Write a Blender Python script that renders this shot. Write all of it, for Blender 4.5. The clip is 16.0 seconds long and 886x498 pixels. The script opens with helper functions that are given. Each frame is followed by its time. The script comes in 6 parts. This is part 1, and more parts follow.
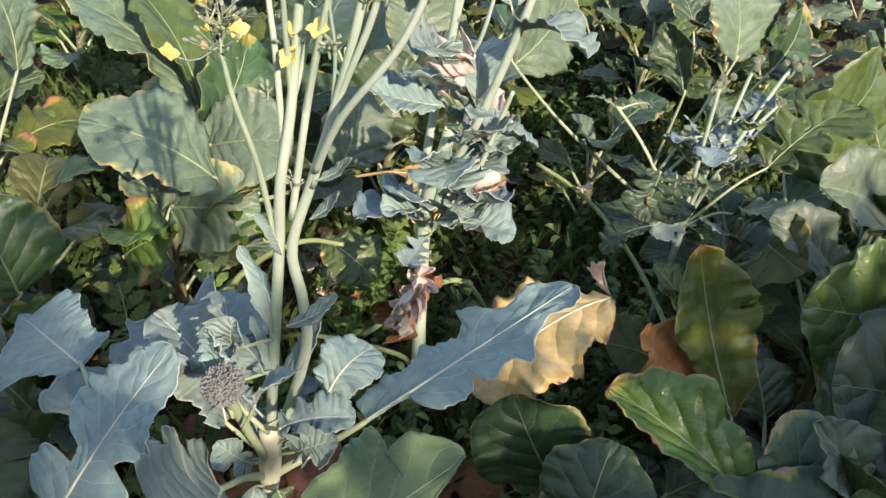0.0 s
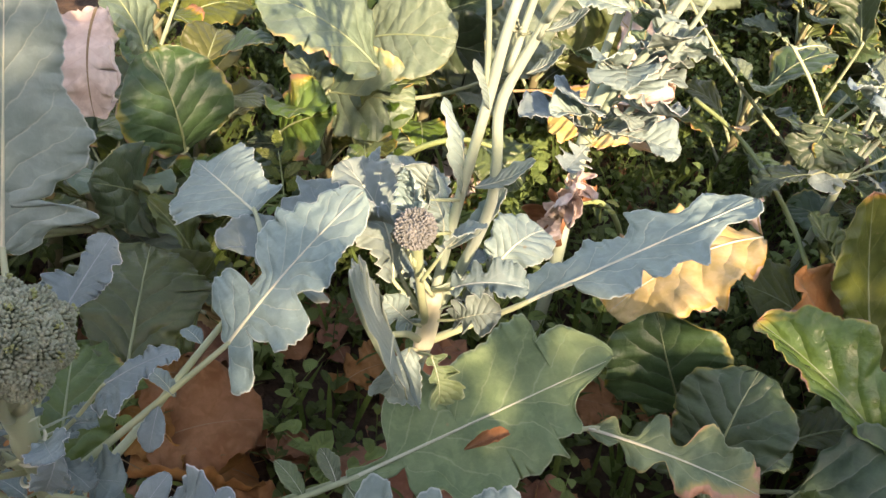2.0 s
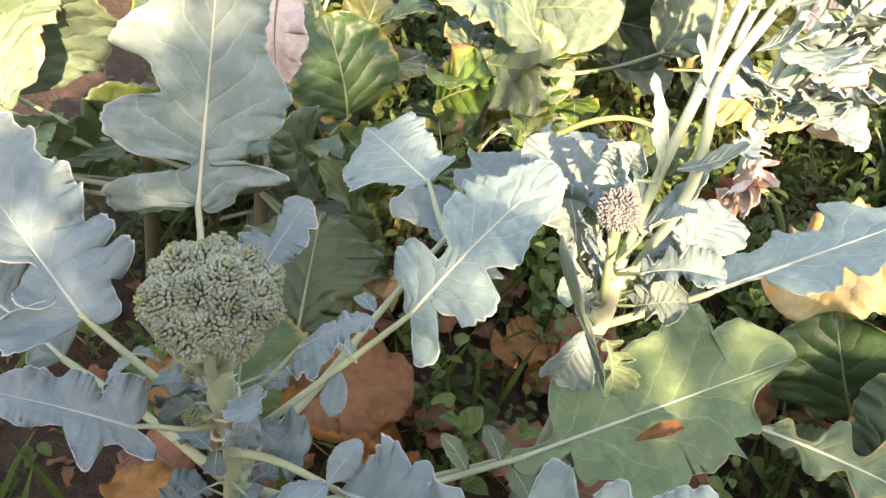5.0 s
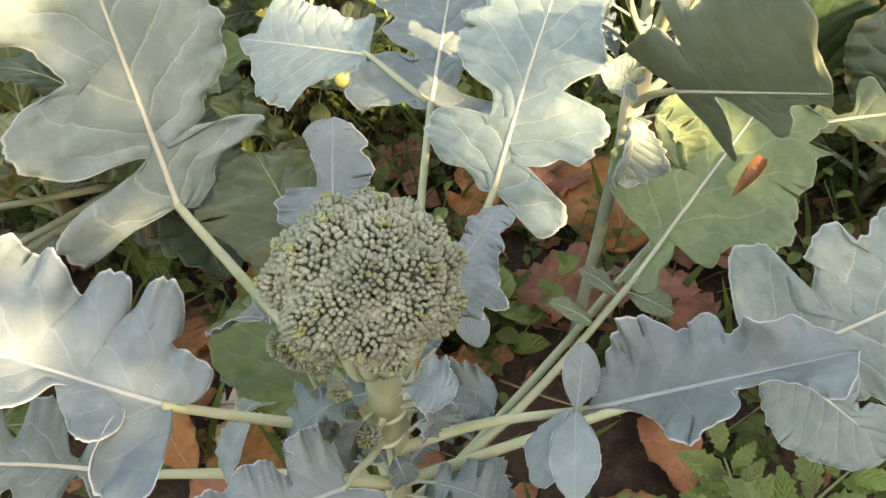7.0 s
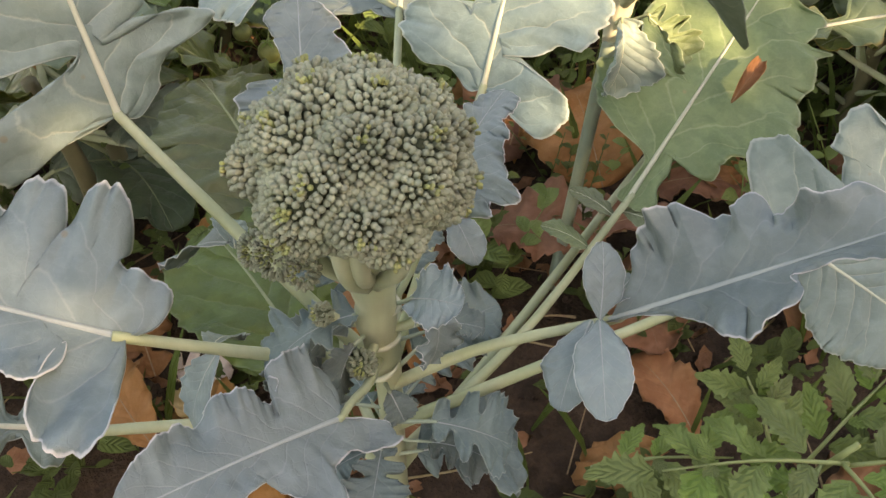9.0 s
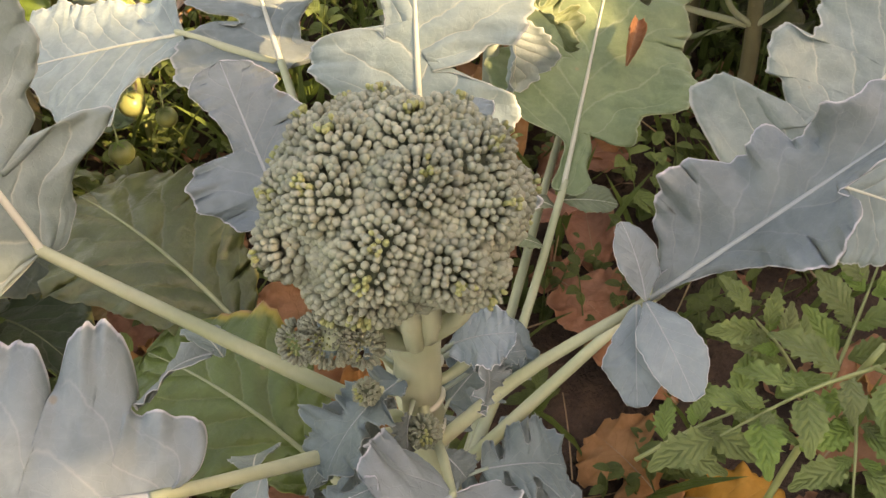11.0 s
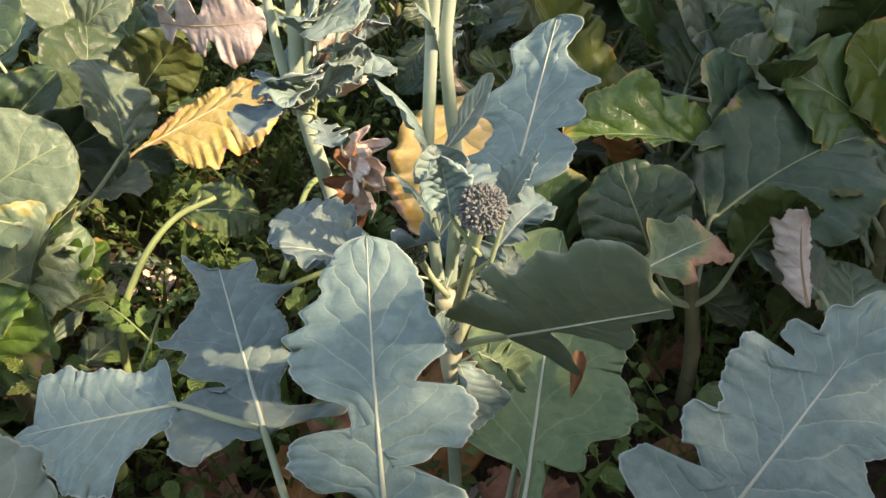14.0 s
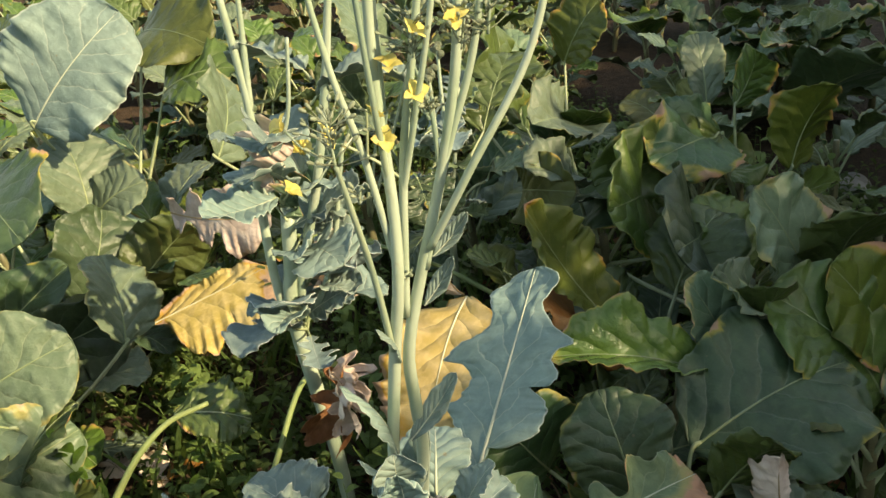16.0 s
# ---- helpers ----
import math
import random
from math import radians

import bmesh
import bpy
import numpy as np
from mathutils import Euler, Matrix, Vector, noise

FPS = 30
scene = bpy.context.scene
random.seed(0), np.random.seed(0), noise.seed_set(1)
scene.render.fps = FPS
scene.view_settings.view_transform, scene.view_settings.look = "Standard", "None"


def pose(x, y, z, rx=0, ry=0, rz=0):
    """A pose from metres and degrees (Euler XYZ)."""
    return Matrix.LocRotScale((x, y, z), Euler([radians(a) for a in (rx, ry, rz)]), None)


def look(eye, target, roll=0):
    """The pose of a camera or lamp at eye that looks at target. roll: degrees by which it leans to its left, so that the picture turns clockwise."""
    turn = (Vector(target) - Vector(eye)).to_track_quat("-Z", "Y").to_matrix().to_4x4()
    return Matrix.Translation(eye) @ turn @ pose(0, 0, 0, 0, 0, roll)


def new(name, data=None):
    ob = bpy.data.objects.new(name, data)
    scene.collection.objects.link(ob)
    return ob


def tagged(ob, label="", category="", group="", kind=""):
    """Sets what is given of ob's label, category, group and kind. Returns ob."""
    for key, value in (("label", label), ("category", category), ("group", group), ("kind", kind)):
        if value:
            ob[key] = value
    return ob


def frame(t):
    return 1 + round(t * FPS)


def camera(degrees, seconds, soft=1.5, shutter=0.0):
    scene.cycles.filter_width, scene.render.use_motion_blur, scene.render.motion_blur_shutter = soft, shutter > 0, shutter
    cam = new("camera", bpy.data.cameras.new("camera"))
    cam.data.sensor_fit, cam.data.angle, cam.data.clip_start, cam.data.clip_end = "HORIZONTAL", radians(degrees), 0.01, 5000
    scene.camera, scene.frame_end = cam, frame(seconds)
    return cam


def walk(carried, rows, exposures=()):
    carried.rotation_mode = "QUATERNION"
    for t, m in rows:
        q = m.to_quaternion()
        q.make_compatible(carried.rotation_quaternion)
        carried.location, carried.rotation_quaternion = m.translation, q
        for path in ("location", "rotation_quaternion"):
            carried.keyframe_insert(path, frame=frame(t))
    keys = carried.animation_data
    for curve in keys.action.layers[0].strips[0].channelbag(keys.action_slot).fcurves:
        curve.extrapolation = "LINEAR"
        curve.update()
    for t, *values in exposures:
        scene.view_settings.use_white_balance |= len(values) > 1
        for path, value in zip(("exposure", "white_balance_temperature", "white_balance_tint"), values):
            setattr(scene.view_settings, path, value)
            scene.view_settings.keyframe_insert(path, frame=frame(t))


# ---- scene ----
cam = camera(54.8, 16.0)
METRES, EYE, TILT, LEAN, TURN = 1.45, 1.33, -35.0, -9.0, 0.0
ROWS = [
    (0.0, 0.0, 0.0, 0.0, 0.0, 0.0, -0.0),
    (0.5, -0.029, -0.0045, -0.0329, 1.16, -0.41, -3.42),
    (1.0, -0.0475, -0.0015, -0.059, 3.16, -1.96, -5.24),
    (1.5, -0.0642, -0.0011, -0.0644, 4.75, -3.02, -6.56),
    (2.0, -0.0794, -0.0028, -0.0748, 6.35, -3.76, -7.92),
    (2.5, -0.097, -0.0072, -0.0804, 7.88, -4.22, -9.12),
    (3.0, -0.1147, -0.0136, -0.0865, 11.07, -5.14, -9.61),
    (3.5, -0.1197, -0.0176, -0.0876, 12.39, -5.54, -10.37),
    (4.0, -0.1234, -0.021, -0.0898, 13.34, -5.73, -11.43),
    (4.5, -0.1313, -0.0194, -0.0898, 14.19, -6.04, -11.96),
    (7.0, -0.389, 0.1279, -0.1009, -6.06, -15.93, 15.81),
    (7.5, -0.3676, 0.1224, -0.1021, -9.89, -18.16, 21.04),
    (8.0, -0.3715, 0.1349, -0.1206, -9.71, -18.61, 19.6),
    (8.5, -0.3882, 0.1569, -0.1421, -9.38, -18.35, 17.42),
    (11.0, -0.4897, 0.2486, -0.134, -27.91, -23.02, 30.38),
    (11.5, -0.4769, 0.2306, -0.1097, -28.63, -21.0, 30.88),
    (12.0, -0.4575, 0.2185, -0.0878, -29.3, -18.72, 32.12),
    (12.5, -0.4464, 0.2031, -0.0721, -29.72, -17.37, 32.87),
    (13.0, -0.4356, 0.1962, -0.0557, -30.01, -16.45, 33.26),
    (13.5, -0.435, 0.1828, -0.0356, -30.06, -14.78, 33.21),
    (14.0, -0.4247, 0.1684, -0.0151, -29.99, -12.07, 32.95),
    (14.5, -0.4043, 0.1528, 0.0095, -29.71, -8.58, 32.51),
    (15.0, -0.3805, 0.1412, 0.0351, -29.5, -6.47, 32.21),
    (15.5, -0.3625, 0.1238, 0.0538, -29.15, -4.33, 31.81),
    (16.0, -0.3362, 0.1084, 0.0806, -28.4, -3.57, 31.6),
]
EXPOSURES = [(0.0, 1.37, 6950, 18), (1.0, 1.87, 7400, 21), (2.0, 2.07, 8900, 27), (2.5, 2.12, 9100, 28), (3.5, 2.49, 9700, 31), (4.0, 2.53, 9700, 33), (4.5, 2.60, 8800, 25), (6.8, 2.89, 10900, 24), (7.0, 2.81, 11000, 24), (7.5, 2.43, 11300, 23), (8.0, 2.55, 11400, 26), (8.5, 2.54, 11400, 25), (11.0, 2.68, 12800, 35), (11.5, 1.95, 12700, 31), (12.0, 1.49, 10400, 27), (12.5, 1.88, 10700, 30), (13.0, 2.13, 8700, 22), (13.5, 1.92, 8400, 18), (14.0, 1.65, 8500, 18), (14.5, 1.70, 8600, 17), (15.0, 1.86, 8400, 16), (15.5, 1.49, 8500, 14), (16.0, 1.32, 9600, 4)]
EDGES = [
    (4.7, look((-0.176, -0.088, 1.205), (-0.423, 1.377, -0.135), 13.5)),
    (6.8, look((-0.521, 0.064, 1.027), (-0.260, 1.380, -0.457), 2.4)),
    (8.7, look((-0.528, 0.080, 0.926), (-0.155, 1.291, -0.622), 0.0)),
    (10.8, look((-0.637, 0.178, 0.852), (0.106, 1.278, -0.644), -5.2)),
]
PATH = [(t, pose(0, 0, EYE, TILT, LEAN, TURN) @ pose(METRES * x, METRES * y, METRES * z, 90 + pitch, roll, yaw)) for t, x, y, z, yaw, pitch, roll in ROWS]
walk(cam, sorted(PATH + EDGES, key=lambda row: row[0]), EXPOSURES)

# ---- light ----
SUN_FROM = Vector((0.34, -0.77, 0.54)).normalized()
world = bpy.data.worlds.new("sky")
scene.world = world
world.use_nodes = True
wn = world.node_tree.nodes
sky = wn.new("ShaderNodeTexSky")
sky.sky_type, sky.sun_disc = "NISHITA", False
sky.sun_elevation = math.asin(SUN_FROM.z)
sky.sun_rotation = math.atan2(SUN_FROM.x, SUN_FROM.y)
wn["Background"].inputs["Strength"].default_value = 0.135
world.node_tree.links.new(sky.outputs[0], wn["Background"].inputs["Color"])
sun = new("sun", bpy.data.lights.new("sun", "SUN"))
sun.data.energy, sun.data.angle, sun.data.color = 3.3, radians(0.6), (1.0, 0.89, 0.74)
sun.matrix_world = look(SUN_FROM * 30, (0, 0, 0))

# ---- materials ----
def graph(name):
    m = bpy.data.materials.new(name)
    m.use_nodes = True
    nodes, links = m.node_tree.nodes, m.node_tree.links
    nodes.clear()

    def node(kind, values=(), **settings):
        n = nodes.new("ShaderNode" + kind)
        for key, value in settings.items():
            setattr(n, key, value)
        for key, value in dict(values).items():
            if isinstance(value, bpy.types.NodeSocket):
                links.new(value, n.inputs[key])
            else:
                n.inputs[key].default_value = value
        return n
    return m, node


def rgb(c):
    return (c[0], c[1], c[2], 1.0)


def op(node, what, a, b=0.0, c=0.0, clamp=False):
    return node("Math", {0: a, 1: b, 2: c}, operation=what, use_clamp=clamp).outputs[0]


def step(node, value, low, high):
    return node("MapRange", {"Value": value, "From Min": low, "From Max": high}, interpolation_type="SMOOTHSTEP").outputs[0]


def blend(node, fac, a, b, how="MIX"):
    n = node("Mix", {0: fac}, data_type="RGBA", blend_type=how)
    for i, value in ((6, a), (7, b)):
        if isinstance(value, bpy.types.NodeSocket):
            n.id_data.links.new(value, n.inputs[i])
        else:
            n.inputs[i].default_value = rgb(value)
    return n.outputs[2]


def finish(node, colour, rough, height=None, strength=0.4, distance=0.002, specular=0.4, through_col=None, through_amount=0.0, sheen=0.0):
    values = {"Base Color": colour, "Roughness": rough, "Specular IOR Level": specular, "Sheen Weight": sheen, "Sheen Roughness": 0.4}
    bump = None
    if height is not None:
        bump = node("Bump", {"Height": height, "Strength": strength, "Distance": distance}).outputs[0]
        values["Normal"] = bump
    shader = node("BsdfPrincipled", values).outputs[0]
    if through_amount:
        tr = node("BsdfTranslucent", {"Color": through_col})
        shader = node("MixShader", {0: through_amount, 1: shader, 2: tr.outputs[0]}).outputs[0]
    node("OutputMaterial", {"Surface": shader})


def leaf_material(name, main, other, vein, rim, dry=None, dry_more=0.0, rough=0.55, trans=0.22, yellow=(0.42, 0.36, 0.07), veins=7.5, pucker=0.5, patch=0.0, specular=0.35, pillow=1.3, rim_mix=0.45, vein_mix=0.26):
    """A leaf blade: side veins from the blade's own coordinates, blotches, fine net of veins, a rim colour that also
    paints edge highlights, and dry margins.
    """
    m, node = graph(name)
    uv = node("UVMap").outputs[0]
    xyz = node("SeparateXYZ", {0: uv})
    s, v = xyz.outputs[0], xyz.outputs[1]
    a = op(node, "ABSOLUTE", op(node, "MULTIPLY_ADD", v, 2.0, -1.0))
    place = node("TexCoord").outputs["Object"]
    info = node("ObjectInfo").outputs["Random"]
    wide = node("TexNoise", {"Vector": place, "Scale": 14.0, "Detail": 5.0, "Roughness": 0.6}).outputs[0]
    fine = node("TexNoise", {"Vector": place, "Scale": 160.0, "Detail": 4.0, "Roughness": 0.7}).outputs[0]
    mottle = node("TexNoise", {"Vector": place, "Scale": 45.0, "Detail": 3.0, "Distortion": 0.6}).outputs[0]
    # side veins run forward from the midrib and fade at the margin
    run = op(node, "MULTIPLY_ADD", s, veins, op(node, "MULTIPLY", op(node, "POWER", a, 0.85), -2.1))
    run = op(node, "MULTIPLY_ADD", wide, 0.9, run)
    run = op(node, "ADD", run, op(node, "MULTIPLY", op(node, "GREATER_THAN", v, 0.5), 0.45))
    saw = op(node, "ABSOLUTE", op(node, "SUBTRACT", op(node, "FRACT", run), 0.5))
    thin = op(node, "MULTIPLY_ADD", a, -0.035, 0.065)
    line = op(node, "SUBTRACT", 1.0, op(node, "DIVIDE", saw, thin), clamp=True)
    line = op(node, "MULTIPLY", line, step(node, a, 1.0, 0.55))
    net = node("TexVoronoi", {"Vector": place, "Scale": 140.0}, feature="DISTANCE_TO_EDGE").outputs[0]
    netline = step(node, net, 0.055, 0.0)
    colour = blend(node, step(node, wide, 0.35, 0.68), main, other)
    colour = blend(node, op(node, "MULTIPLY", step(node, mottle, 0.42, 0.7), 0.45), colour, [c * 1.35 for c in other])
    colour = blend(node, op(node, "MULTIPLY", fine, 0.30), colour, [c * 0.62 for c in main])
    colour = blend(node, op(node, "MULTIPLY", netline, 0.05), colour, vein)
    colour = blend(node, op(node, "MULTIPLY", line, vein_mix), colour, vein)
    # rim colour; on bluish and glaucous leaves it paints light caught by the edge
    colour = blend(node, op(node, "MULTIPLY", step(node, a, 0.965, 0.995), rim_mix), colour, rim)
    speck = node("TexVoronoi", {"Vector": place, "Scale": 24.0, "Randomness": 1.0}).outputs["Distance"]
    speck = op(node, "MULTIPLY", step(node, speck, 0.085, 0.045), step(node, wide, 0.48, 0.56))
    colour = blend(node, op(node, "MULTIPLY", speck, 0.55), colour, (0.26, 0.20, 0.12))
    hsv = node("HueSaturation", {"Hue": op(node, "MULTIPLY_ADD", info, 0.03, 0.485), "Saturation": op(node, "MULTIPLY_ADD", info, 0.25, 0.88), "Value": op(node, "MULTIPLY_ADD", info, 0.34, 0.83), "Color": colour})
    colour = hsv.outputs[0]
    edge = op(node, "MAXIMUM", a, op(node, "MULTIPLY_ADD", s, 1.6, -0.62))
    if dry_more or patch:
        where = op(node, "ADD", op(node, "MULTIPLY", op(node, "POWER", op(node, "MAXIMUM", edge, 0.0), 4.0), 0.34), op(node, "MULTIPLY_ADD", node("TexNoise", {"Vector": place, "Scale": 6.0, "Detail": 6.0, "Distortion": 0.5}).outputs[0], 1.7, -0.36))
        where = op(node, "ADD", where, op(node, "MULTIPLY", op(node, "SUBTRACT", info, 0.5), 0.25))
        t = 1.05 - dry_more
        colour = blend(node, op(node, "MULTIPLY", step(node, where, t - 0.09, t + 0.03), 0.85), colour, yellow)
        colour = blend(node, step(node, where, t + 0.02, t + 0.10), colour, dry)
        crack = node("TexNoise", {"Vector": place, "Scale": 60.0, "Detail": 6.0, "Distortion": 1.2}).outputs[0]
        colour = blend(node, op(node, "MULTIPLY", step(node, where, t + 0.06, t + 0.22), op(node, "MULTIPLY", crack, 0.9)), colour, [c * 0.45 for c in dry])
    height = op(node, "MULTIPLY", line, -0.10)
    puff = op(node, "SUBTRACT", 1.0, op(node, "POWER", op(node, "SUBTRACT", 1.0, op(node, "MULTIPLY", saw, 2.0)), 2.0))
    height = op(node, "ADD", height, op(node, "MULTIPLY", op(node, "MULTIPLY", puff, step(node, a, 1.0, 0.3)), pillow))
    height = op(node, "ADD", height, op(node, "MULTIPLY", netline, -0.05))
    height = op(node, "ADD", height, op(node, "MULTIPLY", mottle, pucker))
    height = op(node, "ADD", height, op(node, "MULTIPLY", fine, 0.22))
    height = op(node, "ADD", height, op(node, "MULTIPLY", wide, 1.2))
    through_col = blend(node, 0.45, colour, (0.26, 0.34, 0.08))
    finish(node, colour, op(node, "MULTIPLY_ADD", wide, 0.25, rough - 0.12), height, 0.6, 0.004, specular, through_col, trans)
    return m


def stem_material(name, main, other, rough=0.45, fleck=0.3):
    m, node = graph(name)
    place = node("TexCoord").outputs["Object"]
    stretched = node("Mapping", {"Vector": place, "Scale": (1.0, 1.0, 0.16)}).outputs[0]
    streak = node("TexNoise", {"Vector": stretched, "Scale": 210.0, "Detail": 4.0}).outputs[0]
    wide = node("TexNoise", {"Vector": place, "Scale": 11.0, "Detail": 4.0}).outputs[0]
    spot = node("TexNoise", {"Vector": place, "Scale": 75.0, "Detail": 5.0}).outputs[0]
    colour = blend(node, step(node, wide, 0.32, 0.66), main, other)
    colour = blend(node, op(node, "MULTIPLY", streak, 0.35), colour, [c * 0.6 for c in main])
    colour = blend(node, op(node, "MULTIPLY", step(node, spot, 0.62, 0.75), fleck), colour, (0.33, 0.27, 0.16))
    finish(node, colour, rough, streak, 0.3, 0.001, 0.4, colour, 0.06)
    return m


def plain_material(name, main, other, scale=40.0, rough=0.7, trans=0.0, bump=0.5, distance=0.003):
    m, node = graph(name)
    place = node("TexCoord").outputs["Object"]
    a = node("TexNoise", {"Vector": place, "Scale": scale, "Detail": 6.0, "Roughness": 0.65, "Distortion": 0.4}).outputs[0]
    b = node("TexNoise", {"Vector": place, "Scale": scale * 6, "Detail": 4.0}).outputs[0]
    rnd = node("ObjectInfo").outputs["Random"]
    isl = node("NewGeometry").outputs["Random Per Island"]
    colour = blend(node, step(node, a, 0.3, 0.7), main, other)
    colour = blend(node, op(node, "MULTIPLY", b, 0.4), colour, [c * 0.5 for c in main])
    colour = node("HueSaturation", {"Hue": op(node, "MULTIPLY_ADD", isl, 0.03, 0.485), "Saturation": 1.0, "Value": op(node, "MULTIPLY_ADD", op(node, "ADD", isl, rnd), 0.28, 0.72), "Color": colour}).outputs[0]
    finish(node, colour, rough, op(node, "ADD", a, op(node, "MULTIPLY", b, 0.4)), bump, distance, 0.3, colour, trans)
    return m


# the whitish rims of the next two are edge highlights put into the colour
GLAUCOUS = leaf_material("glaucous_leaf", (0.186, 0.270, 0.246), (0.242, 0.330, 0.296), (0.56, 0.59, 0.47), (0.60, 0.65, 0.58), pillow=0.7, pucker=1.0, vein_mix=0.40, rim_mix=0.6)
BLUISH = leaf_material("bluish_leaf", (0.162, 0.236, 0.240), (0.216, 0.294, 0.288), (0.50, 0.54, 0.50), (0.62, 0.66, 0.64), pillow=0.12, pucker=0.8, rim_mix=0.9, vein_mix=0.20)
THIN = leaf_material("thin_glaucous_leaf", (0.205, 0.300, 0.195), (0.260, 0.350, 0.240), (0.52, 0.58, 0.42), (0.52, 0.57, 0.48), pillow=0.6, trans=0.42)
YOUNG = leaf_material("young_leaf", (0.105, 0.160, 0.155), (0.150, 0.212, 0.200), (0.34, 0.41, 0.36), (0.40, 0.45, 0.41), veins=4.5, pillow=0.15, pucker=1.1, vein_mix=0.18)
GREEN = leaf_material("green_leaf", (0.118, 0.172, 0.088), (0.165, 0.222, 0.118), (0.42, 0.47, 0.31), (0.40, 0.44, 0.30), trans=0.08, pillow=0.6)
GREEN_DRY = leaf_material("green_leaf_with_dry_tip", (0.118, 0.172, 0.088), (0.165, 0.222, 0.118), (0.42, 0.47, 0.31), (0.40, 0.44, 0.30), dry=(0.52, 0.28, 0.17), dry_more=0.30, yellow=(0.36, 0.32, 0.12), trans=0.08, pillow=0.6)
GLOSSY = leaf_material("glossy_leaf", (0.105, 0.165, 0.045), (0.160, 0.225, 0.075), (0.26, 0.32, 0.14), (0.34, 0.36, 0.18), dry=(0.50, 0.25, 0.15), dry_more=0.10, rough=0.24, specular=0.6, veins=5.5, pucker=2.2, pillow=2.6)
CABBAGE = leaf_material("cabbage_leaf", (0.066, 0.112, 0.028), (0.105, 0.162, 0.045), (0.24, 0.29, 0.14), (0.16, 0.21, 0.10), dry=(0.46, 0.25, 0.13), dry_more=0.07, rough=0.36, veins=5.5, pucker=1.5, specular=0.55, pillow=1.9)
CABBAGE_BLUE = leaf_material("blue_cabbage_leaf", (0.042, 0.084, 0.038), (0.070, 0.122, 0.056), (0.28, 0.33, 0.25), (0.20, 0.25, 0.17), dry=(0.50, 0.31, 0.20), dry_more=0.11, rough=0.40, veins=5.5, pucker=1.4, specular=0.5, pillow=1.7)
# paler yellow-edged copy of the cabbage leaf; sunlight is put into its colour
CABBAGE_LIT = leaf_material("sunlit_yellow_edged_cabbage_leaf", (0.118, 0.176, 0.110), (0.176, 0.240, 0.162), (0.40, 0.44, 0.29), (0.34, 0.36, 0.20), dry=(0.55, 0.38, 0.26), dry_more=0.08, rough=0.36, yellow=(0.42, 0.38, 0.14), veins=5.5, pucker=1.4, pillow=1.4)
OLIVE = leaf_material("olive_leaf", (0.078, 0.105, 0.026), (0.118, 0.142, 0.036), (0.20, 0.22, 0.08), (0.30, 0.28, 0.13), dry=(0.48, 0.24, 0.13), dry_more=0.07, rough=0.40, veins=5.5, pucker=1.0, trans=0.25, yellow=(0.42, 0.27, 0.05), pillow=1.1)
YELLOW = leaf_material("yellow_leaf", (0.60, 0.45, 0.17), (0.70, 0.55, 0.30), (0.76, 0.66, 0.36), (0.55, 0.33, 0.10), dry=(0.66, 0.44, 0.30), dry_more=0.26, yellow=(0.62, 0.36, 0.06), trans=0.3, veins=6)
ORANGE = leaf_material("orange_leaf", (0.42, 0.17, 0.05), (0.52, 0.26, 0.09), (0.50, 0.30, 0.12), (0.40, 0.20, 0.08), rough=0.6, trans=0.25, pucker=1.2, specular=0.2, pillow=0.25)
BROWN = leaf_material("dry_leaf", (0.25, 0.112, 0.052), (0.36, 0.185, 0.100), (0.26, 0.13, 0.06), (0.40, 0.22, 0.12), rough=0.7, trans=0.2, pucker=1.4, specular=0.15, pillow=0.25)
PINKISH = leaf_material("bleached_leaf", (0.68, 0.53, 0.45), (0.82, 0.72, 0.65), (0.52, 0.36, 0.28), (0.62, 0.45, 0.36), rough=0.7, trans=0.25, pucker=1.4, specular=0.15, pillow=0.25)
WEED = leaf_material("weed_leaf", (0.052, 0.092, 0.020), (0.090, 0.145, 0.032), (0.20, 0.27, 0.09), (0.16, 0.22, 0.06), veins=6, trans=0.3)
TOMATO_LEAF = leaf_material("tomato_leaf", (0.135, 0.215, 0.062), (0.195, 0.285, 0.090), (0.19, 0.27, 0.11), (0.15, 0.22, 0.08), veins=6, trans=0.28, pucker=1.2)
RIB = stem_material("pale_rib", (0.50, 0.55, 0.40), (0.60, 0.62, 0.48))
PETIOLE = stem_material("petiole_green", (0.32, 0.39, 0.22), (0.42, 0.47, 0.30))
RIB_GREEN = stem_material("green_rib", (0.22, 0.28, 0.14), (0.30, 0.36, 0.19))
STALK = stem_material("stalk_green", (0.33, 0.425, 0.31), (0.44, 0.52, 0.41))
STALK_BLUE = stem_material("stalk_bluish", (0.22, 0.31, 0.24), (0.36, 0.43, 0.30))
PALE_GREEN = stem_material("pale_green_stem", (0.32, 0.39, 0.235), (0.42, 0.47, 0.31))
RIB_BLUE = stem_material("bluish_rib", (0.30, 0.36, 0.335), (0.37, 0.43, 0.39))
CREAM = stem_material("cream_stem", (0.60, 0.60, 0.42), (0.68, 0.67, 0.50), fleck=0.15)
WEED_STEM = stem_material("weed_stem", (0.20, 0.27, 0.10), (0.28, 0.34, 0.14))
WOODY = stem_material("woody_stem", (0.15, 0.14, 0.075), (0.21, 0.20, 0.11))
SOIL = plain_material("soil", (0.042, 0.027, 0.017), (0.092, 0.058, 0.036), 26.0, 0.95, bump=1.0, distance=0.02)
BUD = plain_material("bud", (0.188, 0.222, 0.145), (0.275, 0.305, 0.218), 60.0, 0.6, 0.05)
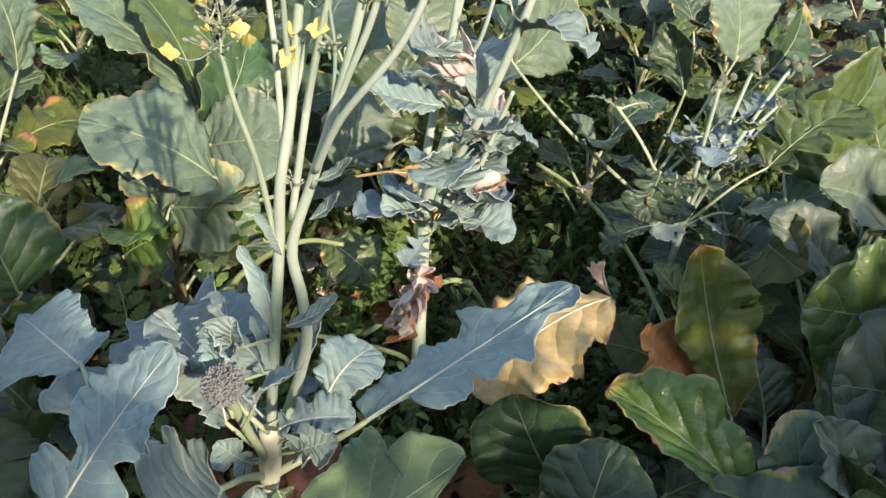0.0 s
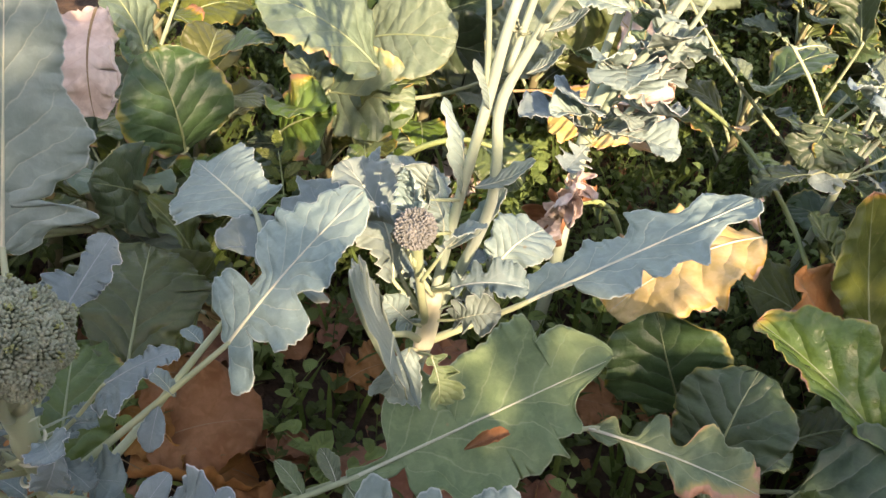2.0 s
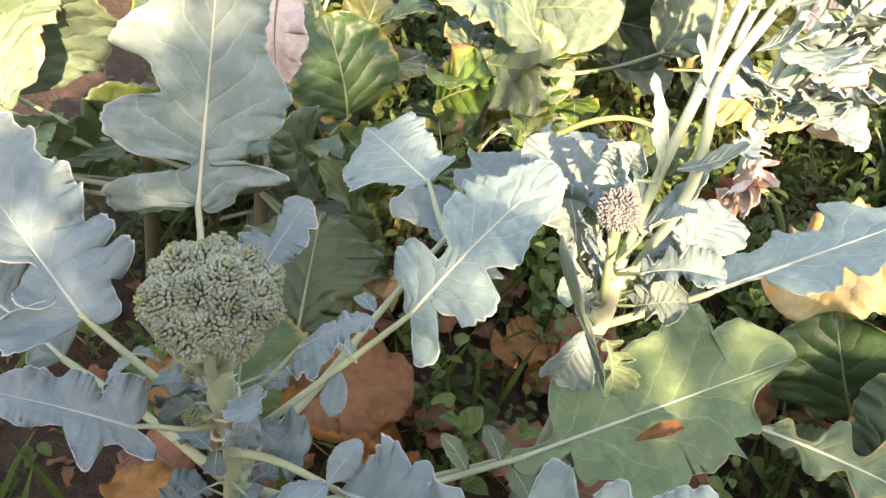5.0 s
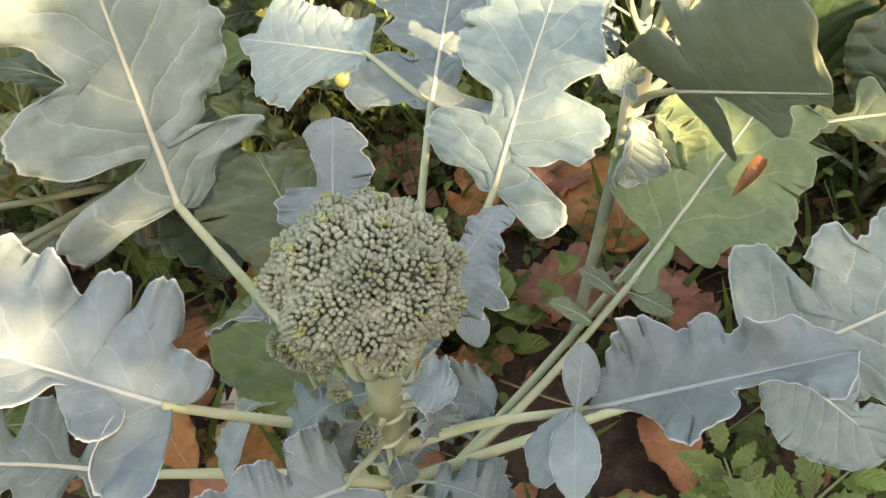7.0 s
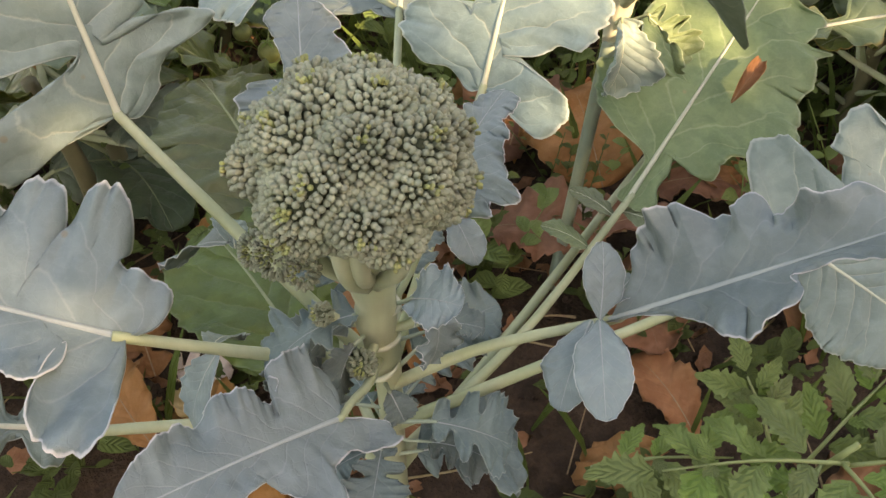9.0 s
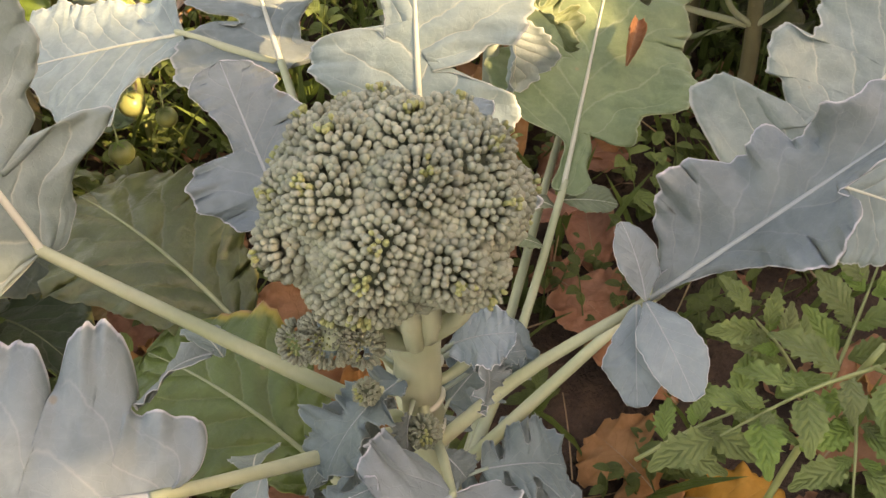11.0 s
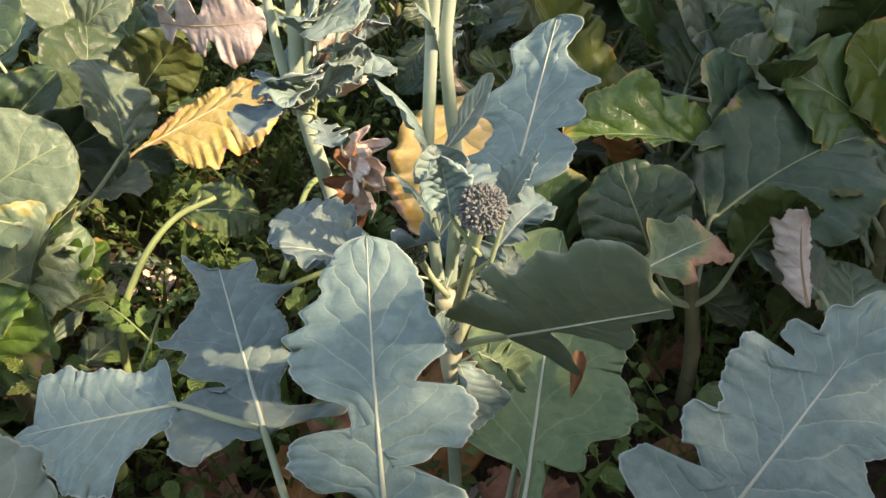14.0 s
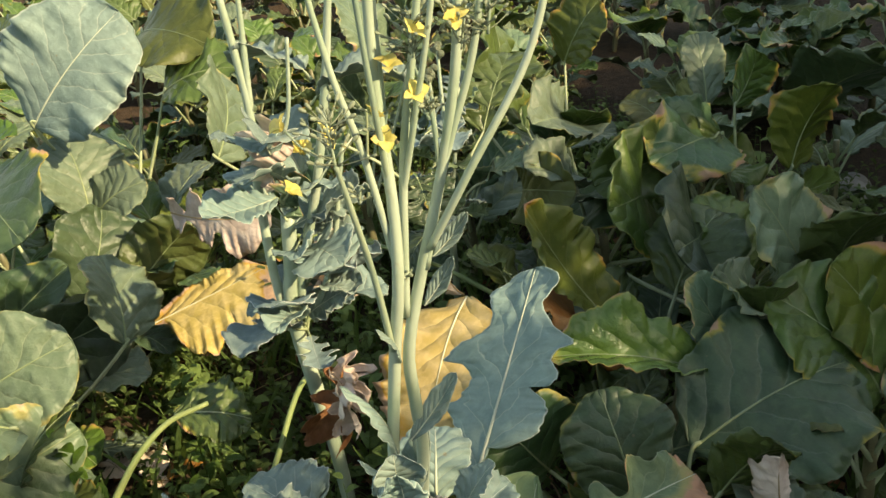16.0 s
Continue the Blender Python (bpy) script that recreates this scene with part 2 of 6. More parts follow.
# dark core: the shade in the gaps between buds is put into its colour
BUD_CORE_SHADE = plain_material("bud_core_shade", (0.075, 0.098, 0.055), (0.10, 0.13, 0.075), 60.0, 0.8)
BUD_YOUNG = plain_material("young_bud", (0.225, 0.262, 0.095), (0.285, 0.315, 0.135), 60.0, 0.6, 0.05)
BUD_PURPLE = plain_material("purplish_bud", (0.145, 0.160, 0.150), (0.205, 0.215, 0.205), 60.0, 0.6, 0.05)
PETAL = plain_material("yellow_petal", (0.80, 0.66, 0.16), (0.86, 0.76, 0.32), 60.0, 0.6, 0.35)
TOMATO = plain_material("green_tomato_skin", (0.15, 0.19, 0.06), (0.22, 0.26, 0.10), 30.0, 0.35, 0.05, 0.05)
STONE = plain_material("pale_stone", (0.36, 0.34, 0.30), (0.48, 0.46, 0.42), 30.0, 0.85, bump=0.7, distance=0.004)
STRAW = plain_material("straw", (0.30, 0.21, 0.11), (0.42, 0.32, 0.18), 40.0, 0.8)

# ---- shapes ----
def part(name, mesh, material, parent=None, label=""):
    ob = new(name, mesh)
    if material:
        if len(mesh.materials) == 0:
            mesh.materials.append(material)
    if parent is not None:
        ob.parent = parent
    return tagged(ob, label)


def thing(name, label, category, group="", kind=""):
    """An empty at the place's origin that carries a thing's parts."""
    ob = new(name)
    ob.empty_display_size = 0.05
    return tagged(ob, label, category, group, kind)


def mesh_of(name, verts, faces, uvs=None):
    me = bpy.data.meshes.new(name)
    me.from_pydata([tuple(v) for v in verts], [], faces)
    if uvs is not None:
        layer = me.uv_layers.new(name="UVMap")
        index = np.empty(len(me.loops), dtype=np.int32)
        me.loops.foreach_get("vertex_index", index)
        layer.data.foreach_set("uv", np.asarray(uvs, dtype=np.float32)[index].ravel())
    me.polygons.foreach_set("use_smooth", [True] * len(me.polygons))
    me.update()
    return me


def curve_through(points, n):
    """n points on a smooth curve through the given ones."""
    p = [Vector(q) for q in points]
    if len(p) == 2:
        return [p[0].lerp(p[1], i / (n - 1)) for i in range(n)]
    p = [p[0] * 2 - p[1]] + p + [p[-1] * 2 - p[-2]]
    out = []
    for i in range(n):
        x = i / (n - 1) * (len(p) - 3)
        k = min(int(x), len(p) - 4)
        t = x - k
        a, b, c, d = p[k:k + 4]
        out.append(0.5 * ((2 * b) + (c - a) * t + (2 * a - 5 * b + 4 * c - d) * t * t + (3 * b - a - 3 * c + d) * t ** 3))
    return out


def tube(points, radii, n=14, sides=8, flat=1.0, knots=0.0, rng=None):
    """Vertices and faces of a closed round stem along the points; radii at its ends or along it."""
    line = curve_through(points, n)
    rs = np.interp(np.linspace(0, 1, n), np.linspace(0, 1, len(radii)), radii)
    verts, faces = [], []
    side = None
    for i, p in enumerate(line):
        d = (line[min(i + 1, n - 1)] - line[max(i - 1, 0)]).normalized()
        if side is None:
            side = d.cross(Vector((0.31, 0.17, 0.93)))
            if side.length < 0.05:
                side = d.cross(Vector((1, 0, 0)))
        side = (side - d * side.dot(d)).normalized()
        other = d.cross(side)
        for k in range(sides):
            a = 2 * math.pi * k / sides
            r = rs[i] * (1 + (knots * (rng.random() - 0.5) if rng else 0))
            verts.append(p + side * (math.cos(a) * r) + other * (math.sin(a) * r * flat))
    for i in range(n - 1):
        for k in range(sides):
            faces.append((i * sides + k, i * sides + (k + 1) % sides, (i + 1) * sides + (k + 1) % sides, (i + 1) * sides + k))
    faces.append(tuple(range(sides))[::-1])
    faces.append(tuple(range((n - 1) * sides, n * sides)))
    return verts, faces


def stem(name, points, radii, material, parent, n=14, sides=8, label=""):
    return part(name, mesh_of(name, *tube(points, radii, n, sides)), material, parent, label)


# outlines: place along the midrib, half width to the left and to the right, as shares of the length
OUTLINES = {
    "lobed": {"left": [(0, 0.03), (0.04, 0.17), (0.10, 0.24), (0.14, 0.20), (0.18, 0.05), (0.22, 0.06), (0.27, 0.24), (0.34, 0.33), (0.40, 0.31), (0.45, 0.13), (0.48, 0.13), (0.55, 0.32), (0.65, 0.40), (0.76, 0.39), (0.88, 0.27), (0.95, 0.15), (1, 0)],
              "right": [(0, 0.03), (0.05, 0.15), (0.11, 0.21), (0.16, 0.17), (0.20, 0.05), (0.24, 0.06), (0.30, 0.22), (0.37, 0.31), (0.43, 0.28), (0.48, 0.14), (0.51, 0.14), (0.58, 0.33), (0.67, 0.41), (0.78, 0.38), (0.89, 0.26), (0.95, 0.15), (1, 0)]},
    "cut": [(0.0, 0.02, 0.02), (0.05, 0.05, 0.06), (0.13, 0.12, 0.10), (0.19, 0.03, 0.03), (0.27, 0.05, 0.17), (0.34, 0.22, 0.23), (0.40, 0.26, 0.10), (0.45, 0.12, 0.06), (0.52, 0.08, 0.22),
            (0.60, 0.26, 0.30), (0.68, 0.31, 0.16), (0.76, 0.18, 0.20), (0.86, 0.25, 0.26), (0.95, 0.18, 0.16), (1.0, 0.0, 0.0)],
    "round": [(0.0, 0.06, 0.06), (0.05, 0.22, 0.20), (0.18, 0.38, 0.37), (0.38, 0.48, 0.48), (0.58, 0.49, 0.50), (0.76, 0.42, 0.42), (0.89, 0.29, 0.30), (0.96, 0.17, 0.17), (1.0, 0.0, 0.0)],
    "broad": [(0.0, 0.03, 0.03), (0.08, 0.13, 0.11), (0.2, 0.20, 0.22), (0.4, 0.30, 0.29), (0.6, 0.34, 0.34), (0.78, 0.28, 0.29), (0.91, 0.17, 0.17), (1.0, 0.0, 0.0)],
    "toothed": [(0.0, 0.03, 0.03), (0.08, 0.13, 0.10), (0.14, 0.18, 0.16), (0.19, 0.155, 0.19), (0.26, 0.23, 0.165), (0.32, 0.19, 0.23), (0.41, 0.24, 0.19), (0.46, 0.19, 0.235), (0.56, 0.21, 0.18), (0.61, 0.155, 0.20), (0.71, 0.155, 0.13), (0.76, 0.10, 0.14), (0.88, 0.065, 0.07), (1.0, 0.0, 0.0)],
    "oval": [(0.0, 0.02, 0.02), (0.12, 0.09, 0.09), (0.35, 0.20, 0.20), (0.6, 0.24, 0.24), (0.82, 0.17, 0.17), (0.94, 0.09, 0.09), (1.0, 0.0, 0.0)],
    "spear": [(0.0, 0.01, 0.01), (0.2, 0.07, 0.07), (0.5, 0.11, 0.11), (0.8, 0.07, 0.07), (1.0, 0.0, 0.0)],
}


def cut_lobes(left, right):
    """An outline with necked lobes: each half is a line of points (along, half width) from the base round to the tip."""
    return {"left": left, "right": right, "necked": True}


def margin(half):
    """The margin of one half, whose lobes may hang back over their bays: the place along, the half width, and a key that grows from base to tip."""
    line = curve_through([(a, w, 0) for a, w in half], 5 * len(half))
    along, out = np.array([p.x for p in line]), np.array([max(p.y, 0.0) for p in line])
    run = np.concatenate([[0], np.cumsum(np.hypot(np.diff(along), np.diff(out)))])
    level = 0.5 * (np.maximum.accumulate(along) + np.minimum.accumulate(along[::-1])[::-1])
    level = (level - level[0]) / max(1e-6, level[-1] - level[0])
    return along, out, 0.78 * level + 0.22 * run / run[-1]


def rounded(ks, ws, x):
    """A curve through the widths that is level at each lobe and bay, and round at the tip."""
    ks, ws = np.asarray(ks, float), np.asarray(ws, float)
    h, d = np.diff(ks), np.diff(ws) / np.diff(ks)
    m = np.zeros(len(ks))
    for i in range(1, len(ks) - 1):
        if d[i - 1] * d[i] > 0:
            m[i] = 2 * d[i - 1] * d[i] / (d[i - 1] + d[i])
    m[0] = d[0]
    k = np.clip(np.searchsorted(ks, x, side="right") - 1, 0, len(ks) - 2)
    t = (x - ks[k]) / h[k]
    y = ws[k] * (1 + 2 * t) * (1 - t) ** 2 + m[k] * h[k] * t * (1 - t) ** 2 + ws[k + 1] * t * t * (3 - 2 * t) + m[k + 1] * h[k] * t * t * (t - 1)
    tip = k == len(ks) - 2
    return np.where(tip, ws[k + 1] + (ws[k] - ws[k + 1]) * np.sqrt(np.maximum(0, 1 - t * t)), np.maximum(y, 0.004))


def blade(base, tip, side, outline="lobed", width=1.0, bend=0.08, fold=0.22, curl=(0.0, 0.0), wave=0.05, waves=4.5, sweep=0.05, twist=0.0, tip_curl=0.0, seed=1, ns=52, nv=7, fine=0.016, middle=None, calm=1.0):
    """A leaf blade as a grid: vertices, faces, blade coordinates, the midrib's line. side points to the blade's left; bend lifts
    the middle; fold raises both halves; curl rolls the left and the right margin up."""
    rng = random.Random(seed)
    base, tip, side = Vector(base), Vector(tip), Vector(side)
    ahead = tip - base
    length = ahead.length
    ahead.normalize()
    side = (side - ahead * side.dot(ahead)).normalized()
    up = ahead.cross(side)
    mid = Vector(middle) if middle is not None else base.lerp(tip, 0.5) + up * (bend * length)
    ctrl = mid * 2 - (base + tip) * 0.5
    rows = OUTLINES[outline] if isinstance(outline, str) else outline
    if isinstance(rows, dict):
        halves = [rows["left"], rows["right"]]
    else:
        halves = [[(r[0], r[i]) for r in rows] for i in (1, 2)]
    if isinstance(rows, dict) and rows.get("necked"):
        edges = [margin(half) for half in halves]
        ss = np.unique(np.round(np.concatenate([edges[0][2], edges[1][2], np.linspace(0, 1, 40)]), 4))
        ns = len(ss)
        along, wide = [np.interp(ss, e[2], e[0]) for e in edges], [np.interp(ss, e[2], e[1]) for e in edges]
        ss = (along[0][-1] + along[1][-1]) * 0.5 * ss
    else:
        ss = np.unique(np.round(np.concatenate([1 - (1 - np.linspace(0, 1, ns)) ** 1.15, [k for half in halves for k, _ in half]]), 4))
        ns = len(ss)
        wide, along = [rounded([k for k, _ in half], [w * (1 + rng.uniform(-0.10, 0.10)) for _, w in half], ss) for half in halves], None
    ph = [rng.uniform(0, 6.28) for _ in range(8)]
    verts, uvs, rib = [], [], []

    def on_rib(s):
        p = base * (1 - s) ** 2 + ctrl * (2 * s * (1 - s)) + tip * s ** 2
        d = ((ctrl - base) * (1 - s) + (tip - ctrl) * s).normalized()
        n = d.cross(side)
        tw = twist * s
        sd = (side * math.cos(tw) + n * math.sin(tw)).normalized()
        n = d.cross(sd)
        if tip_curl:
            p = p - n * (tip_curl * length * max(0.0, s - 0.6) ** 2)
        return p, d, n, sd

    for row, s0 in enumerate(ss):
        p, d, n, sd = on_rib(s0)
        rib.append((p, n))
        for j in range(-nv, nv + 1):
            v = j / nv
            h = 0 if v < 0 else 1
            s = s0
            if along is not None:
                s = s0 + (along[h][row] - s0) * abs(v) ** 1.25
                p, d, n, sd = on_rib(s)
            w = wide[h][row] * width
            w *= 1 + fine * 5 * noise.noise((s * 21 + ph[h], 0.7, ph[3])) + fine * 2.4 * noise.noise((s * 41 + ph[2 + h], 1.9, ph[1])) + fine * 1.6 * noise.noise((s * 97 + ph[2 + h], 7.9, ph[1]))
            w *= 1 - fine * 5 * max(0.0, 0.22 - abs(noise.noise((s * 11 + ph[1 + h], 5.1, ph[h]))))
            w *= length
            a = abs(v)
            c = curl[h]
            reach, rise = a * w * math.cos(fold), a * w * math.sin(fold)
            if c:
                ang = c * a * a
                reach = a * w * (1 - 0.45 * min(1.0, abs(ang) * a))
                rise += w * a * math.sin(ang) * 0.7
            ripple = wave * length * a ** 1.7 * 2.1 * (noise.noise((s * waves * 2.2 + ph[4 + h], ph[h], a * 0.6)) + 0.5 * noise.noise((s * waves * 5.5 + ph[6 + h], ph[2 + h], a * 1.2)) + 0.30 * a * noise.noise((s * waves * 13 + ph[6 + h], ph[1 + h], a * 2.0))) * min(1.0, 5 * w / length)
            ripple += calm * length * (0.020 * noise.noise((s * 6 + ph[5], v * 2.4 + ph[6], 0.5)) * a + 0.008 * noise.noise((s * 16 + ph[5], v * 5 + ph[6], 2.5)) * min(1.0, 3 * a))
            q = p + sd * (reach if v < 0 else -reach) + d * (sweep * w * a * a * (1 - 0.8 * s)) + n * (rise + ripple)
            verts.append(q)
            uvs.append((s, 0.5 + 0.5 * v))
    m = 2 * nv + 1
    faces = [(i * m + j, i * m + j + 1, (i + 1) * m + j + 1, (i + 1) * m + j) for i in range(ns - 1) for j in range(m - 1)]
    return verts, faces, uvs, rib, length


def leaf(parent, base, tip, side, material=None, stalk=(), thick=0.0045, rib_material=None, stalk_material=None, label="", name="leaf", other_side=None, **shape):
    """A leaf: the blade, and under it the midrib that runs on into the leaf stalk, from stalk's points to the base."""
    verts, faces, uvs, rib, length = blade(base, tip, side, **shape)
    ob = part(name, mesh_of(name, verts, faces, uvs), material or GLAUCOUS, parent, label)
    sheet = ob.modifiers.new("sheet", "SOLIDIFY")
    sheet.thickness, sheet.offset = min(0.0009, length * 0.006), 0.0
    if other_side:
        ob.data.materials.append(other_side)
        sheet.material_offset = 1
    line = [p + n * (thick * 0.1) for p, n in rib[::max(1, len(rib) // 18)]]
    n = len(line)
    slim = 0.62 if length < 0.09 else 1.0
    part("midrib", mesh_of("midrib", *tube(line, [thick * 0.72 * slim, thick * 0.5 * slim, thick * 0.3 * slim, thick * 0.1], n * 2, 6)), rib_material or (RIB_BLUE if material in (BLUISH, YOUNG) else RIB_GREEN if material in (CABBAGE, CABBAGE_BLUE, CABBAGE_LIT, OLIVE, GLOSSY) else RIB), ob)
    if stalk:
        part("leaf_stalk", mesh_of("leaf_stalk", *tube([Vector(q) for q in stalk] + [line[0], line[1]], [thick * 1.45, thick * 1.0, thick * 0.74], 14, 8)), stalk_material or PETIOLE, ob)
    return ob

# ---- ground ----
SOIL_LEVEL = -0.27


def height(x, y):
    return 0.035 * noise.noise((x * 1.7, y * 1.7, 0.3)) + 0.014 * noise.noise((x * 9, y * 9, 1.3)) + 0.006 * noise.noise((x * 31, y * 31, 2.0)) + SOIL_LEVEL


def make_ground():
    n = 190
    t = np.linspace(-1, 1, n)
    xs, ys = np.sinh(t * 6.2) / np.sinh(6.2) * 400 + t * 3.2 + 0.2, np.sinh(t * 6.2) / np.sinh(6.2) * 400 + t * 3.2 + 1.3
    verts = [(x, y, height(x, y) if abs(x) + abs(y) < 12 else SOIL_LEVEL) for y in ys for x in xs]
    faces = [(j * n + i, j * n + i + 1, (j + 1) * n + i + 1, (j + 1) * n + i) for j in range(n - 1) for i in range(n - 1)]
    tagged(part("ground", mesh_of("ground", verts, faces), SOIL), "dark crumbly garden soil under the vegetable bed", "ground", kind="structure")


make_ground()


def gather(items):
    """Joins many blades into one set of vertices, faces and blade coordinates."""
    verts, faces, uvs = [], [], []
    for v, f, u in items:
        k = len(verts)
        verts += v
        uvs += u
        faces += [tuple(i + k for i in q) for q in f]
    return verts, faces, uvs


def small_blade(base, tip, side, width, bend, rng, n=5):
    """A little weed leaf of a few faces."""
    base, tip, side = Vector(base), Vector(tip), Vector(side)
    d = tip - base
    length = d.length
    side = (side - d * side.dot(d) / max(1e-9, length ** 2)).normalized()
    up = d.normalized().cross(side)
    verts, uvs, faces = [], [], []
    for i in range(n):
        s = i / (n - 1)
        w = width * length * math.sin(math.pi * min(1, 0.08 + 0.92 * s)) ** 0.75
        p = base + d * s + up * (bend * length * 4 * s * (1 - s) - 0.25 * bend * length * s)
        for v in (-1, 0, 1):
            verts.append(p - side * (v * w) + up * (abs(v) * w * 0.35))
            uvs.append((s, 0.5 + 0.5 * v))
    for i in range(n - 1):
        for j in range(2):
            faces.append((i * 3 + j, i * 3 + j + 1, i * 3 + j + 4, i * 3 + j + 3))
    return verts, faces, uvs


def weed(x, y, tall, leaves, size, rng, shape=0.3):
    """A low weed: leaves in turn round a short bent stem."""
    out = []
    z = height(x, y)
    lean = Vector((rng.uniform(-0.5, 0.5), rng.uniform(-0.5, 0.5), 1)).normalized()
    root = Vector((x, y, z - 0.005))
    v, f = tube([root, root + lean * tall * 0.5, root + lean * tall + Vector((0, 0, -0.1 * tall))], [0.0016, 0.0008], 5, 4)
    out.append((v, f, [(0.1, 0.5)] * len(v)))
    for k in range(leaves):
        h = (k + 0.6) / leaves
        p = root + lean * (tall * h)
        a = k * 2.4 + rng.uniform(-0.5, 0.5)
        s = size * rng.uniform(0.6, 1.25) * (1.1 - 0.5 * h)
        out_dir = Vector((math.cos(a), math.sin(a), rng.uniform(-0.1, 0.7)))
        tip = p + out_dir.normalized() * s
        out.append(small_blade(p, tip, Vector((-math.sin(a), math.cos(a), 0)), shape * rng.uniform(0.7, 1.2), rng.uniform(0.03, 0.16), rng))
    return out


def make_weeds():
    rng = random.Random(5)
    for name, count, spot, tall, size, shape, label, material in (
            ("weeds", 3400, (-1.4, 2.6, 0.25, 4.2), (0.05, 0.22), (0.022, 0.050), 0.30, "low green garden weeds covering the soil", WEED),
            ("nettle_weeds", 900, (-1.2, 2.4, 0.8, 4.2), (0.10, 0.34), (0.03, 0.065), 0.36, "darker broad-leaved weeds between the plants", TOMATO_LEAF)):
        items = []
        for _ in range(count):
            x, y = rng.uniform(spot[0], spot[1]), rng.uniform(spot[2], spot[3])
            if x < 0.55 and y < 1.25 and rng.random() < 0.6:
                continue
            items += weed(x, y, rng.uniform(*tall), rng.randint(6, 12), rng.uniform(*size), rng, shape)
        tagged(part(name, mesh_of(name, *gather(items)), material), label, "weeds", kind="stuff")
    items = []
    for _ in range(7000):
        x, y = rng.uniform(-1.3, 2.2), rng.uniform(0.2, 4.6)
        z = height(x, y)
        a = rng.uniform(0, 6.28)
        t = rng.uniform(0.05, 0.22)
        if x < 0.55 and y < 1.25 and rng.random() < 0.7:
            continue
        out = Vector((math.cos(a), math.sin(a), 0))
        items.append(small_blade((x, y, z - 0.004), Vector((x, y, z)) + out * t * 0.55 + Vector((0, 0, t)), out.cross(Vector((0, 0, 1))), 0.035, -0.08, rng, 4))
    tagged(part("grass", mesh_of("grass", *gather(items)), WEED), "sparse thin grass blades growing from the soil", "grass", kind="stuff")
    items = []
    for _ in range(900):
        x, y = rng.uniform(-1.2, 1.8), rng.uniform(0.1, 3.4)
        z = height(x, y) + rng.uniform(0.002, 0.02)
        a, t = rng.uniform(0, 6.28), rng.uniform(0.015, 0.06)
        d = Vector((math.cos(a), math.sin(a), rng.uniform(-0.1, 0.35)))
        v, f, u = small_blade((x, y, z), Vector((x, y, z)) + d * t, (-math.sin(a), math.cos(a), rng.uniform(-0.8, 0.8)), rng.uniform(0.15, 0.45), rng.uniform(-0.3, 0.4), rng, 6)
        items.append(([c + Vector([rng.uniform(-0.11, 0.11) * t for _ in range(3)]) for c in v], f, u))
    tagged(part("leaf_litter", mesh_of("leaf_litter", *gather(items)), BROWN), "brown dry crumpled leaf litter on the soil", "leaf litter", kind="stuff")
    items = []
    for _ in range(260):
        x, y = rng.uniform(-1.0, 1.6), rng.uniform(0.2, 3.0)
        z = height(x, y) + rng.uniform(0.004, 0.03)
        a, t = rng.uniform(0, 6.28), rng.uniform(0.05, 0.22)
        d = Vector((math.cos(a), math.sin(a), rng.uniform(-0.05, 0.25)))
        p = Vector((x, y, z))
        v, f = tube([p, p + d * t * 0.5 + Vector((0, 0, rng.uniform(-0.01, 0.02))), p + d * t], [rng.uniform(0.001, 0.003), 0.001], 6, 5)
        items.append((v, f, [(0, 0)] * len(v)))
    tagged(part("dry_stalks", mesh_of("dry_stalks", *gather(items)), STRAW), "thin dry brown stalks and twigs lying about", "twigs", kind="stuff")

    items = []
    for _ in range(2600):
        x, y = rng.uniform(-1.1, 1.5), rng.uniform(0.1, 2.4)
        z, r = height(x, y), 0.003 + 0.011 * rng.random() ** 3
        p = Vector((x, y, z + r * 0.3))
        v, f = tube([p - Vector((r, 0, 0)), p, p + Vector((r * rng.uniform(0.7, 1.3), r * rng.uniform(-0.5, 0.5), 0))], [r * 0.4, r * rng.uniform(0.8, 1.1), r * 0.35], 5, 6, 0.8, 0.5, rng)
        items.append((v, f, [(0, 0)] * len(v)))
    tagged(part("soil_crumbs", mesh_of("soil_crumbs", *gather(items)), SOIL), "small dark crumbs and clods of garden soil", "soil", kind="stuff")


make_weeds()


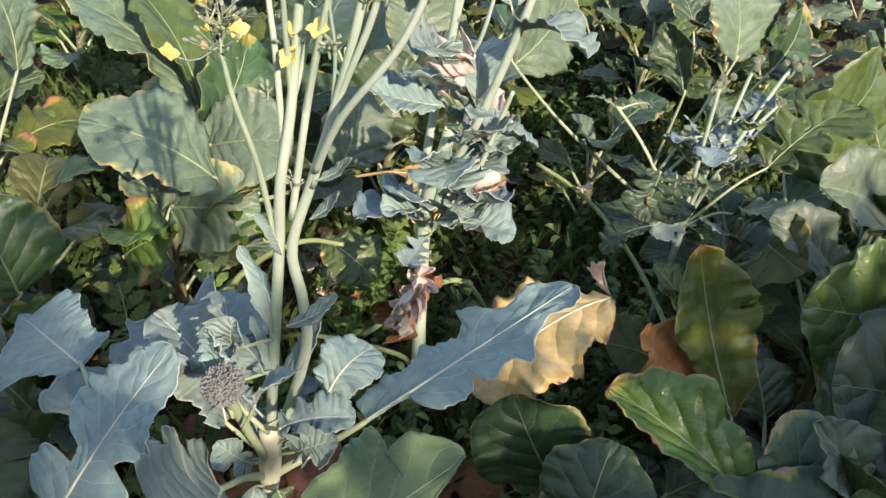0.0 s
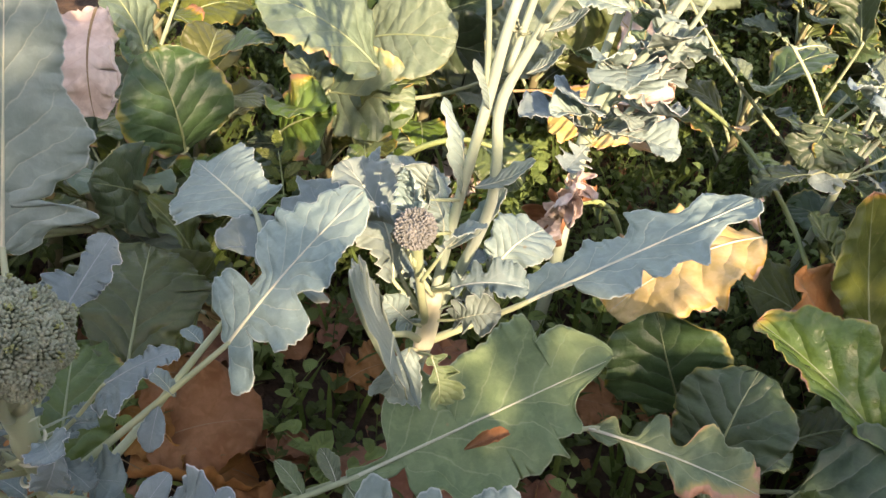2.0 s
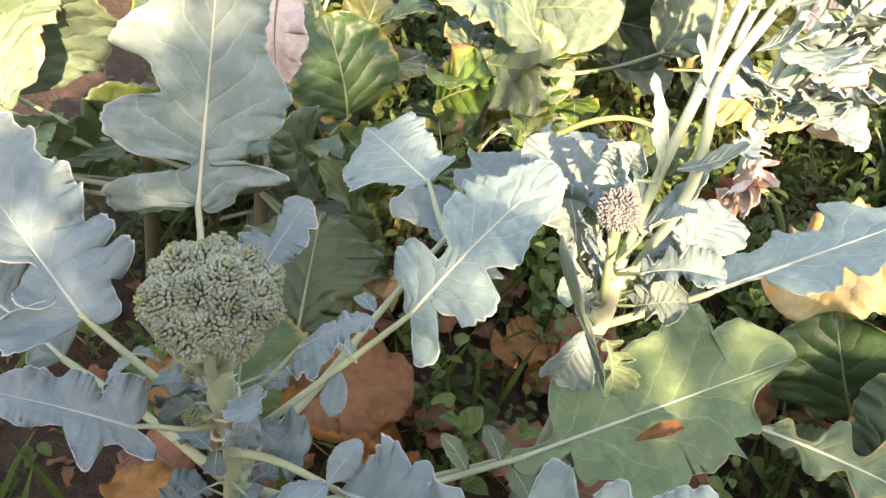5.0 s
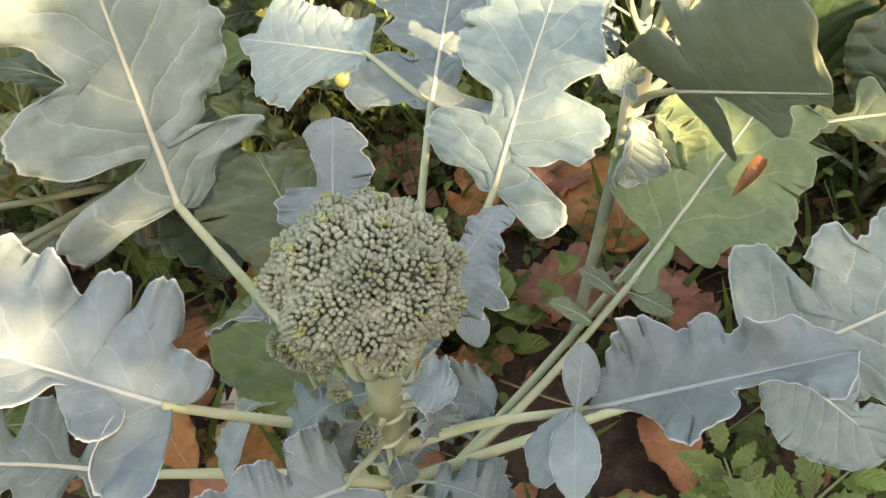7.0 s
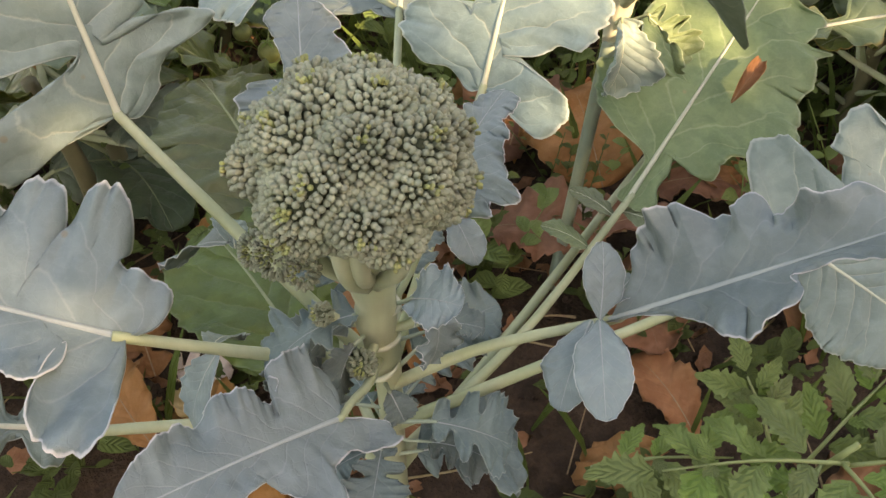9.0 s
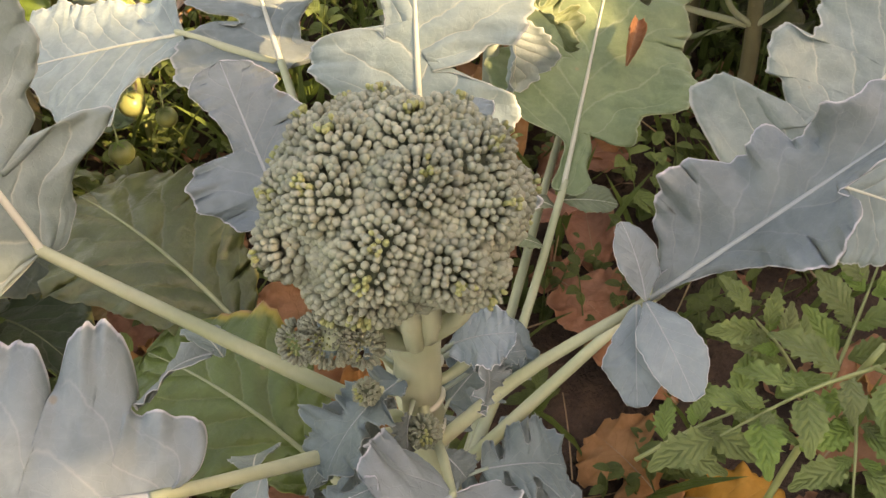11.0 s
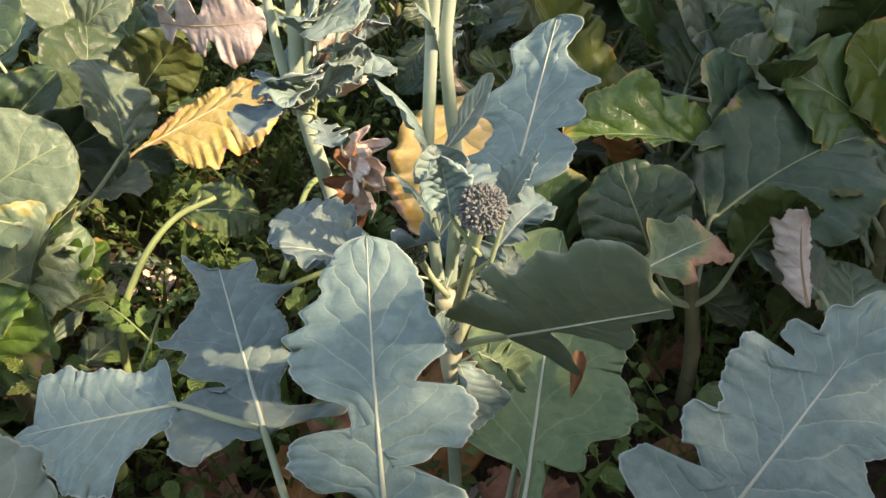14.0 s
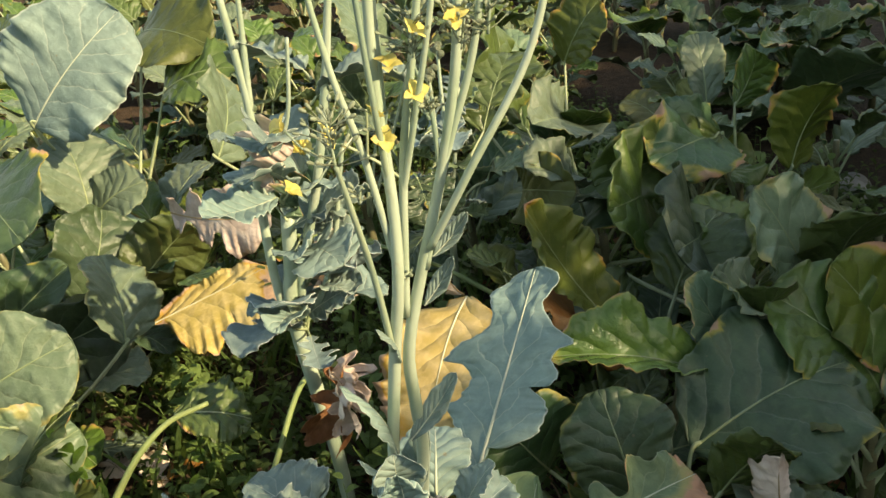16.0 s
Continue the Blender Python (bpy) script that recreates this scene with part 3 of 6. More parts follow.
# ---- an unseen hedge, added to shade the bed ----
def make_shade_hedge():
    """A made-up tall ragged hedge between the sun and the bed, out of view well behind the walk."""
    rng = random.Random(15)
    flat = Vector((SUN_FROM.x, SUN_FROM.y, 0)).normalized()
    along = Vector((-flat.y, flat.x, 0))
    middle = flat * 4.2 + Vector((0.4, 1.0, 0))

    def top(u):
        ragged = 0.05 * noise.noise((u * 4.0, 0.2, 4.0)) + 0.05 * noise.noise((u * 9.0, 3.1, 4.0))
        return float(np.interp(u, SHADE_HEDGE_AT, SHADE_HEDGE_TOP)) + ragged

    # solid core that only blocks the sun; it borrows the soil material
    verts, faces = [], []
    n = 220
    for i in range(n):
        u = -7 + 14 * i / (n - 1)
        h = top(u) - 0.22
        for off, z in ((-0.30, SOIL_LEVEL), (-0.34, h * 0.5), (-0.20, h), (0.20, h), (0.34, h * 0.5), (0.30, SOIL_LEVEL)):
            p = middle + along * u + flat * (off + 0.05 * noise.noise((u * 3, z, off))) + Vector((0, 0, z - 0.02))
            verts.append(p)
    for i in range(n - 1):
        for k in range(5):
            faces.append((i * 6 + k, i * 6 + k + 1, (i + 1) * 6 + k + 1, (i + 1) * 6 + k))
    hedge = tagged(part("hedge", mesh_of("hedge", verts, faces), SOIL), "unseen tall hedge added to shade the vegetable bed", "hedge")
    items = []
    for _ in range(9000):
        u = rng.uniform(-5.0, 5.0)
        h = top(u)
        z = h - 0.30 + 0.48 * rng.random() ** 1.6 if rng.random() < 0.7 else rng.uniform(0.1, h)
        off = rng.choice((-1, 1)) * rng.uniform(0.15, 0.42) if z < h - 0.25 else rng.uniform(-0.3, 0.3)
        p = middle + along * u + flat * off + Vector((0, 0, z))
        d = Vector((rng.uniform(-1, 1), rng.uniform(-1, 1), rng.uniform(-0.2, 1))).normalized() * rng.uniform(0.06, 0.12)
        items.append(small_blade(p, p + d, (rng.uniform(-1, 1), rng.uniform(-1, 1), rng.uniform(-1, 1)), 0.34, 0.08, rng, 4))
    for u, z, wide, tall in SHADE_BOUGHS:
        # a loose bough added above the hedge to shade one more spot of the bed
        foot = middle + along * (u + 0.05) + Vector((0, 0, top(u) - 0.25))
        v, f = tube([foot, middle + along * u + Vector((0, 0, z))], [0.012, 0.004], 6, 5)
        items.append((v, f, [(0.5, 0.5)] * len(v)))
        for _ in range(int(5200 * wide * tall)):
            a, r = rng.uniform(0, 6.28), rng.random() ** 0.5
            p = middle + along * (u + wide * r * math.cos(a)) + flat * rng.uniform(-0.08, 0.08) + Vector((0, 0, z + tall * r * math.sin(a)))
            d = Vector((rng.uniform(-1, 1), rng.uniform(-1, 1), rng.uniform(-0.6, 1))).normalized() * rng.uniform(0.04, 0.08)
            items.append(small_blade(p - d * 0.5, p + d * 0.5, (rng.uniform(-1, 1), rng.uniform(-1, 1), rng.uniform(-1, 1)), 0.36, 0.08, rng, 4))
    tagged(part("foliage", mesh_of("foliage", *gather(items)), WEED, hedge), kind="stuff")


# heights along the hedge, set by which leaves should stand in sun or shade
SHADE_HEDGE_AT = (-3.0, -1.6, -1.2, -1.10, -1.04, -0.96, -0.90, -0.82, -0.72, -0.60, -0.52, -0.45, -0.25, 0.0, 0.26, 0.45, 0.75, 1.0, 1.6, 3.0)
SHADE_HEDGE_TOP = (2.7, 2.95, 3.15, 3.36, 3.44, 3.42, 3.12, 3.00, 2.90, 2.86, 2.85, 2.83, 2.79, 2.82, 2.90, 3.04, 3.08, 3.06, 3.05, 3.05)
SHADE_BOUGHS = ((-0.265, 3.205, 0.105, 0.085), (-0.525, 3.30, 0.05, 0.05), (-0.83, 3.36, 0.075, 0.13), (0.43, 3.24, 0.09, 0.10), (-0.69, 3.52, 0.09, 0.11), (-0.41, 3.46, 0.07, 0.10))
make_shade_hedge()

# ---- the broccoli plant with the large head ----
def bud_template(sides=7):
    """A blunt bud along z, one unit long."""
    rings = [(0.0, 0.30), (0.28, 0.48), (0.58, 0.51), (0.82, 0.42), (0.95, 0.23)]
    verts = [(math.cos(6.2832 * k / sides) * r, math.sin(6.2832 * k / sides) * r, z) for z, r in rings for k in range(sides)] + [(0, 0, 1.0)]
    faces = [(i * sides + k, i * sides + (k + 1) % sides, (i + 1) * sides + (k + 1) % sides, (i + 1) * sides + k) for i in range(len(rings) - 1) for k in range(sides)]
    top = len(verts) - 1
    faces += [((len(rings) - 1) * sides + k, (len(rings) - 1) * sides + (k + 1) % sides, top) for k in range(sides)]
    return np.array(verts), faces


BUD_V, BUD_F = bud_template()


def floret_mesh(centre, axis, radius, size, rng, count=None, reach=1.12, young=0.55):
    """A dome of buds round its axis; the youngest sit in the middle."""
    axis = Vector(axis).normalized()
    turn = np.array(axis.to_track_quat("Z", "Y").to_matrix())
    centre = np.array(centre)
    verts, faces, kinds = [], [], []
    count = count or int(6.2 * (radius / size) ** 2)
    for k in range(count):
        h = (k + 0.5) / count
        th = math.acos(max(-1.0, 1 - h * reach))
        a = k * 2.39996 + rng.uniform(-0.25, 0.25)
        d = np.array((math.sin(th) * math.cos(a), math.sin(th) * math.sin(a), math.cos(th)))
        d += np.array([rng.uniform(-0.06, 0.06) for _ in range(3)])
        d /= np.linalg.norm(d)
        big = size * (young + (1.1 - young) * min(1, h * 1.6)) * rng.uniform(0.85, 1.2)
        q = np.array(Vector(turn @ d).to_track_quat("Z", "Y").to_matrix())
        root = centre + turn @ (d * radius * rng.uniform(0.94, 1.05) * np.array((1, 1, 0.95))) - (turn @ d) * big * 1.2
        slim = rng.uniform(0.84, 1.0)
        v = (BUD_V * np.array((big * slim, big * slim, big * rng.uniform(1.5, 1.85)))) @ q.T + root
        k0 = len(verts) * len(BUD_V)
        verts.append(v)
        faces += [tuple(i + k0 for i in f) for f in BUD_F]
        kinds += [1 if h < 0.085 and rng.random() < 0.8 else 0] * len(BUD_F)
    me = mesh_of("floret", np.concatenate(verts).tolist(), faces)
    me.materials.append(BUD)
    me.materials.append(BUD_YOUNG)
    me.polygons.foreach_set("material_index", kinds)
    return me


def dome_mesh(name, centre, rx, rz, n=18, m=9, low=-0.55):
    verts, faces = [], []
    for i in range(m):
        th = math.acos(1 - (1 - low) * i / (m - 1)) if i else 0.02
        for k in range(n):
            a = 6.2832 * k / n
            verts.append((centre[0] + rx * math.sin(th) * math.cos(a), centre[1] + rx * math.sin(th) * math.sin(a), centre[2] + rz * math.cos(th)))
    for i in range(m - 1):
        for k in range(n):
            faces.append((i * n + k, (i + 1) * n + k, (i + 1) * n + (k + 1) % n, i * n + (k + 1) % n))
    faces.append(tuple(range(n)))
    faces.append(tuple(range((m - 1) * n, m * n))[::-1])
    return mesh_of(name, verts, faces)


HEAD = Vector((-0.490, 0.446, 0.553))
FOOT = Vector((-0.478, 0.475, -0.30))


def bud_at(root, way, length, wide):
    q = np.array(Vector(way).to_track_quat("Z", "Y").to_matrix())
    return (BUD_V * np.array((wide, wide, length))) @ q.T + np.array(root)


def bud_mesh(buds):
    """One floret: buds given as root, direction, length, width and whether it is one of the young yellowish ones."""
    verts, faces, kinds = [], [], []
    for root, way, length, wide, young in buds:
        k0 = len(verts) * len(BUD_V)
        verts.append(bud_at(root, way, length, wide))
        faces += [tuple(i + k0 for i in f) for f in BUD_F]
        kinds += [young] * len(BUD_F)
    me = mesh_of("floret", np.concatenate(verts).tolist(), faces)
    me.materials.append(BUD)
    me.materials.append(BUD_YOUNG)
    me.polygons.foreach_set("material_index", kinds)
    return me


def big_head(plant):
    """A domed head: florets side by side, each a bulge of buds that splay outwards, small and yellowish in its middle."""
    rng = random.Random(11)
    rx, rz, reach = 0.0625, 0.047, 1.40
    # dark dome under the florets paints the shaded gaps between the buds
    core = part("flower_head", dome_mesh("flower_head", HEAD, rx * 0.95, rz * 0.93, 28, 16, -0.42), BUD_CORE_SHADE, plant, "tight domed broccoli head of grey-green buds")
    count = 27
    crowns = []
    for k in range(count):
        th = math.acos(max(-1, 1 - (k + 0.5) / count * reach))
        a = k * 2.39996 + rng.uniform(-0.22, 0.22)
        crowns.append((Vector((math.sin(th) * math.cos(a), math.sin(th) * math.sin(a), math.cos(th))), rng.uniform(0.0085, 0.0150), rng.uniform(0.86, 1.12)))
    florets = [[] for _ in crowns]
    total = 2450
    for k in range(total):
        th = math.acos(max(-1, 1 - (k + 0.5) / total * (reach + 0.04)))
        a = k * 2.39996
        d = Vector((math.sin(th) * math.cos(a), math.sin(th) * math.sin(a), math.cos(th)))
        d = (d + Vector([rng.uniform(-0.018, 0.018) for _ in range(3)])).normalized()
        far, best = min(((d - c).length / w, i) for i, (c, _, w) in enumerate(crowns))
        c, bulge, w = crowns[best]
        t = min(1.0, far / 0.36)
        normal = Vector((d.x / rx, d.y / rx, d.z / rz)).normalized()
        splay = (d - c) - normal * (d - c).dot(normal)
        way = (normal + (splay.normalized() * (0.75 * t) if splay.length > 1e-4 else Vector()) + Vector([rng.uniform(-0.12, 0.12) for _ in range(3)])).normalized()
        size = 0.0053 * (0.58 + 0.44 * t) * rng.uniform(0.86, 1.16)
        p = HEAD + Vector((d.x * rx, d.y * rx, d.z * rz)) + normal * (bulge * (1 - t ** 2.4) - 0.0045 + rng.uniform(-0.0006, 0.0006))
        florets[best].append((p - way * size * 0.8, way, size * rng.uniform(1.30, 1.62), size * rng.uniform(0.88, 1.06), 1 if t < 0.17 and rng.random() < 0.75 else 0))
    for (c, bulge, w), buds in zip(crowns, florets):
        normal = Vector((c.x / rx, c.y / rx, c.z / rz)).normalized()
        for k in range(9):
            off = Vector([rng.uniform(-1, 1) for _ in range(3)])
            off = (off - normal * off.dot(normal)) * 0.0042
            p = HEAD + Vector((c.x * rx, c.y * rx, c.z * rz)) + normal * (bulge - 0.0030) + off
            buds.append((p, (normal + off * 60).normalized(), 0.0034, 0.0026, k % 3 != 0))
        if buds:
            part("floret", bud_mesh(buds), None, core)
    for k in range(11):
        a = 6.2832 * k / 11 + rng.uniform(-0.2, 0.2)
        d = Vector((math.cos(a), math.sin(a), 0))
        p0 = HEAD + Vector((0, 0, -0.098 + rng.uniform(-0.014, 0.014))) + d * 0.009
        p1 = HEAD + d * rx * 0.72 + Vector((0, 0, -0.014))
        stem("floret_branch", [p0, p0.lerp(p1, 0.5) + d * 0.008 + Vector((0, 0, -0.006)), p1], [0.0062, 0.0058, 0.0062], PALE_GREEN, core, 8, 8)
    # a lower side floret on its own branches
    q = Vector((-0.545, 0.440, 0.498))
    for off, r in (((0, 0, 0), 0.016), ((0.012, -0.012, -0.006), 0.012), ((-0.012, 0.010, -0.004), 0.012)):
        part("floret", floret_mesh(q + Vector(off), (-0.65, -0.5, 0.60), r, 0.0026, rng), None, core)
    stem("floret_branch", [HEAD + Vector((0, 0, -0.12)), q + Vector((0.022, 0.008, -0.03)), q], [0.005, 0.0045, 0.008], PETIOLE, core, 8, 8)


PLANT_A = thing("broccoli_plant", "blue-green broccoli plant with one large domed head", "broccoli")
stem("stem", [FOOT, (-0.480, 0.468, 0.10), (-0.479, 0.466, 0.24), (-0.480, 0.464, 0.305), (-0.482, 0.462, 0.325), (-0.484, 0.459, 0.355), (-0.487, 0.455, 0.385), (-0.486, 0.453, 0.41), (-0.488, 0.450, 0.435), (-0.488, 0.449, 0.47), HEAD + Vector((0, 0, -0.03))], [0.013, 0.0115, 0.011, 0.0118, 0.0150, 0.0138, 0.0162, 0.0145, 0.0165, 0.0160, 0.017], PALE_GREEN, PLANT_A, 60, 16, "thick pale green stem")
for z, r, turn in ((0.318, 0.0150, 0), (0.352, 0.0152, 2), (0.398, 0.0165, 4), (0.432, 0.0168, 1)):
    # a leaf scar: a short raised crescent that clasps the stem below a stalk
    p = Vector((-0.485, 0.458, z))
    arc = [p + Vector((math.cos(a) * r, math.sin(a) * r, 0.007 * math.cos((a + 1.3 + 0.5 * (turn - 2)) * 1.2))) for a in [turn * 0.5 - 3.4 + 0.25 * i for i in range(12)]]
    part("leaf_scar", mesh_of("leaf_scar", *tube(arc, [0.0007, 0.0022, 0.0022, 0.0007], 22, 6)), RIB, PLANT_A)
big_head(PLANT_A)


def at_stem(z):
    return Vector((-0.484, 0.462, z))


C_SHAPE = cut_lobes([(0, 0), (-0.02, 0.06), (0.04, 0.14), (0.04, 0.25), (0.09, 0.33), (0.18, 0.38), (0.24, 0.34), (0.27, 0.22), (0.26, 0.13), (0.23, 0.11), (0.32, 0.11), (0.37, 0.13), (0.41, 0.24), (0.48, 0.31), (0.62, 0.36), (0.66, 0.32), (0.68, 0.26), (0.74, 0.28), (0.80, 0.20), (0.85, 0.21), (0.90, 0.17), (0.97, 0.12), (1.0, 0.06), (1.01, 0)],
                    [(0, 0), (-0.04, 0.08), (-0.12, 0.24), (-0.04, 0.33), (0.02, 0.33), (0.07, 0.24), (0.11, 0.13), (0.12, 0.05), (0.14, 0.17), (0.19, 0.25), (0.19, 0.34), (0.28, 0.38), (0.36, 0.38), (0.41, 0.31), (0.39, 0.23), (0.36, 0.18), (0.41, 0.15), (0.47, 0.19), (0.54, 0.30), (0.66, 0.26), (0.79, 0.22), (0.87, 0.19), (0.96, 0.12), (0.99, 0.06), (1.01, 0)])
G_SHAPE = cut_lobes([(0, 0), (0.01, 0.03), (0.08, 0.02), (0.15, 0.03), (0.18, 0.15), (0.25, 0.24), (0.32, 0.27), (0.38, 0.24), (0.41, 0.18), (0.39, 0.10), (0.42, 0.15), (0.47, 0.23), (0.61, 0.25), (0.77, 0.30), (0.80, 0.22), (0.78, 0.17), (0.89, 0.19), (0.97, 0.12), (1.01, 0.04), (1, 0)],
                    [(0, 0), (0.0, 0.04), (0.04, 0.07), (0.08, 0.05), (0.14, 0.05), (0.19, 0.04), (0.17, 0.10), (0.19, 0.16), (0.26, 0.16), (0.29, 0.25), (0.33, 0.29), (0.43, 0.28), (0.52, 0.25), (0.61, 0.24), (0.64, 0.22), (0.68, 0.25), (0.67, 0.18), (0.72, 0.18), (0.77, 0.19), (0.78, 0.12), (0.83, 0.06), (0.92, 0.03), (1, 0)])
L_SHAPE = cut_lobes([(0, 0), (-0.01, 0.05), (-0.02, 0.17), (-0.05, 0.26), (-0.01, 0.32), (0.05, 0.31), (0.09, 0.23), (0.11, 0.08), (0.15, 0.03), (0.17, 0.11), (0.18, 0.22), (0.23, 0.31), (0.29, 0.33), (0.35, 0.30), (0.38, 0.23), (0.35, 0.15), (0.40, 0.16), (0.49, 0.19), (0.52, 0.26), (0.54, 0.31), (0.59, 0.31), (0.65, 0.25), (0.70, 0.20), (0.76, 0.20), (0.83, 0.17), (0.93, 0.11), (0.98, 0.05), (1, 0)],
                    [(0, 0), (-0.03, 0.05), (0.01, 0.12), (0.08, 0.16), (0.11, 0.29), (0.14, 0.29), (0.17, 0.20), (0.15, 0.05), (0.16, 0.04), (0.20, 0.15), (0.25, 0.17), (0.31, 0.26), (0.39, 0.29), (0.48, 0.25), (0.56, 0.20), (0.60, 0.18), (0.67, 0.18), (0.79, 0.18), (0.90, 0.13), (0.98, 0.05), (1, 0)])
D_SHAPE = cut_lobes([(0, 0.01), (0.06, 0.02), (0.05, 0.12), (0.14, 0.20), (0.25, 0.20), (0.36, 0.19), (0.44, 0.28), (0.47, 0.20), (0.56, 0.18), (0.64, 0.24), (0.67, 0.36), (0.74, 0.28), (0.82, 0.17), (0.93, 0.17), (1.0, 0.20), (1.06, 0.14), (1.12, 0.07), (1.13, 0)],
                    [(0, 0.01), (0.12, 0.01), (0.28, 0.02), (0.26, 0.06), (0.29, 0.15), (0.36, 0.23), (0.47, 0.22), (0.53, 0.14), (0.54, 0.23), (0.60, 0.26), (0.67, 0.20), (0.74, 0.28), (0.82, 0.18), (0.93, 0.09), (1.0, 0.12), (1.07, 0.15), (1.13, 0.05), (1.13, 0)])
E_SHAPE = cut_lobes([(0, 0), (0.02, 0.06), (0.03, 0.15), (0.06, 0.22), (0.12, 0.24), (0.16, 0.33), (0.25, 0.40), (0.35, 0.41), (0.41, 0.32), (0.47, 0.26), (0.55, 0.31), (0.64, 0.33), (0.71, 0.24), (0.80, 0.21), (0.90, 0.14), (0.97, 0.07), (1, 0)],
                    [(0, 0), (-0.08, 0.08), (-0.15, 0.13), (-0.13, 0.25), (-0.08, 0.36), (-0.03, 0.40), (0.03, 0.37), (0.07, 0.28), (0.03, 0.16), (0.03, 0.12), (0.10, 0.10), (0.10, 0.15), (0.15, 0.23), (0.14, 0.28), (0.27, 0.33), (0.29, 0.26), (0.37, 0.27), (0.41, 0.31), (0.50, 0.33), (0.59, 0.32), (0.59, 0.26), (0.54, 0.20), (0.56, 0.15), (0.63, 0.15), (0.65, 0.22), (0.72, 0.22), (0.72, 0.14), (0.83, 0.15), (0.88, 0.09), (0.97, 0.06), (1, 0)])
V_SHAPE = cut_lobes([(0, 0), (0.0, 0.07), (0.07, 0.15), (-0.04, 0.25), (0.02, 0.33), (0.15, 0.33), (0.26, 0.27), (0.30, 0.20), (0.25, 0.11), (0.31, 0.11), (0.35, 0.21), (0.42, 0.25), (0.52, 0.21), (0.63, 0.33), (0.64, 0.26), (0.73, 0.17), (0.81, 0.13), (0.90, 0.10), (1.08, 0.14), (1.18, 0.15), (1.10, 0.10), (1.01, 0.05), (1, 0)],
                    [(0, 0.01), (0.02, 0.06), (0.01, 0.18), (-0.01, 0.30), (0.05, 0.32), (0.07, 0.20), (0.11, 0.10), (0.21, 0.10), (0.29, 0.15), (0.35, 0.20), (0.43, 0.16), (0.50, 0.20), (0.63, 0.18), (0.72, 0.23), (0.76, 0.30), (0.79, 0.19), (0.87, 0.15), (1.03, 0.16), (0.96, 0.09), (1, 0)])
W_SHAPE = cut_lobes([(0, 0.01), (-0.02, 0.11), (0.06, 0.16), (0.20, 0.26), (0.27, 0.36), (0.28, 0.49), (0.41, 0.48), (0.57, 0.43), (0.67, 0.34), (0.82, 0.16), (0.95, 0.09), (1.05, 0)],
                    [(0, 0), (0.04, 0.09), (0.10, 0.26), (0.16, 0.33), (0.21, 0.27), (0.36, 0.28), (0.56, 0.34), (0.68, 0.33), (0.81, 0.42), (0.90, 0.38), (0.99, 0.37), (0.97, 0.21), (0.91, 0.08), (0.99, 0.05), (1.05, 0)])
K_SHAPE = cut_lobes([(0, 0), (0.04, 0.07), (-0.01, 0.18), (-0.16, 0.26), (0.05, 0.33), (0.23, 0.36), (0.30, 0.26), (0.39, 0.38), (0.38, 0.47), (0.53, 0.52), (0.56, 0.43), (0.82, 0.53), (0.91, 0.47), (1.03, 0.51), (1.16, 0.46), (1.17, 0.33), (1.07, 0.18), (1.04, 0.06), (1, 0)],
                    [(0, 0), (-0.01, 0.05), (0.03, 0.20), (0.01, 0.44), (0.13, 0.33), (0.24, 0.12), (0.23, 0.04), (0.34, 0.04), (0.45, 0.15), (0.54, 0.24), (0.64, 0.18), (0.73, 0.07), (0.86, 0.05), (0.94, 0.07), (1, 0)])
F_SHAPE = cut_lobes([(0, 0), (-0.03, 0.08), (-0.07, 0.26), (-0.03, 0.32), (0.02, 0.33), (0.08, 0.25), (0.11, 0.12), (0.10, 0.05), (0.08, 0.11), (0.11, 0.17), (0.18, 0.16), (0.24, 0.09), (0.22, 0.04), (0.28, 0.04), (0.31, 0.12), (0.38, 0.17), (0.50, 0.22), (0.62, 0.24), (0.75, 0.20), (0.90, 0.12), (1, 0)],
                    [(0, 0), (-0.06, 0.04), (-0.07, 0.11), (-0.01, 0.14), (0.05, 0.15), (0.04, 0.19), (0.06, 0.27), (0.12, 0.29), (0.17, 0.23), (0.18, 0.15), (0.19, 0.23), (0.22, 0.28), (0.29, 0.27), (0.32, 0.22), (0.37, 0.26), (0.44, 0.27), (0.53, 0.27), (0.61, 0.22), (0.70, 0.25), (0.82, 0.20), (0.93, 0.11), (1, 0)])
R_SHAPE = cut_lobes([(0, 0.01), (0.05, 0.03), (0.14, 0.14), (0.21, 0.23), (0.32, 0.28), (0.45, 0.23), (0.51, 0.22), (0.59, 0.25), (0.62, 0.16), (0.70, 0.17), (0.81, 0.12), (0.86, 0.16), (0.92, 0.12), (0.98, 0.07), (1.03, 0)],
                    [(0, 0.01), (0.12, 0.02), (0.22, 0.05), (0.30, 0.10), (0.38, 0.16), (0.48, 0.27), (0.56, 0.31), (0.64, 0.24), (0.67, 0.14), (0.64, 0.07), (0.74, 0.06), (0.80, 0.07), (0.88, 0.12), (0.97, 0.20), (1.03, 0.14), (1.03, 0)])
H_SHAPE = cut_lobes([(0, 0), (-0.16, 0.08), (-0.22, 0.18), (-0.10, 0.22), (0.03, 0.17), (0.13, 0.18), (0.17, 0.25), (0.21, 0.38), (0.27, 0.39), (0.34, 0.28), (0.40, 0.20), (0.43, 0.13), (0.58, 0.16), (0.72, 0.20), (0.88, 0.14), (0.97, 0.07), (1, 0)],
                    [(0, 0.01), (-0.05, 0.10), (-0.06, 0.23), (0.02, 0.34), (0.10, 0.38), (0.24, 0.30), (0.21, 0.24), (0.28, 0.17), (0.35, 0.25), (0.49, 0.28), (0.58, 0.21), (0.70, 0.23), (0.86, 0.16), (0.97, 0.08), (1, 0)])
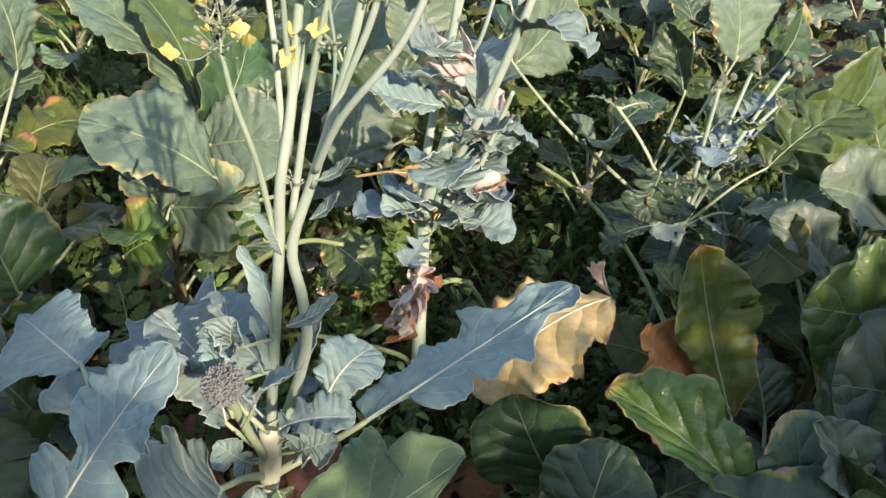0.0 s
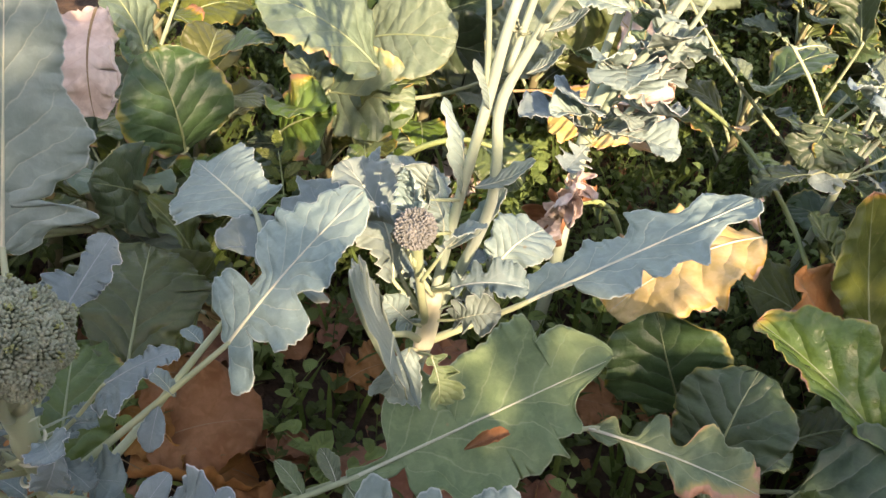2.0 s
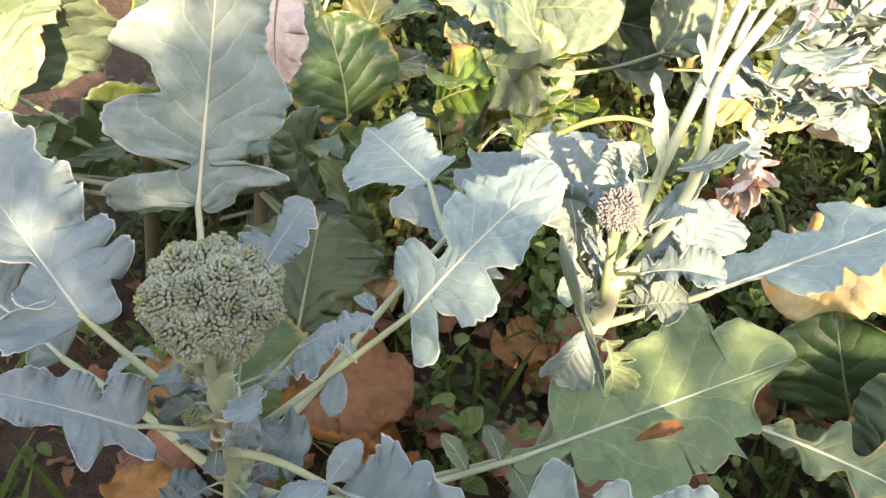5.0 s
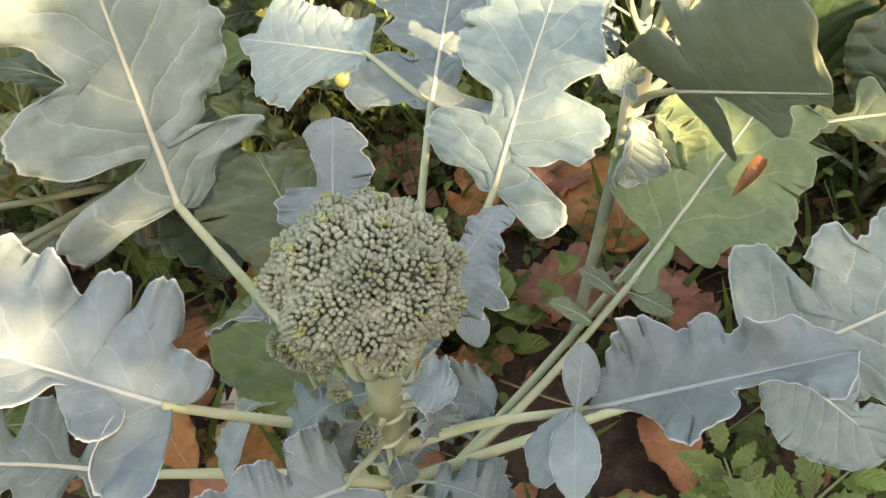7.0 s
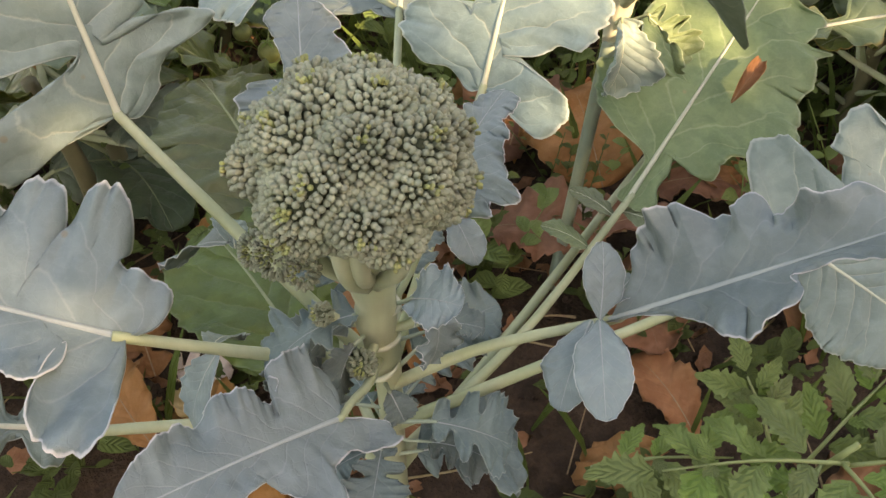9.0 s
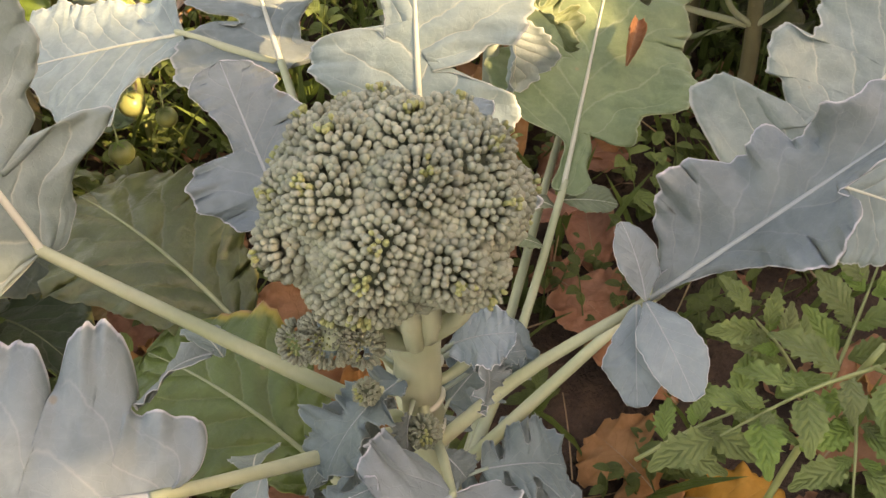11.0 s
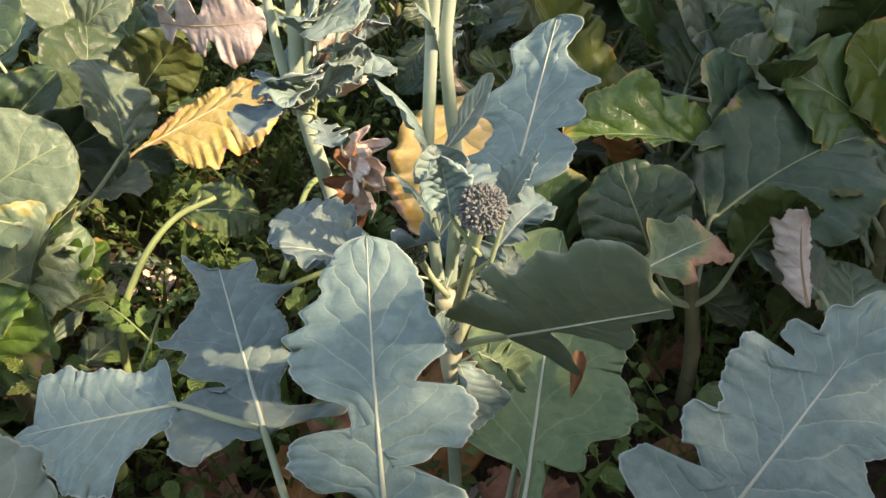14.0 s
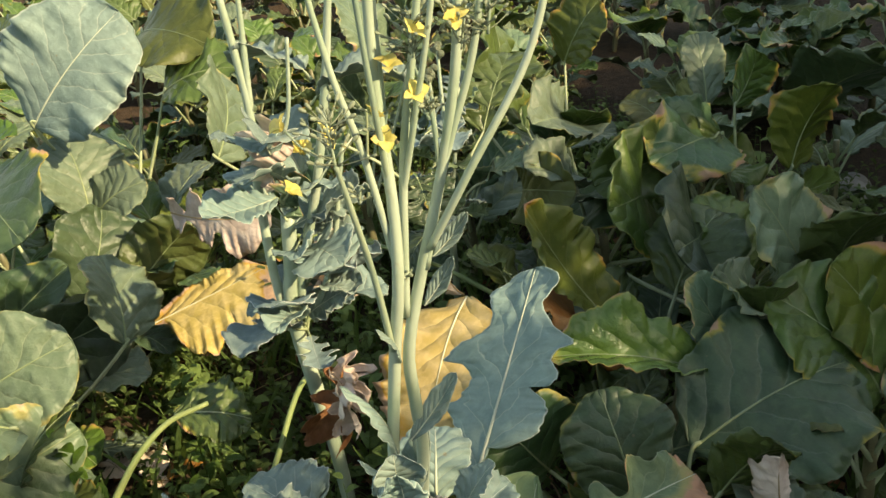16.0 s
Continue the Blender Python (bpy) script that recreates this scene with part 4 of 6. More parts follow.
T_SHAPE = cut_lobes([(0, 0.02), (0.06, 0.15), (0.09, 0.25), (0.19, 0.31), (0.27, 0.39), (0.39, 0.41), (0.49, 0.36), (0.50, 0.20), (0.47, 0.14), (0.55, 0.11), (0.69, 0.14), (0.78, 0.18), (0.88, 0.22), (0.97, 0.15), (1.0, 0)],
                    [(0, 0.02), (0.15, 0.06), (0.28, 0.13), (0.44, 0.24), (0.57, 0.32), (0.66, 0.29), (0.72, 0.23), (0.80, 0.25), (0.90, 0.18), (0.97, 0.09), (1.0, 0)])
T2_SHAPE = cut_lobes([(0, 0.02), (0.2, 0.10), (0.47, 0.14), (0.66, 0.20), (0.89, 0.15), (1.0, 0.06), (1.04, 0)],
                     [(0, 0.02), (-0.06, 0.12), (-0.19, 0.20), (-0.12, 0.41), (-0.06, 0.58), (0.03, 0.50), (0.05, 0.66), (0.17, 0.72), (0.26, 0.54), (0.46, 0.37), (0.63, 0.33), (0.75, 0.17), (0.95, 0.22), (1.03, 0.12), (1.04, 0)])
U_SHAPE = cut_lobes([(0, 0), (-0.05, 0.09), (0.08, 0.29), (0.36, 0.48), (0.58, 0.45), (0.85, 0.33), (0.99, 0.16), (1, 0)],
                    [(0, 0), (0.15, 0.17), (0.35, 0.27), (0.49, 0.29), (0.56, 0.19), (0.65, 0.10), (0.68, 0.19), (0.79, 0.22), (0.93, 0.14), (1, 0)])
leaf(PLANT_A, (-0.332, 0.652, 0.403), (-0.218, 0.788, 0.587), (-0.67, 0.73, -0.12), GLAUCOUS, [at_stem(0.27), (-0.41, 0.56, 0.33)], 0.0042, outline=C_SHAPE, bend=0.03, fold=0.05, wave=0.016, sweep=0, seed=3, ns=96, nv=10)
leaf(PLANT_A, (-0.147, 0.662, 0.176), (0.197, 0.909, 0.314), (-0.62, 0.77, 0.14), GREEN, [at_stem(0.13), (-0.31, 0.56, 0.13)], 0.0048, outline=G_SHAPE, bend=0.0, fold=0.02, wave=0.014, sweep=0, seed=4, ns=96, nv=10, label="green lobed leaf with a dry spot")
leaf(PLANT_A, (-0.639, 0.677, 0.435), (-0.669, 0.803, 0.770), (-0.87, -0.49, 0.11), GLAUCOUS, [at_stem(0.30), (-0.56, 0.560, 0.37)], 0.0048, outline=L_SHAPE, bend=0.0, fold=0.02, wave=0.012, sweep=0, seed=5, ns=96, nv=10)
leaf(PLANT_A, (-0.324, 0.403, 0.377), (-0.185, 0.318, 0.535), (0.38, 0.91, 0.18), BLUISH, [at_stem(0.27), (-0.41, 0.435, 0.335)], 0.0042, outline=R_SHAPE, bend=0.0, fold=0.52, wave=0.055, waves=2.6, sweep=0, seed=6, ns=90, nv=10)
leaf(PLANT_A, (-0.078, 0.442, 0.326), (0.168, 0.424, 0.482), (0.23, -0.86, -0.46), GLAUCOUS, [at_stem(0.20), (-0.29, 0.465, 0.235)], 0.0045, outline=E_SHAPE, bend=0.0, fold=-0.03, wave=0.014, sweep=0, seed=7, ns=96, nv=10)
leaf(PLANT_A, (-0.146, 0.405, 0.385), (-0.083, 0.310, 0.361), (-0.68, -0.28, -0.67), GLAUCOUS, [(-0.20, 0.45, 0.265), (-0.165, 0.43, 0.33)], 0.0028, outline=U_SHAPE, bend=0.0, fold=0.05, wave=0.02, sweep=0, seed=17, ns=60, nv=8)
leaf(PLANT_A, (-0.653, 0.457, 0.432), (-0.925, 0.585, 0.525), (-0.3, -0.9, -0.2), BLUISH, [at_stem(0.31), (-0.57, 0.455, 0.375)], 0.0042, outline=F_SHAPE, bend=-0.02, fold=0.45, wave=0.034, sweep=0, seed=8, ns=96, nv=10)
leaf(PLANT_A, (-0.533, 0.358, 0.429), (-0.660, 0.315, 0.470), (0.25, -0.90, -0.30), BLUISH, [at_stem(0.325), (-0.505, 0.410, 0.372), (-0.522, 0.378, 0.410)], 0.0029, outline=H_SHAPE, bend=0.05, fold=0.10, wave=0.045, sweep=0, seed=9, ns=80, nv=9)
leaf(PLANT_A, (-0.350, 0.868, 0.335), (-0.240, 1.164, 0.361), (-0.90, 0.40, 0.05), GLAUCOUS, [at_stem(0.20), (-0.435, 0.600, 0.24), (-0.392, 0.745, 0.290)], 0.0050, outline=V_SHAPE, bend=0.01, fold=0.02, wave=0.014, sweep=0, seed=10, ns=100, nv=9)
leaf(PLANT_A, (-0.406, 0.970, 0.355), (-0.560, 1.120, 0.305), (-0.63, -0.73, -0.25), GLAUCOUS, [(-0.350, 0.885, 0.335)], 0.0036, outline=W_SHAPE, bend=0.01, fold=0.03, wave=0.016, sweep=0, seed=12, ns=80, nv=9)
leaf(PLANT_A, (-0.515, 0.735, 0.165), (-0.575, 0.960, 0.235), (-0.9, -0.2, 0.1), CABBAGE, [at_stem(0.09), (-0.50, 0.60, 0.13)], 0.0045, outline="broad", width=1.25, bend=0.1, fold=0.1, wave=0.04, seed=15)
leaf(PLANT_A, (-0.530, 0.560, 0.130), (-0.605, 0.760, 0.190), (-0.9, -0.2, 0.1), CABBAGE, [at_stem(0.07)], 0.0045, outline="broad", width=1.2, bend=0.12, fold=0.1, wave=0.04, seed=16)
leaf(PLANT_A, (-0.735, 0.500, 0.27), (-0.930, 0.520, 0.33), (-0.1, -0.9, 0.1), GLAUCOUS, [at_stem(0.20), (-0.61, 0.48, 0.25)], 0.0048, outline="lobed", width=1.1, bend=0.08, fold=0.2, wave=0.04, seed=18)
leaf(PLANT_A, (0.196, 0.863, 0.192), (0.470, 0.812, 0.205), (0.15, 0.90, 0.2), GREEN_DRY, [at_stem(0.10), (-0.28, 0.60, 0.12), (-0.02, 0.78, 0.15)], 0.0046, outline="cut", width=0.9, bend=0.05, fold=0.2, wave=0.05, seed=19, ns=64)
leaf(PLANT_A, (-0.505, 0.560, 0.455), (-0.483, 0.660, 0.524), (-0.94, 0.13, -0.30), BLUISH, [at_stem(0.36), (-0.50, 0.51, 0.40)], 0.0024, outline=T_SHAPE, bend=0.02, fold=0.05, wave=0.035, sweep=0, seed=13, ns=70, nv=8)
leaf(PLANT_A, (-0.420, 0.500, 0.455), (-0.358, 0.549, 0.487), (-0.57, 0.81, -0.13), BLUISH, [at_stem(0.36), (-0.45, 0.480, 0.40)], 0.0024, outline=T2_SHAPE, bend=0.05, fold=0.15, wave=0.05, sweep=0, seed=14, ns=70, nv=8)
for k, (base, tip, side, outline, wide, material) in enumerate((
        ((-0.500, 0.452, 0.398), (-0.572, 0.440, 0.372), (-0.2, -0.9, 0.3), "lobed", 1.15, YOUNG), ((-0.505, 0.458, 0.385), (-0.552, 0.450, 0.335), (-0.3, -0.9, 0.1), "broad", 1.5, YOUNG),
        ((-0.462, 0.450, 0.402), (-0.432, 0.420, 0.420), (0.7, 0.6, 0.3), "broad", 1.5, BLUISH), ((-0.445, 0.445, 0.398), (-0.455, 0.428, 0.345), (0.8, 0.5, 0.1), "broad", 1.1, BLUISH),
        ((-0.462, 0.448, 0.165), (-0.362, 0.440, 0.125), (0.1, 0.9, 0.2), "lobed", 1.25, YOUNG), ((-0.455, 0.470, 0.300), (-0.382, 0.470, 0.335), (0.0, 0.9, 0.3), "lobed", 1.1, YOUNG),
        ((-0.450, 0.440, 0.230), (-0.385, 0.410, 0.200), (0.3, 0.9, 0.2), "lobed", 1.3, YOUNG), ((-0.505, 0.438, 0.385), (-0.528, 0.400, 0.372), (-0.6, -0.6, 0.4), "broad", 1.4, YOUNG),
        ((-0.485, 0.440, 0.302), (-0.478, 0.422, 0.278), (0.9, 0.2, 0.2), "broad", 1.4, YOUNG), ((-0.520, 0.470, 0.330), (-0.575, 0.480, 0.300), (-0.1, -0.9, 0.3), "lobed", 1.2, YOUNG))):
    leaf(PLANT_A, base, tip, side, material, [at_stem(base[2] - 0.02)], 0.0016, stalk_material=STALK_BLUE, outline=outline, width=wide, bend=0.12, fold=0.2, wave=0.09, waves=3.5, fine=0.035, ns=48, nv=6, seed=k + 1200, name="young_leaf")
# leaflets on the leaf stalks
for base, tip, side, material in (
        ((-0.335, 0.397, 0.392), (-0.358, 0.330, 0.372), (1, -0.3, 0.2), BLUISH), ((-0.340, 0.400, 0.390), (-0.378, 0.358, 0.350), (0.6, -0.7, 0.2), BLUISH),
        ((-0.335, 0.397, 0.393), (-0.318, 0.440, 0.425), (-0.9, 0.2, 0.1), BLUISH), ((-0.575, 0.572, 0.362), (-0.580, 0.625, 0.345), (-0.8, 0.1, 0.4), GLAUCOUS),
        ((-0.580, 0.577, 0.365), (-0.632, 0.630, 0.290), (-0.5, -0.5, 0.3), BLUISH), ((-0.600, 0.462, 0.385), (-0.635, 0.443, 0.322), (0.2, -0.9, 0), BLUISH),
        ((-0.605, 0.465, 0.387), (-0.590, 0.500, 0.338), (-0.9, 0.2, 0.1), GLAUCOUS), ((-0.390, 0.575, 0.345), (-0.380, 0.525, 0.320), (0.9, 0.2, 0.1), BLUISH),
        ((-0.375, 0.590, 0.352), (-0.425, 0.612, 0.365), (0.1, -0.9, 0.2), GLAUCOUS), ((-0.200, 0.630, 0.150), (-0.255, 0.655, 0.185), (-0.3, -0.8, 0.2), GREEN),
        ((-0.150, 0.660, 0.168), (-0.105, 0.615, 0.165), (0.7, 0.6, 0.2), GREEN), ((-0.160, 0.655, 0.165), (-0.200, 0.700, 0.180), (-0.7, -0.6, 0.2), GREEN),
        ((-0.325, 0.402, 0.40), (-0.290, 0.430, 0.385), (-0.6, 0.7, 0), BLUISH), ((-0.400, 0.740, 0.285), (-0.440, 0.775, 0.268), (-0.5, -0.7, 0.1), GLAUCOUS)):
    leaf(PLANT_A, base, tip, side, material, (), 0.0016, outline="oval", width=1.25, bend=0.08, fold=0.12, wave=0.03, ns=22, nv=4, seed=int(-base[0] * 900), name="leaflet")


def young_leaves(plant, spots, seed, low=0.035, high=0.07):
    """Small crinkled leaves that grow out round a stem."""
    rng = random.Random(seed)
    for x, y, z, a, rise in spots:
        if math.sin(a) < -0.35 and z > 0.33:
            a += math.pi * 0.8
        size = rng.uniform(low, high)
        d = Vector((math.cos(a), math.sin(a), rise)).normalized()
        p = Vector((x, y, z)) + d * rng.uniform(0.025, 0.05)
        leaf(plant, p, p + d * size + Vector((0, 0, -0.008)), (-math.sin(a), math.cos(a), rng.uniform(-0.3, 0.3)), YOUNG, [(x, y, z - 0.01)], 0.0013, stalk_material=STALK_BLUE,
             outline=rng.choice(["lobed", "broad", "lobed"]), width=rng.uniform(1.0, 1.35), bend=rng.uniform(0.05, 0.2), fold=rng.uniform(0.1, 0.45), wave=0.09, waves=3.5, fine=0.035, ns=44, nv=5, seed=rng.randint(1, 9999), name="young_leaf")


rng = random.Random(77)
young_leaves(PLANT_A, [(-0.482, 0.462, 0.33 + 0.09 * k / 6, k * 2.39 + 1.2, rng.uniform(-0.1, 0.5)) for k in range(6)], 31, 0.030, 0.052)
young_leaves(PLANT_A, [(-0.484, 0.462, 0.16 + 0.1 * k / 7, k * 2.39 + 1, rng.uniform(-0.2, 0.4)) for k in range(7)], 32, 0.04, 0.07)


def side_shoot(plant, root, tip, radius, size, seed, material=None, floret_axis=(0, 0, 1), branch=0.004):
    """A shoot with one small ball of buds."""
    rng = random.Random(seed)
    root, tip = Vector(root), Vector(tip)
    shoot = stem("side_shoot", [root, root.lerp(tip, 0.5) + Vector((0, 0, -0.006)), tip], [branch, branch * 0.9, branch * 1.2], PETIOLE, plant, 10, 8)
    me = floret_mesh(tip, floret_axis, radius, size, rng, int(8.5 * (radius / size) ** 2), 1.75, 0.9)
    if material:
        me.materials[0] = me.materials[1] = material
    part("floret", me, None, shoot)
    part("floret_core", dome_mesh("floret_core", tip, radius * 0.86, radius * 0.72, 12, 7, -0.8), material or BUD_CORE_SHADE, shoot)
    return shoot


side_shoot(PLANT_A, (-0.488, 0.450, 0.365), (-0.506, 0.424, 0.376), 0.0105, 0.0026, 41, None, floret_axis=(-0.4, -0.7, 0.5))
side_shoot(PLANT_A, (-0.484, 0.455, 0.37), (-0.452, 0.438, 0.395), 0.0065, 0.0019, 42, floret_axis=(0.5, -0.5, 0.6))
side_shoot(PLANT_A, (-0.486, 0.455, 0.38), (-0.525, 0.455, 0.405), 0.0085, 0.0022, 43, None, floret_axis=(-0.7, -0.2, 0.6))

# ---- the bolting plant with tall stalks and a small head ----
PLANT_B = thing("bolted_broccoli_plant", "bolting broccoli plant with tall pale stalks and yellow flowers", "broccoli")
stem("stem", [(-0.105, 0.87, -0.30), (-0.097, 0.858, 0.0), (-0.094, 0.852, 0.15), (-0.095, 0.84, 0.27)], [0.010, 0.0095, 0.010], STALK_BLUE, PLANT_B, 12, 12, "greenish lower stem")
stem("stem", [(-0.095, 0.843, 0.262), (-0.095, 0.835, 0.310), (-0.096, 0.830, 0.36), (-0.100, 0.825, 0.42)], [0.0095, 0.0155, 0.016, 0.013], CREAM, PLANT_B, 12, 12, "thick cream stem")
leaf(PLANT_B, (0.020, 0.860, 0.405), (0.285, 1.008, 0.564), (-0.41, 0.90, -0.36), GLAUCOUS, [(-0.095, 0.835, 0.31), (-0.045, 0.842, 0.355)], 0.005, outline=D_SHAPE, bend=0.0, fold=0.03, wave=0.014, sweep=0, seed=21, ns=96, nv=10)
leaf(PLANT_B, (-0.135, 0.683, 0.465), (-0.121, 0.493, 0.606), (-0.65, 0.42, 0.63), THIN, [(-0.105, 0.81, 0.34), (-0.118, 0.755, 0.40)], 0.0042, outline=K_SHAPE, bend=0.0, fold=0.04, curl=(-0.22, 0.08), wave=0.008, fine=0.006, calm=0.25, sweep=0, seed=22, ns=96, nv=10, other_side=GLAUCOUS, label="lobed leaf, dark green below and pale blue-green above")
leaf(PLANT_B, (-0.16, 0.83, 0.42), (-0.268, 0.885, 0.555), (-0.5, -0.6, 0.3), GLAUCOUS, [(-0.10, 0.83, 0.36)], 0.003, outline="broad", width=1.3, bend=0.15, fold=0.2, wave=0.06, seed=23)
leaf(PLANT_B, (-0.15, 0.86, 0.40), (-0.205, 1.015, 0.50), (-0.9, -0.2, 0.2), GLAUCOUS, [(-0.10, 0.84, 0.35)], 0.003, outline="lobed", width=0.9, bend=0.1, fold=0.2, wave=0.06, seed=24)
leaf(PLANT_B, (-0.03, 0.86, 0.45), (0.03, 0.93, 0.50), (-0.7, 0.6, 0.1), GLAUCOUS, [(-0.10, 0.83, 0.36), (-0.06, 0.85, 0.44)], 0.003, outline="broad", width=1.4, bend=0.25, fold=0.1, wave=0.05, seed=25)
leaf(PLANT_B, (-0.105, 0.71, 0.580), (-0.062, 0.700, 0.650), (0.5, 0.5, 0.5), GLAUCOUS, [(-0.118, 0.72, 0.53)], 0.002, outline="oval", width=1.3, bend=0.1, fold=0.3, wave=0.05, seed=26)
leaf(PLANT_B, (-0.150, 0.735, 0.60), (-0.162, 0.728, 0.680), (-0.7, 0.5, 0.2), GLAUCOUS, [(-0.13, 0.72, 0.55)], 0.002, outline="oval", width=1.4, bend=-0.1, fold=0.4, wave=0.09, seed=27)
leaf(PLANT_B, (-0.08, 0.765, 0.49), (0.015, 0.765, 0.525), (0, 0.9, 0.3), YOUNG, [(-0.10, 0.81, 0.44)], 0.0025, outline="lobed", width=0.9, bend=0.15, fold=0.5, wave=0.08, seed=28)
for k, (base, tip, side, outline, wide, material) in enumerate((
        ((-0.116, 0.800, 0.378), (-0.166, 0.795, 0.418), (-0.3, -0.4, -0.8), "lobed", 1.3, GLAUCOUS), ((-0.060, 0.815, 0.392), (-0.004, 0.800, 0.444), (-0.4, 0.7, 0.5), "lobed", 1.2, GLAUCOUS),
        ((-0.112, 0.800, 0.328), (-0.131, 0.770, 0.250), (0.85, 0.2, -0.2), "broad", 1.6, GLAUCOUS), ((-0.150, 0.760, 0.560), (-0.230, 0.790, 0.525), (0.2, -0.6, 0.7), "lobed", 1.1, BLUISH),
        ((-0.138, 0.770, 0.615), (-0.140, 0.765, 0.668), (-0.8, 0.4, 0.2), "lobed", 1.6, GLAUCOUS), ((-0.080, 0.800, 0.325), (-0.050, 0.765, 0.268), (0.7, 0.6, 0.0), "lobed", 1.3, GREEN))):
    leaf(PLANT_B, base, tip, side, material, [(-0.100, 0.828, base[2] - 0.03)], 0.0018, outline=outline, width=wide, bend=0.15, fold=0.3, curl=(0.6, 0.4), wave=0.07, waves=3, fine=0.02, ns=40, nv=6, seed=k + 620, name="young_leaf")
for base, tip, side in (((-0.098, 0.832, 0.50), (-0.045, 0.845, 0.61), (-0.3, 0.9, 0.2)), ((-0.095, 0.832, 0.50), (-0.135, 0.85, 0.60), (0.3, 0.9, 0)), ((-0.085, 0.815, 0.62), (-0.025, 0.80, 0.69), (-0.3, 0.9, 0.2)),
                        ((-0.099, 0.822, 0.60), (-0.150, 0.835, 0.72), (0.3, 0.9, 0)), ((-0.094, 0.800, 0.74), (-0.125, 0.79, 0.80), (0.3, 0.9, 0)), ((-0.065, 0.79, 0.80), (-0.035, 0.775, 0.85), (-0.3, 0.9, 0.2)),
                        ((-0.108, 0.80, 0.55), (-0.155, 0.775, 0.64), (0.3, 0.9, 0)), ((-0.06, 0.775, 0.86), (-0.025, 0.76, 0.90), (-0.3, 0.9, 0.2))):
    leaf(PLANT_B, base, tip, side, GLAUCOUS, (), 0.0015, outline="spear", width=1.6, bend=-0.1, fold=0.4, wave=0.03, ns=22, nv=4, seed=int(base[2] * 999), name="stalk_leaf")
side_shoot(PLANT_B, (-0.100, 0.825, 0.36), (-0.139, 0.700, 0.622), 0.0235, 0.0030, 44, BUD_PURPLE, (-0.15, -0.5, 0.8), 0.0065)
young_leaves(PLANT_B, [(-0.105, 0.82, 0.36 + 0.016 * k, k * 2.2 + 2.0, rng.uniform(0.1, 0.6)) for k in range(7)], 33, 0.035, 0.06)
side_shoot(PLANT_B, (-0.100, 0.82, 0.42), (-0.160, 0.79, 0.535), 0.012, 0.0024, 45, None, (-0.3, -0.5, 0.8), 0.004)

STALKS = [
    ([(-0.098, 0.835, 0.38), (-0.100, 0.835, 0.56), (-0.098, 0.805, 0.745), (-0.098, 0.782, 0.845), (-0.092, 0.785, 0.93), (-0.091, 0.793, 1.046), (-0.086, 0.792, 1.15)], (0.0085, 0.0075, 0.006, 0.0048), STALK),
    ([(-0.102, 0.800, 0.76), (-0.122, 0.785, 0.86), (-0.145, 0.768, 0.94), (-0.157, 0.764, 0.99)], (0.0042, 0.0034, 0.0026), STALK_BLUE),
    ([(-0.095, 0.787, 0.865), (-0.110, 0.795, 0.975), (-0.124, 0.806, 1.049), (-0.134, 0.815, 1.13)], (0.0042, 0.0036, 0.003), STALK),
    ([(-0.092, 0.838, 0.36), (-0.060, 0.832, 0.56), (-0.068, 0.822, 0.66), (-0.083, 0.80, 0.75), (-0.066, 0.785, 0.848), (-0.050, 0.768, 0.935), (-0.034, 0.753, 1.04), (-0.026, 0.747, 1.14)], (0.009, 0.0078, 0.006, 0.0046), STALK),
    ([(-0.062, 0.775, 0.871), (-0.038, 0.735, 0.957), (0.008, 0.708, 1.049), (0.034, 0.697, 1.14)], (0.0046, 0.0042, 0.0036), STALK),
    ([(-0.085, 0.795, 0.795), (-0.075, 0.786, 0.955), (-0.064, 0.776, 1.043), (-0.052, 0.766, 1.13)], (0.0050, 0.0046, 0.0036), STALK),
    ([(-0.064, 0.782, 0.847), (-0.044, 0.762, 0.962), (-0.021, 0.744, 1.053), (-0.008, 0.736, 1.14)], (0.0046, 0.0042, 0.0034), STALK),
    ([(-0.049, 0.766, 0.94), (-0.052, 0.768, 1.006), (-0.062, 0.774, 1.050)], (0.0028, 0.0022, 0.0018), STALK_BLUE),
    ([(-0.078, 0.79, 0.92), (-0.070, 0.770, 1.00), (-0.058, 0.752, 1.09), (-0.05, 0.745, 1.15)], (0.0036, 0.0032, 0.0028), STALK),
    ([(-0.093, 0.786, 0.95), (-0.104, 0.780, 1.04), (-0.112, 0.776, 1.13)], (0.0036, 0.0032, 0.0028), STALK_BLUE),
    ([(-0.095, 0.786, 0.91), (-0.080, 0.800, 1.02), (-0.074, 0.806, 1.13)], (0.0036, 0.0032, 0.0028), STALK),
]
for points, radii, material in STALKS:
    stem("flower_stalk", points, [r * 0.88 for r in radii], material, PLANT_B, 28, 10)


def petal_mesh(name, centre, axis, size, rng):
    """Four rounded petals, cupped, round a small middle."""
    axis = Vector(axis).normalized()
    q = axis.to_track_quat("Z", "Y")
    items = []
    for k in range(4):
        a = k * 1.5708 + rng.uniform(-0.3, 0.3)
        out = q @ Vector((math.cos(a), math.sin(a), rng.uniform(0.2, 0.9))).normalized()
        side = q @ Vector((-math.sin(a), math.cos(a), rng.uniform(-0.3, 0.3)))
        items.append(small_blade(centre, Vector(centre) + out * size * rng.uniform(0.8, 1.15), side, 0.42, 0.12, rng, 6))
    return mesh_of(name, *gather(items))


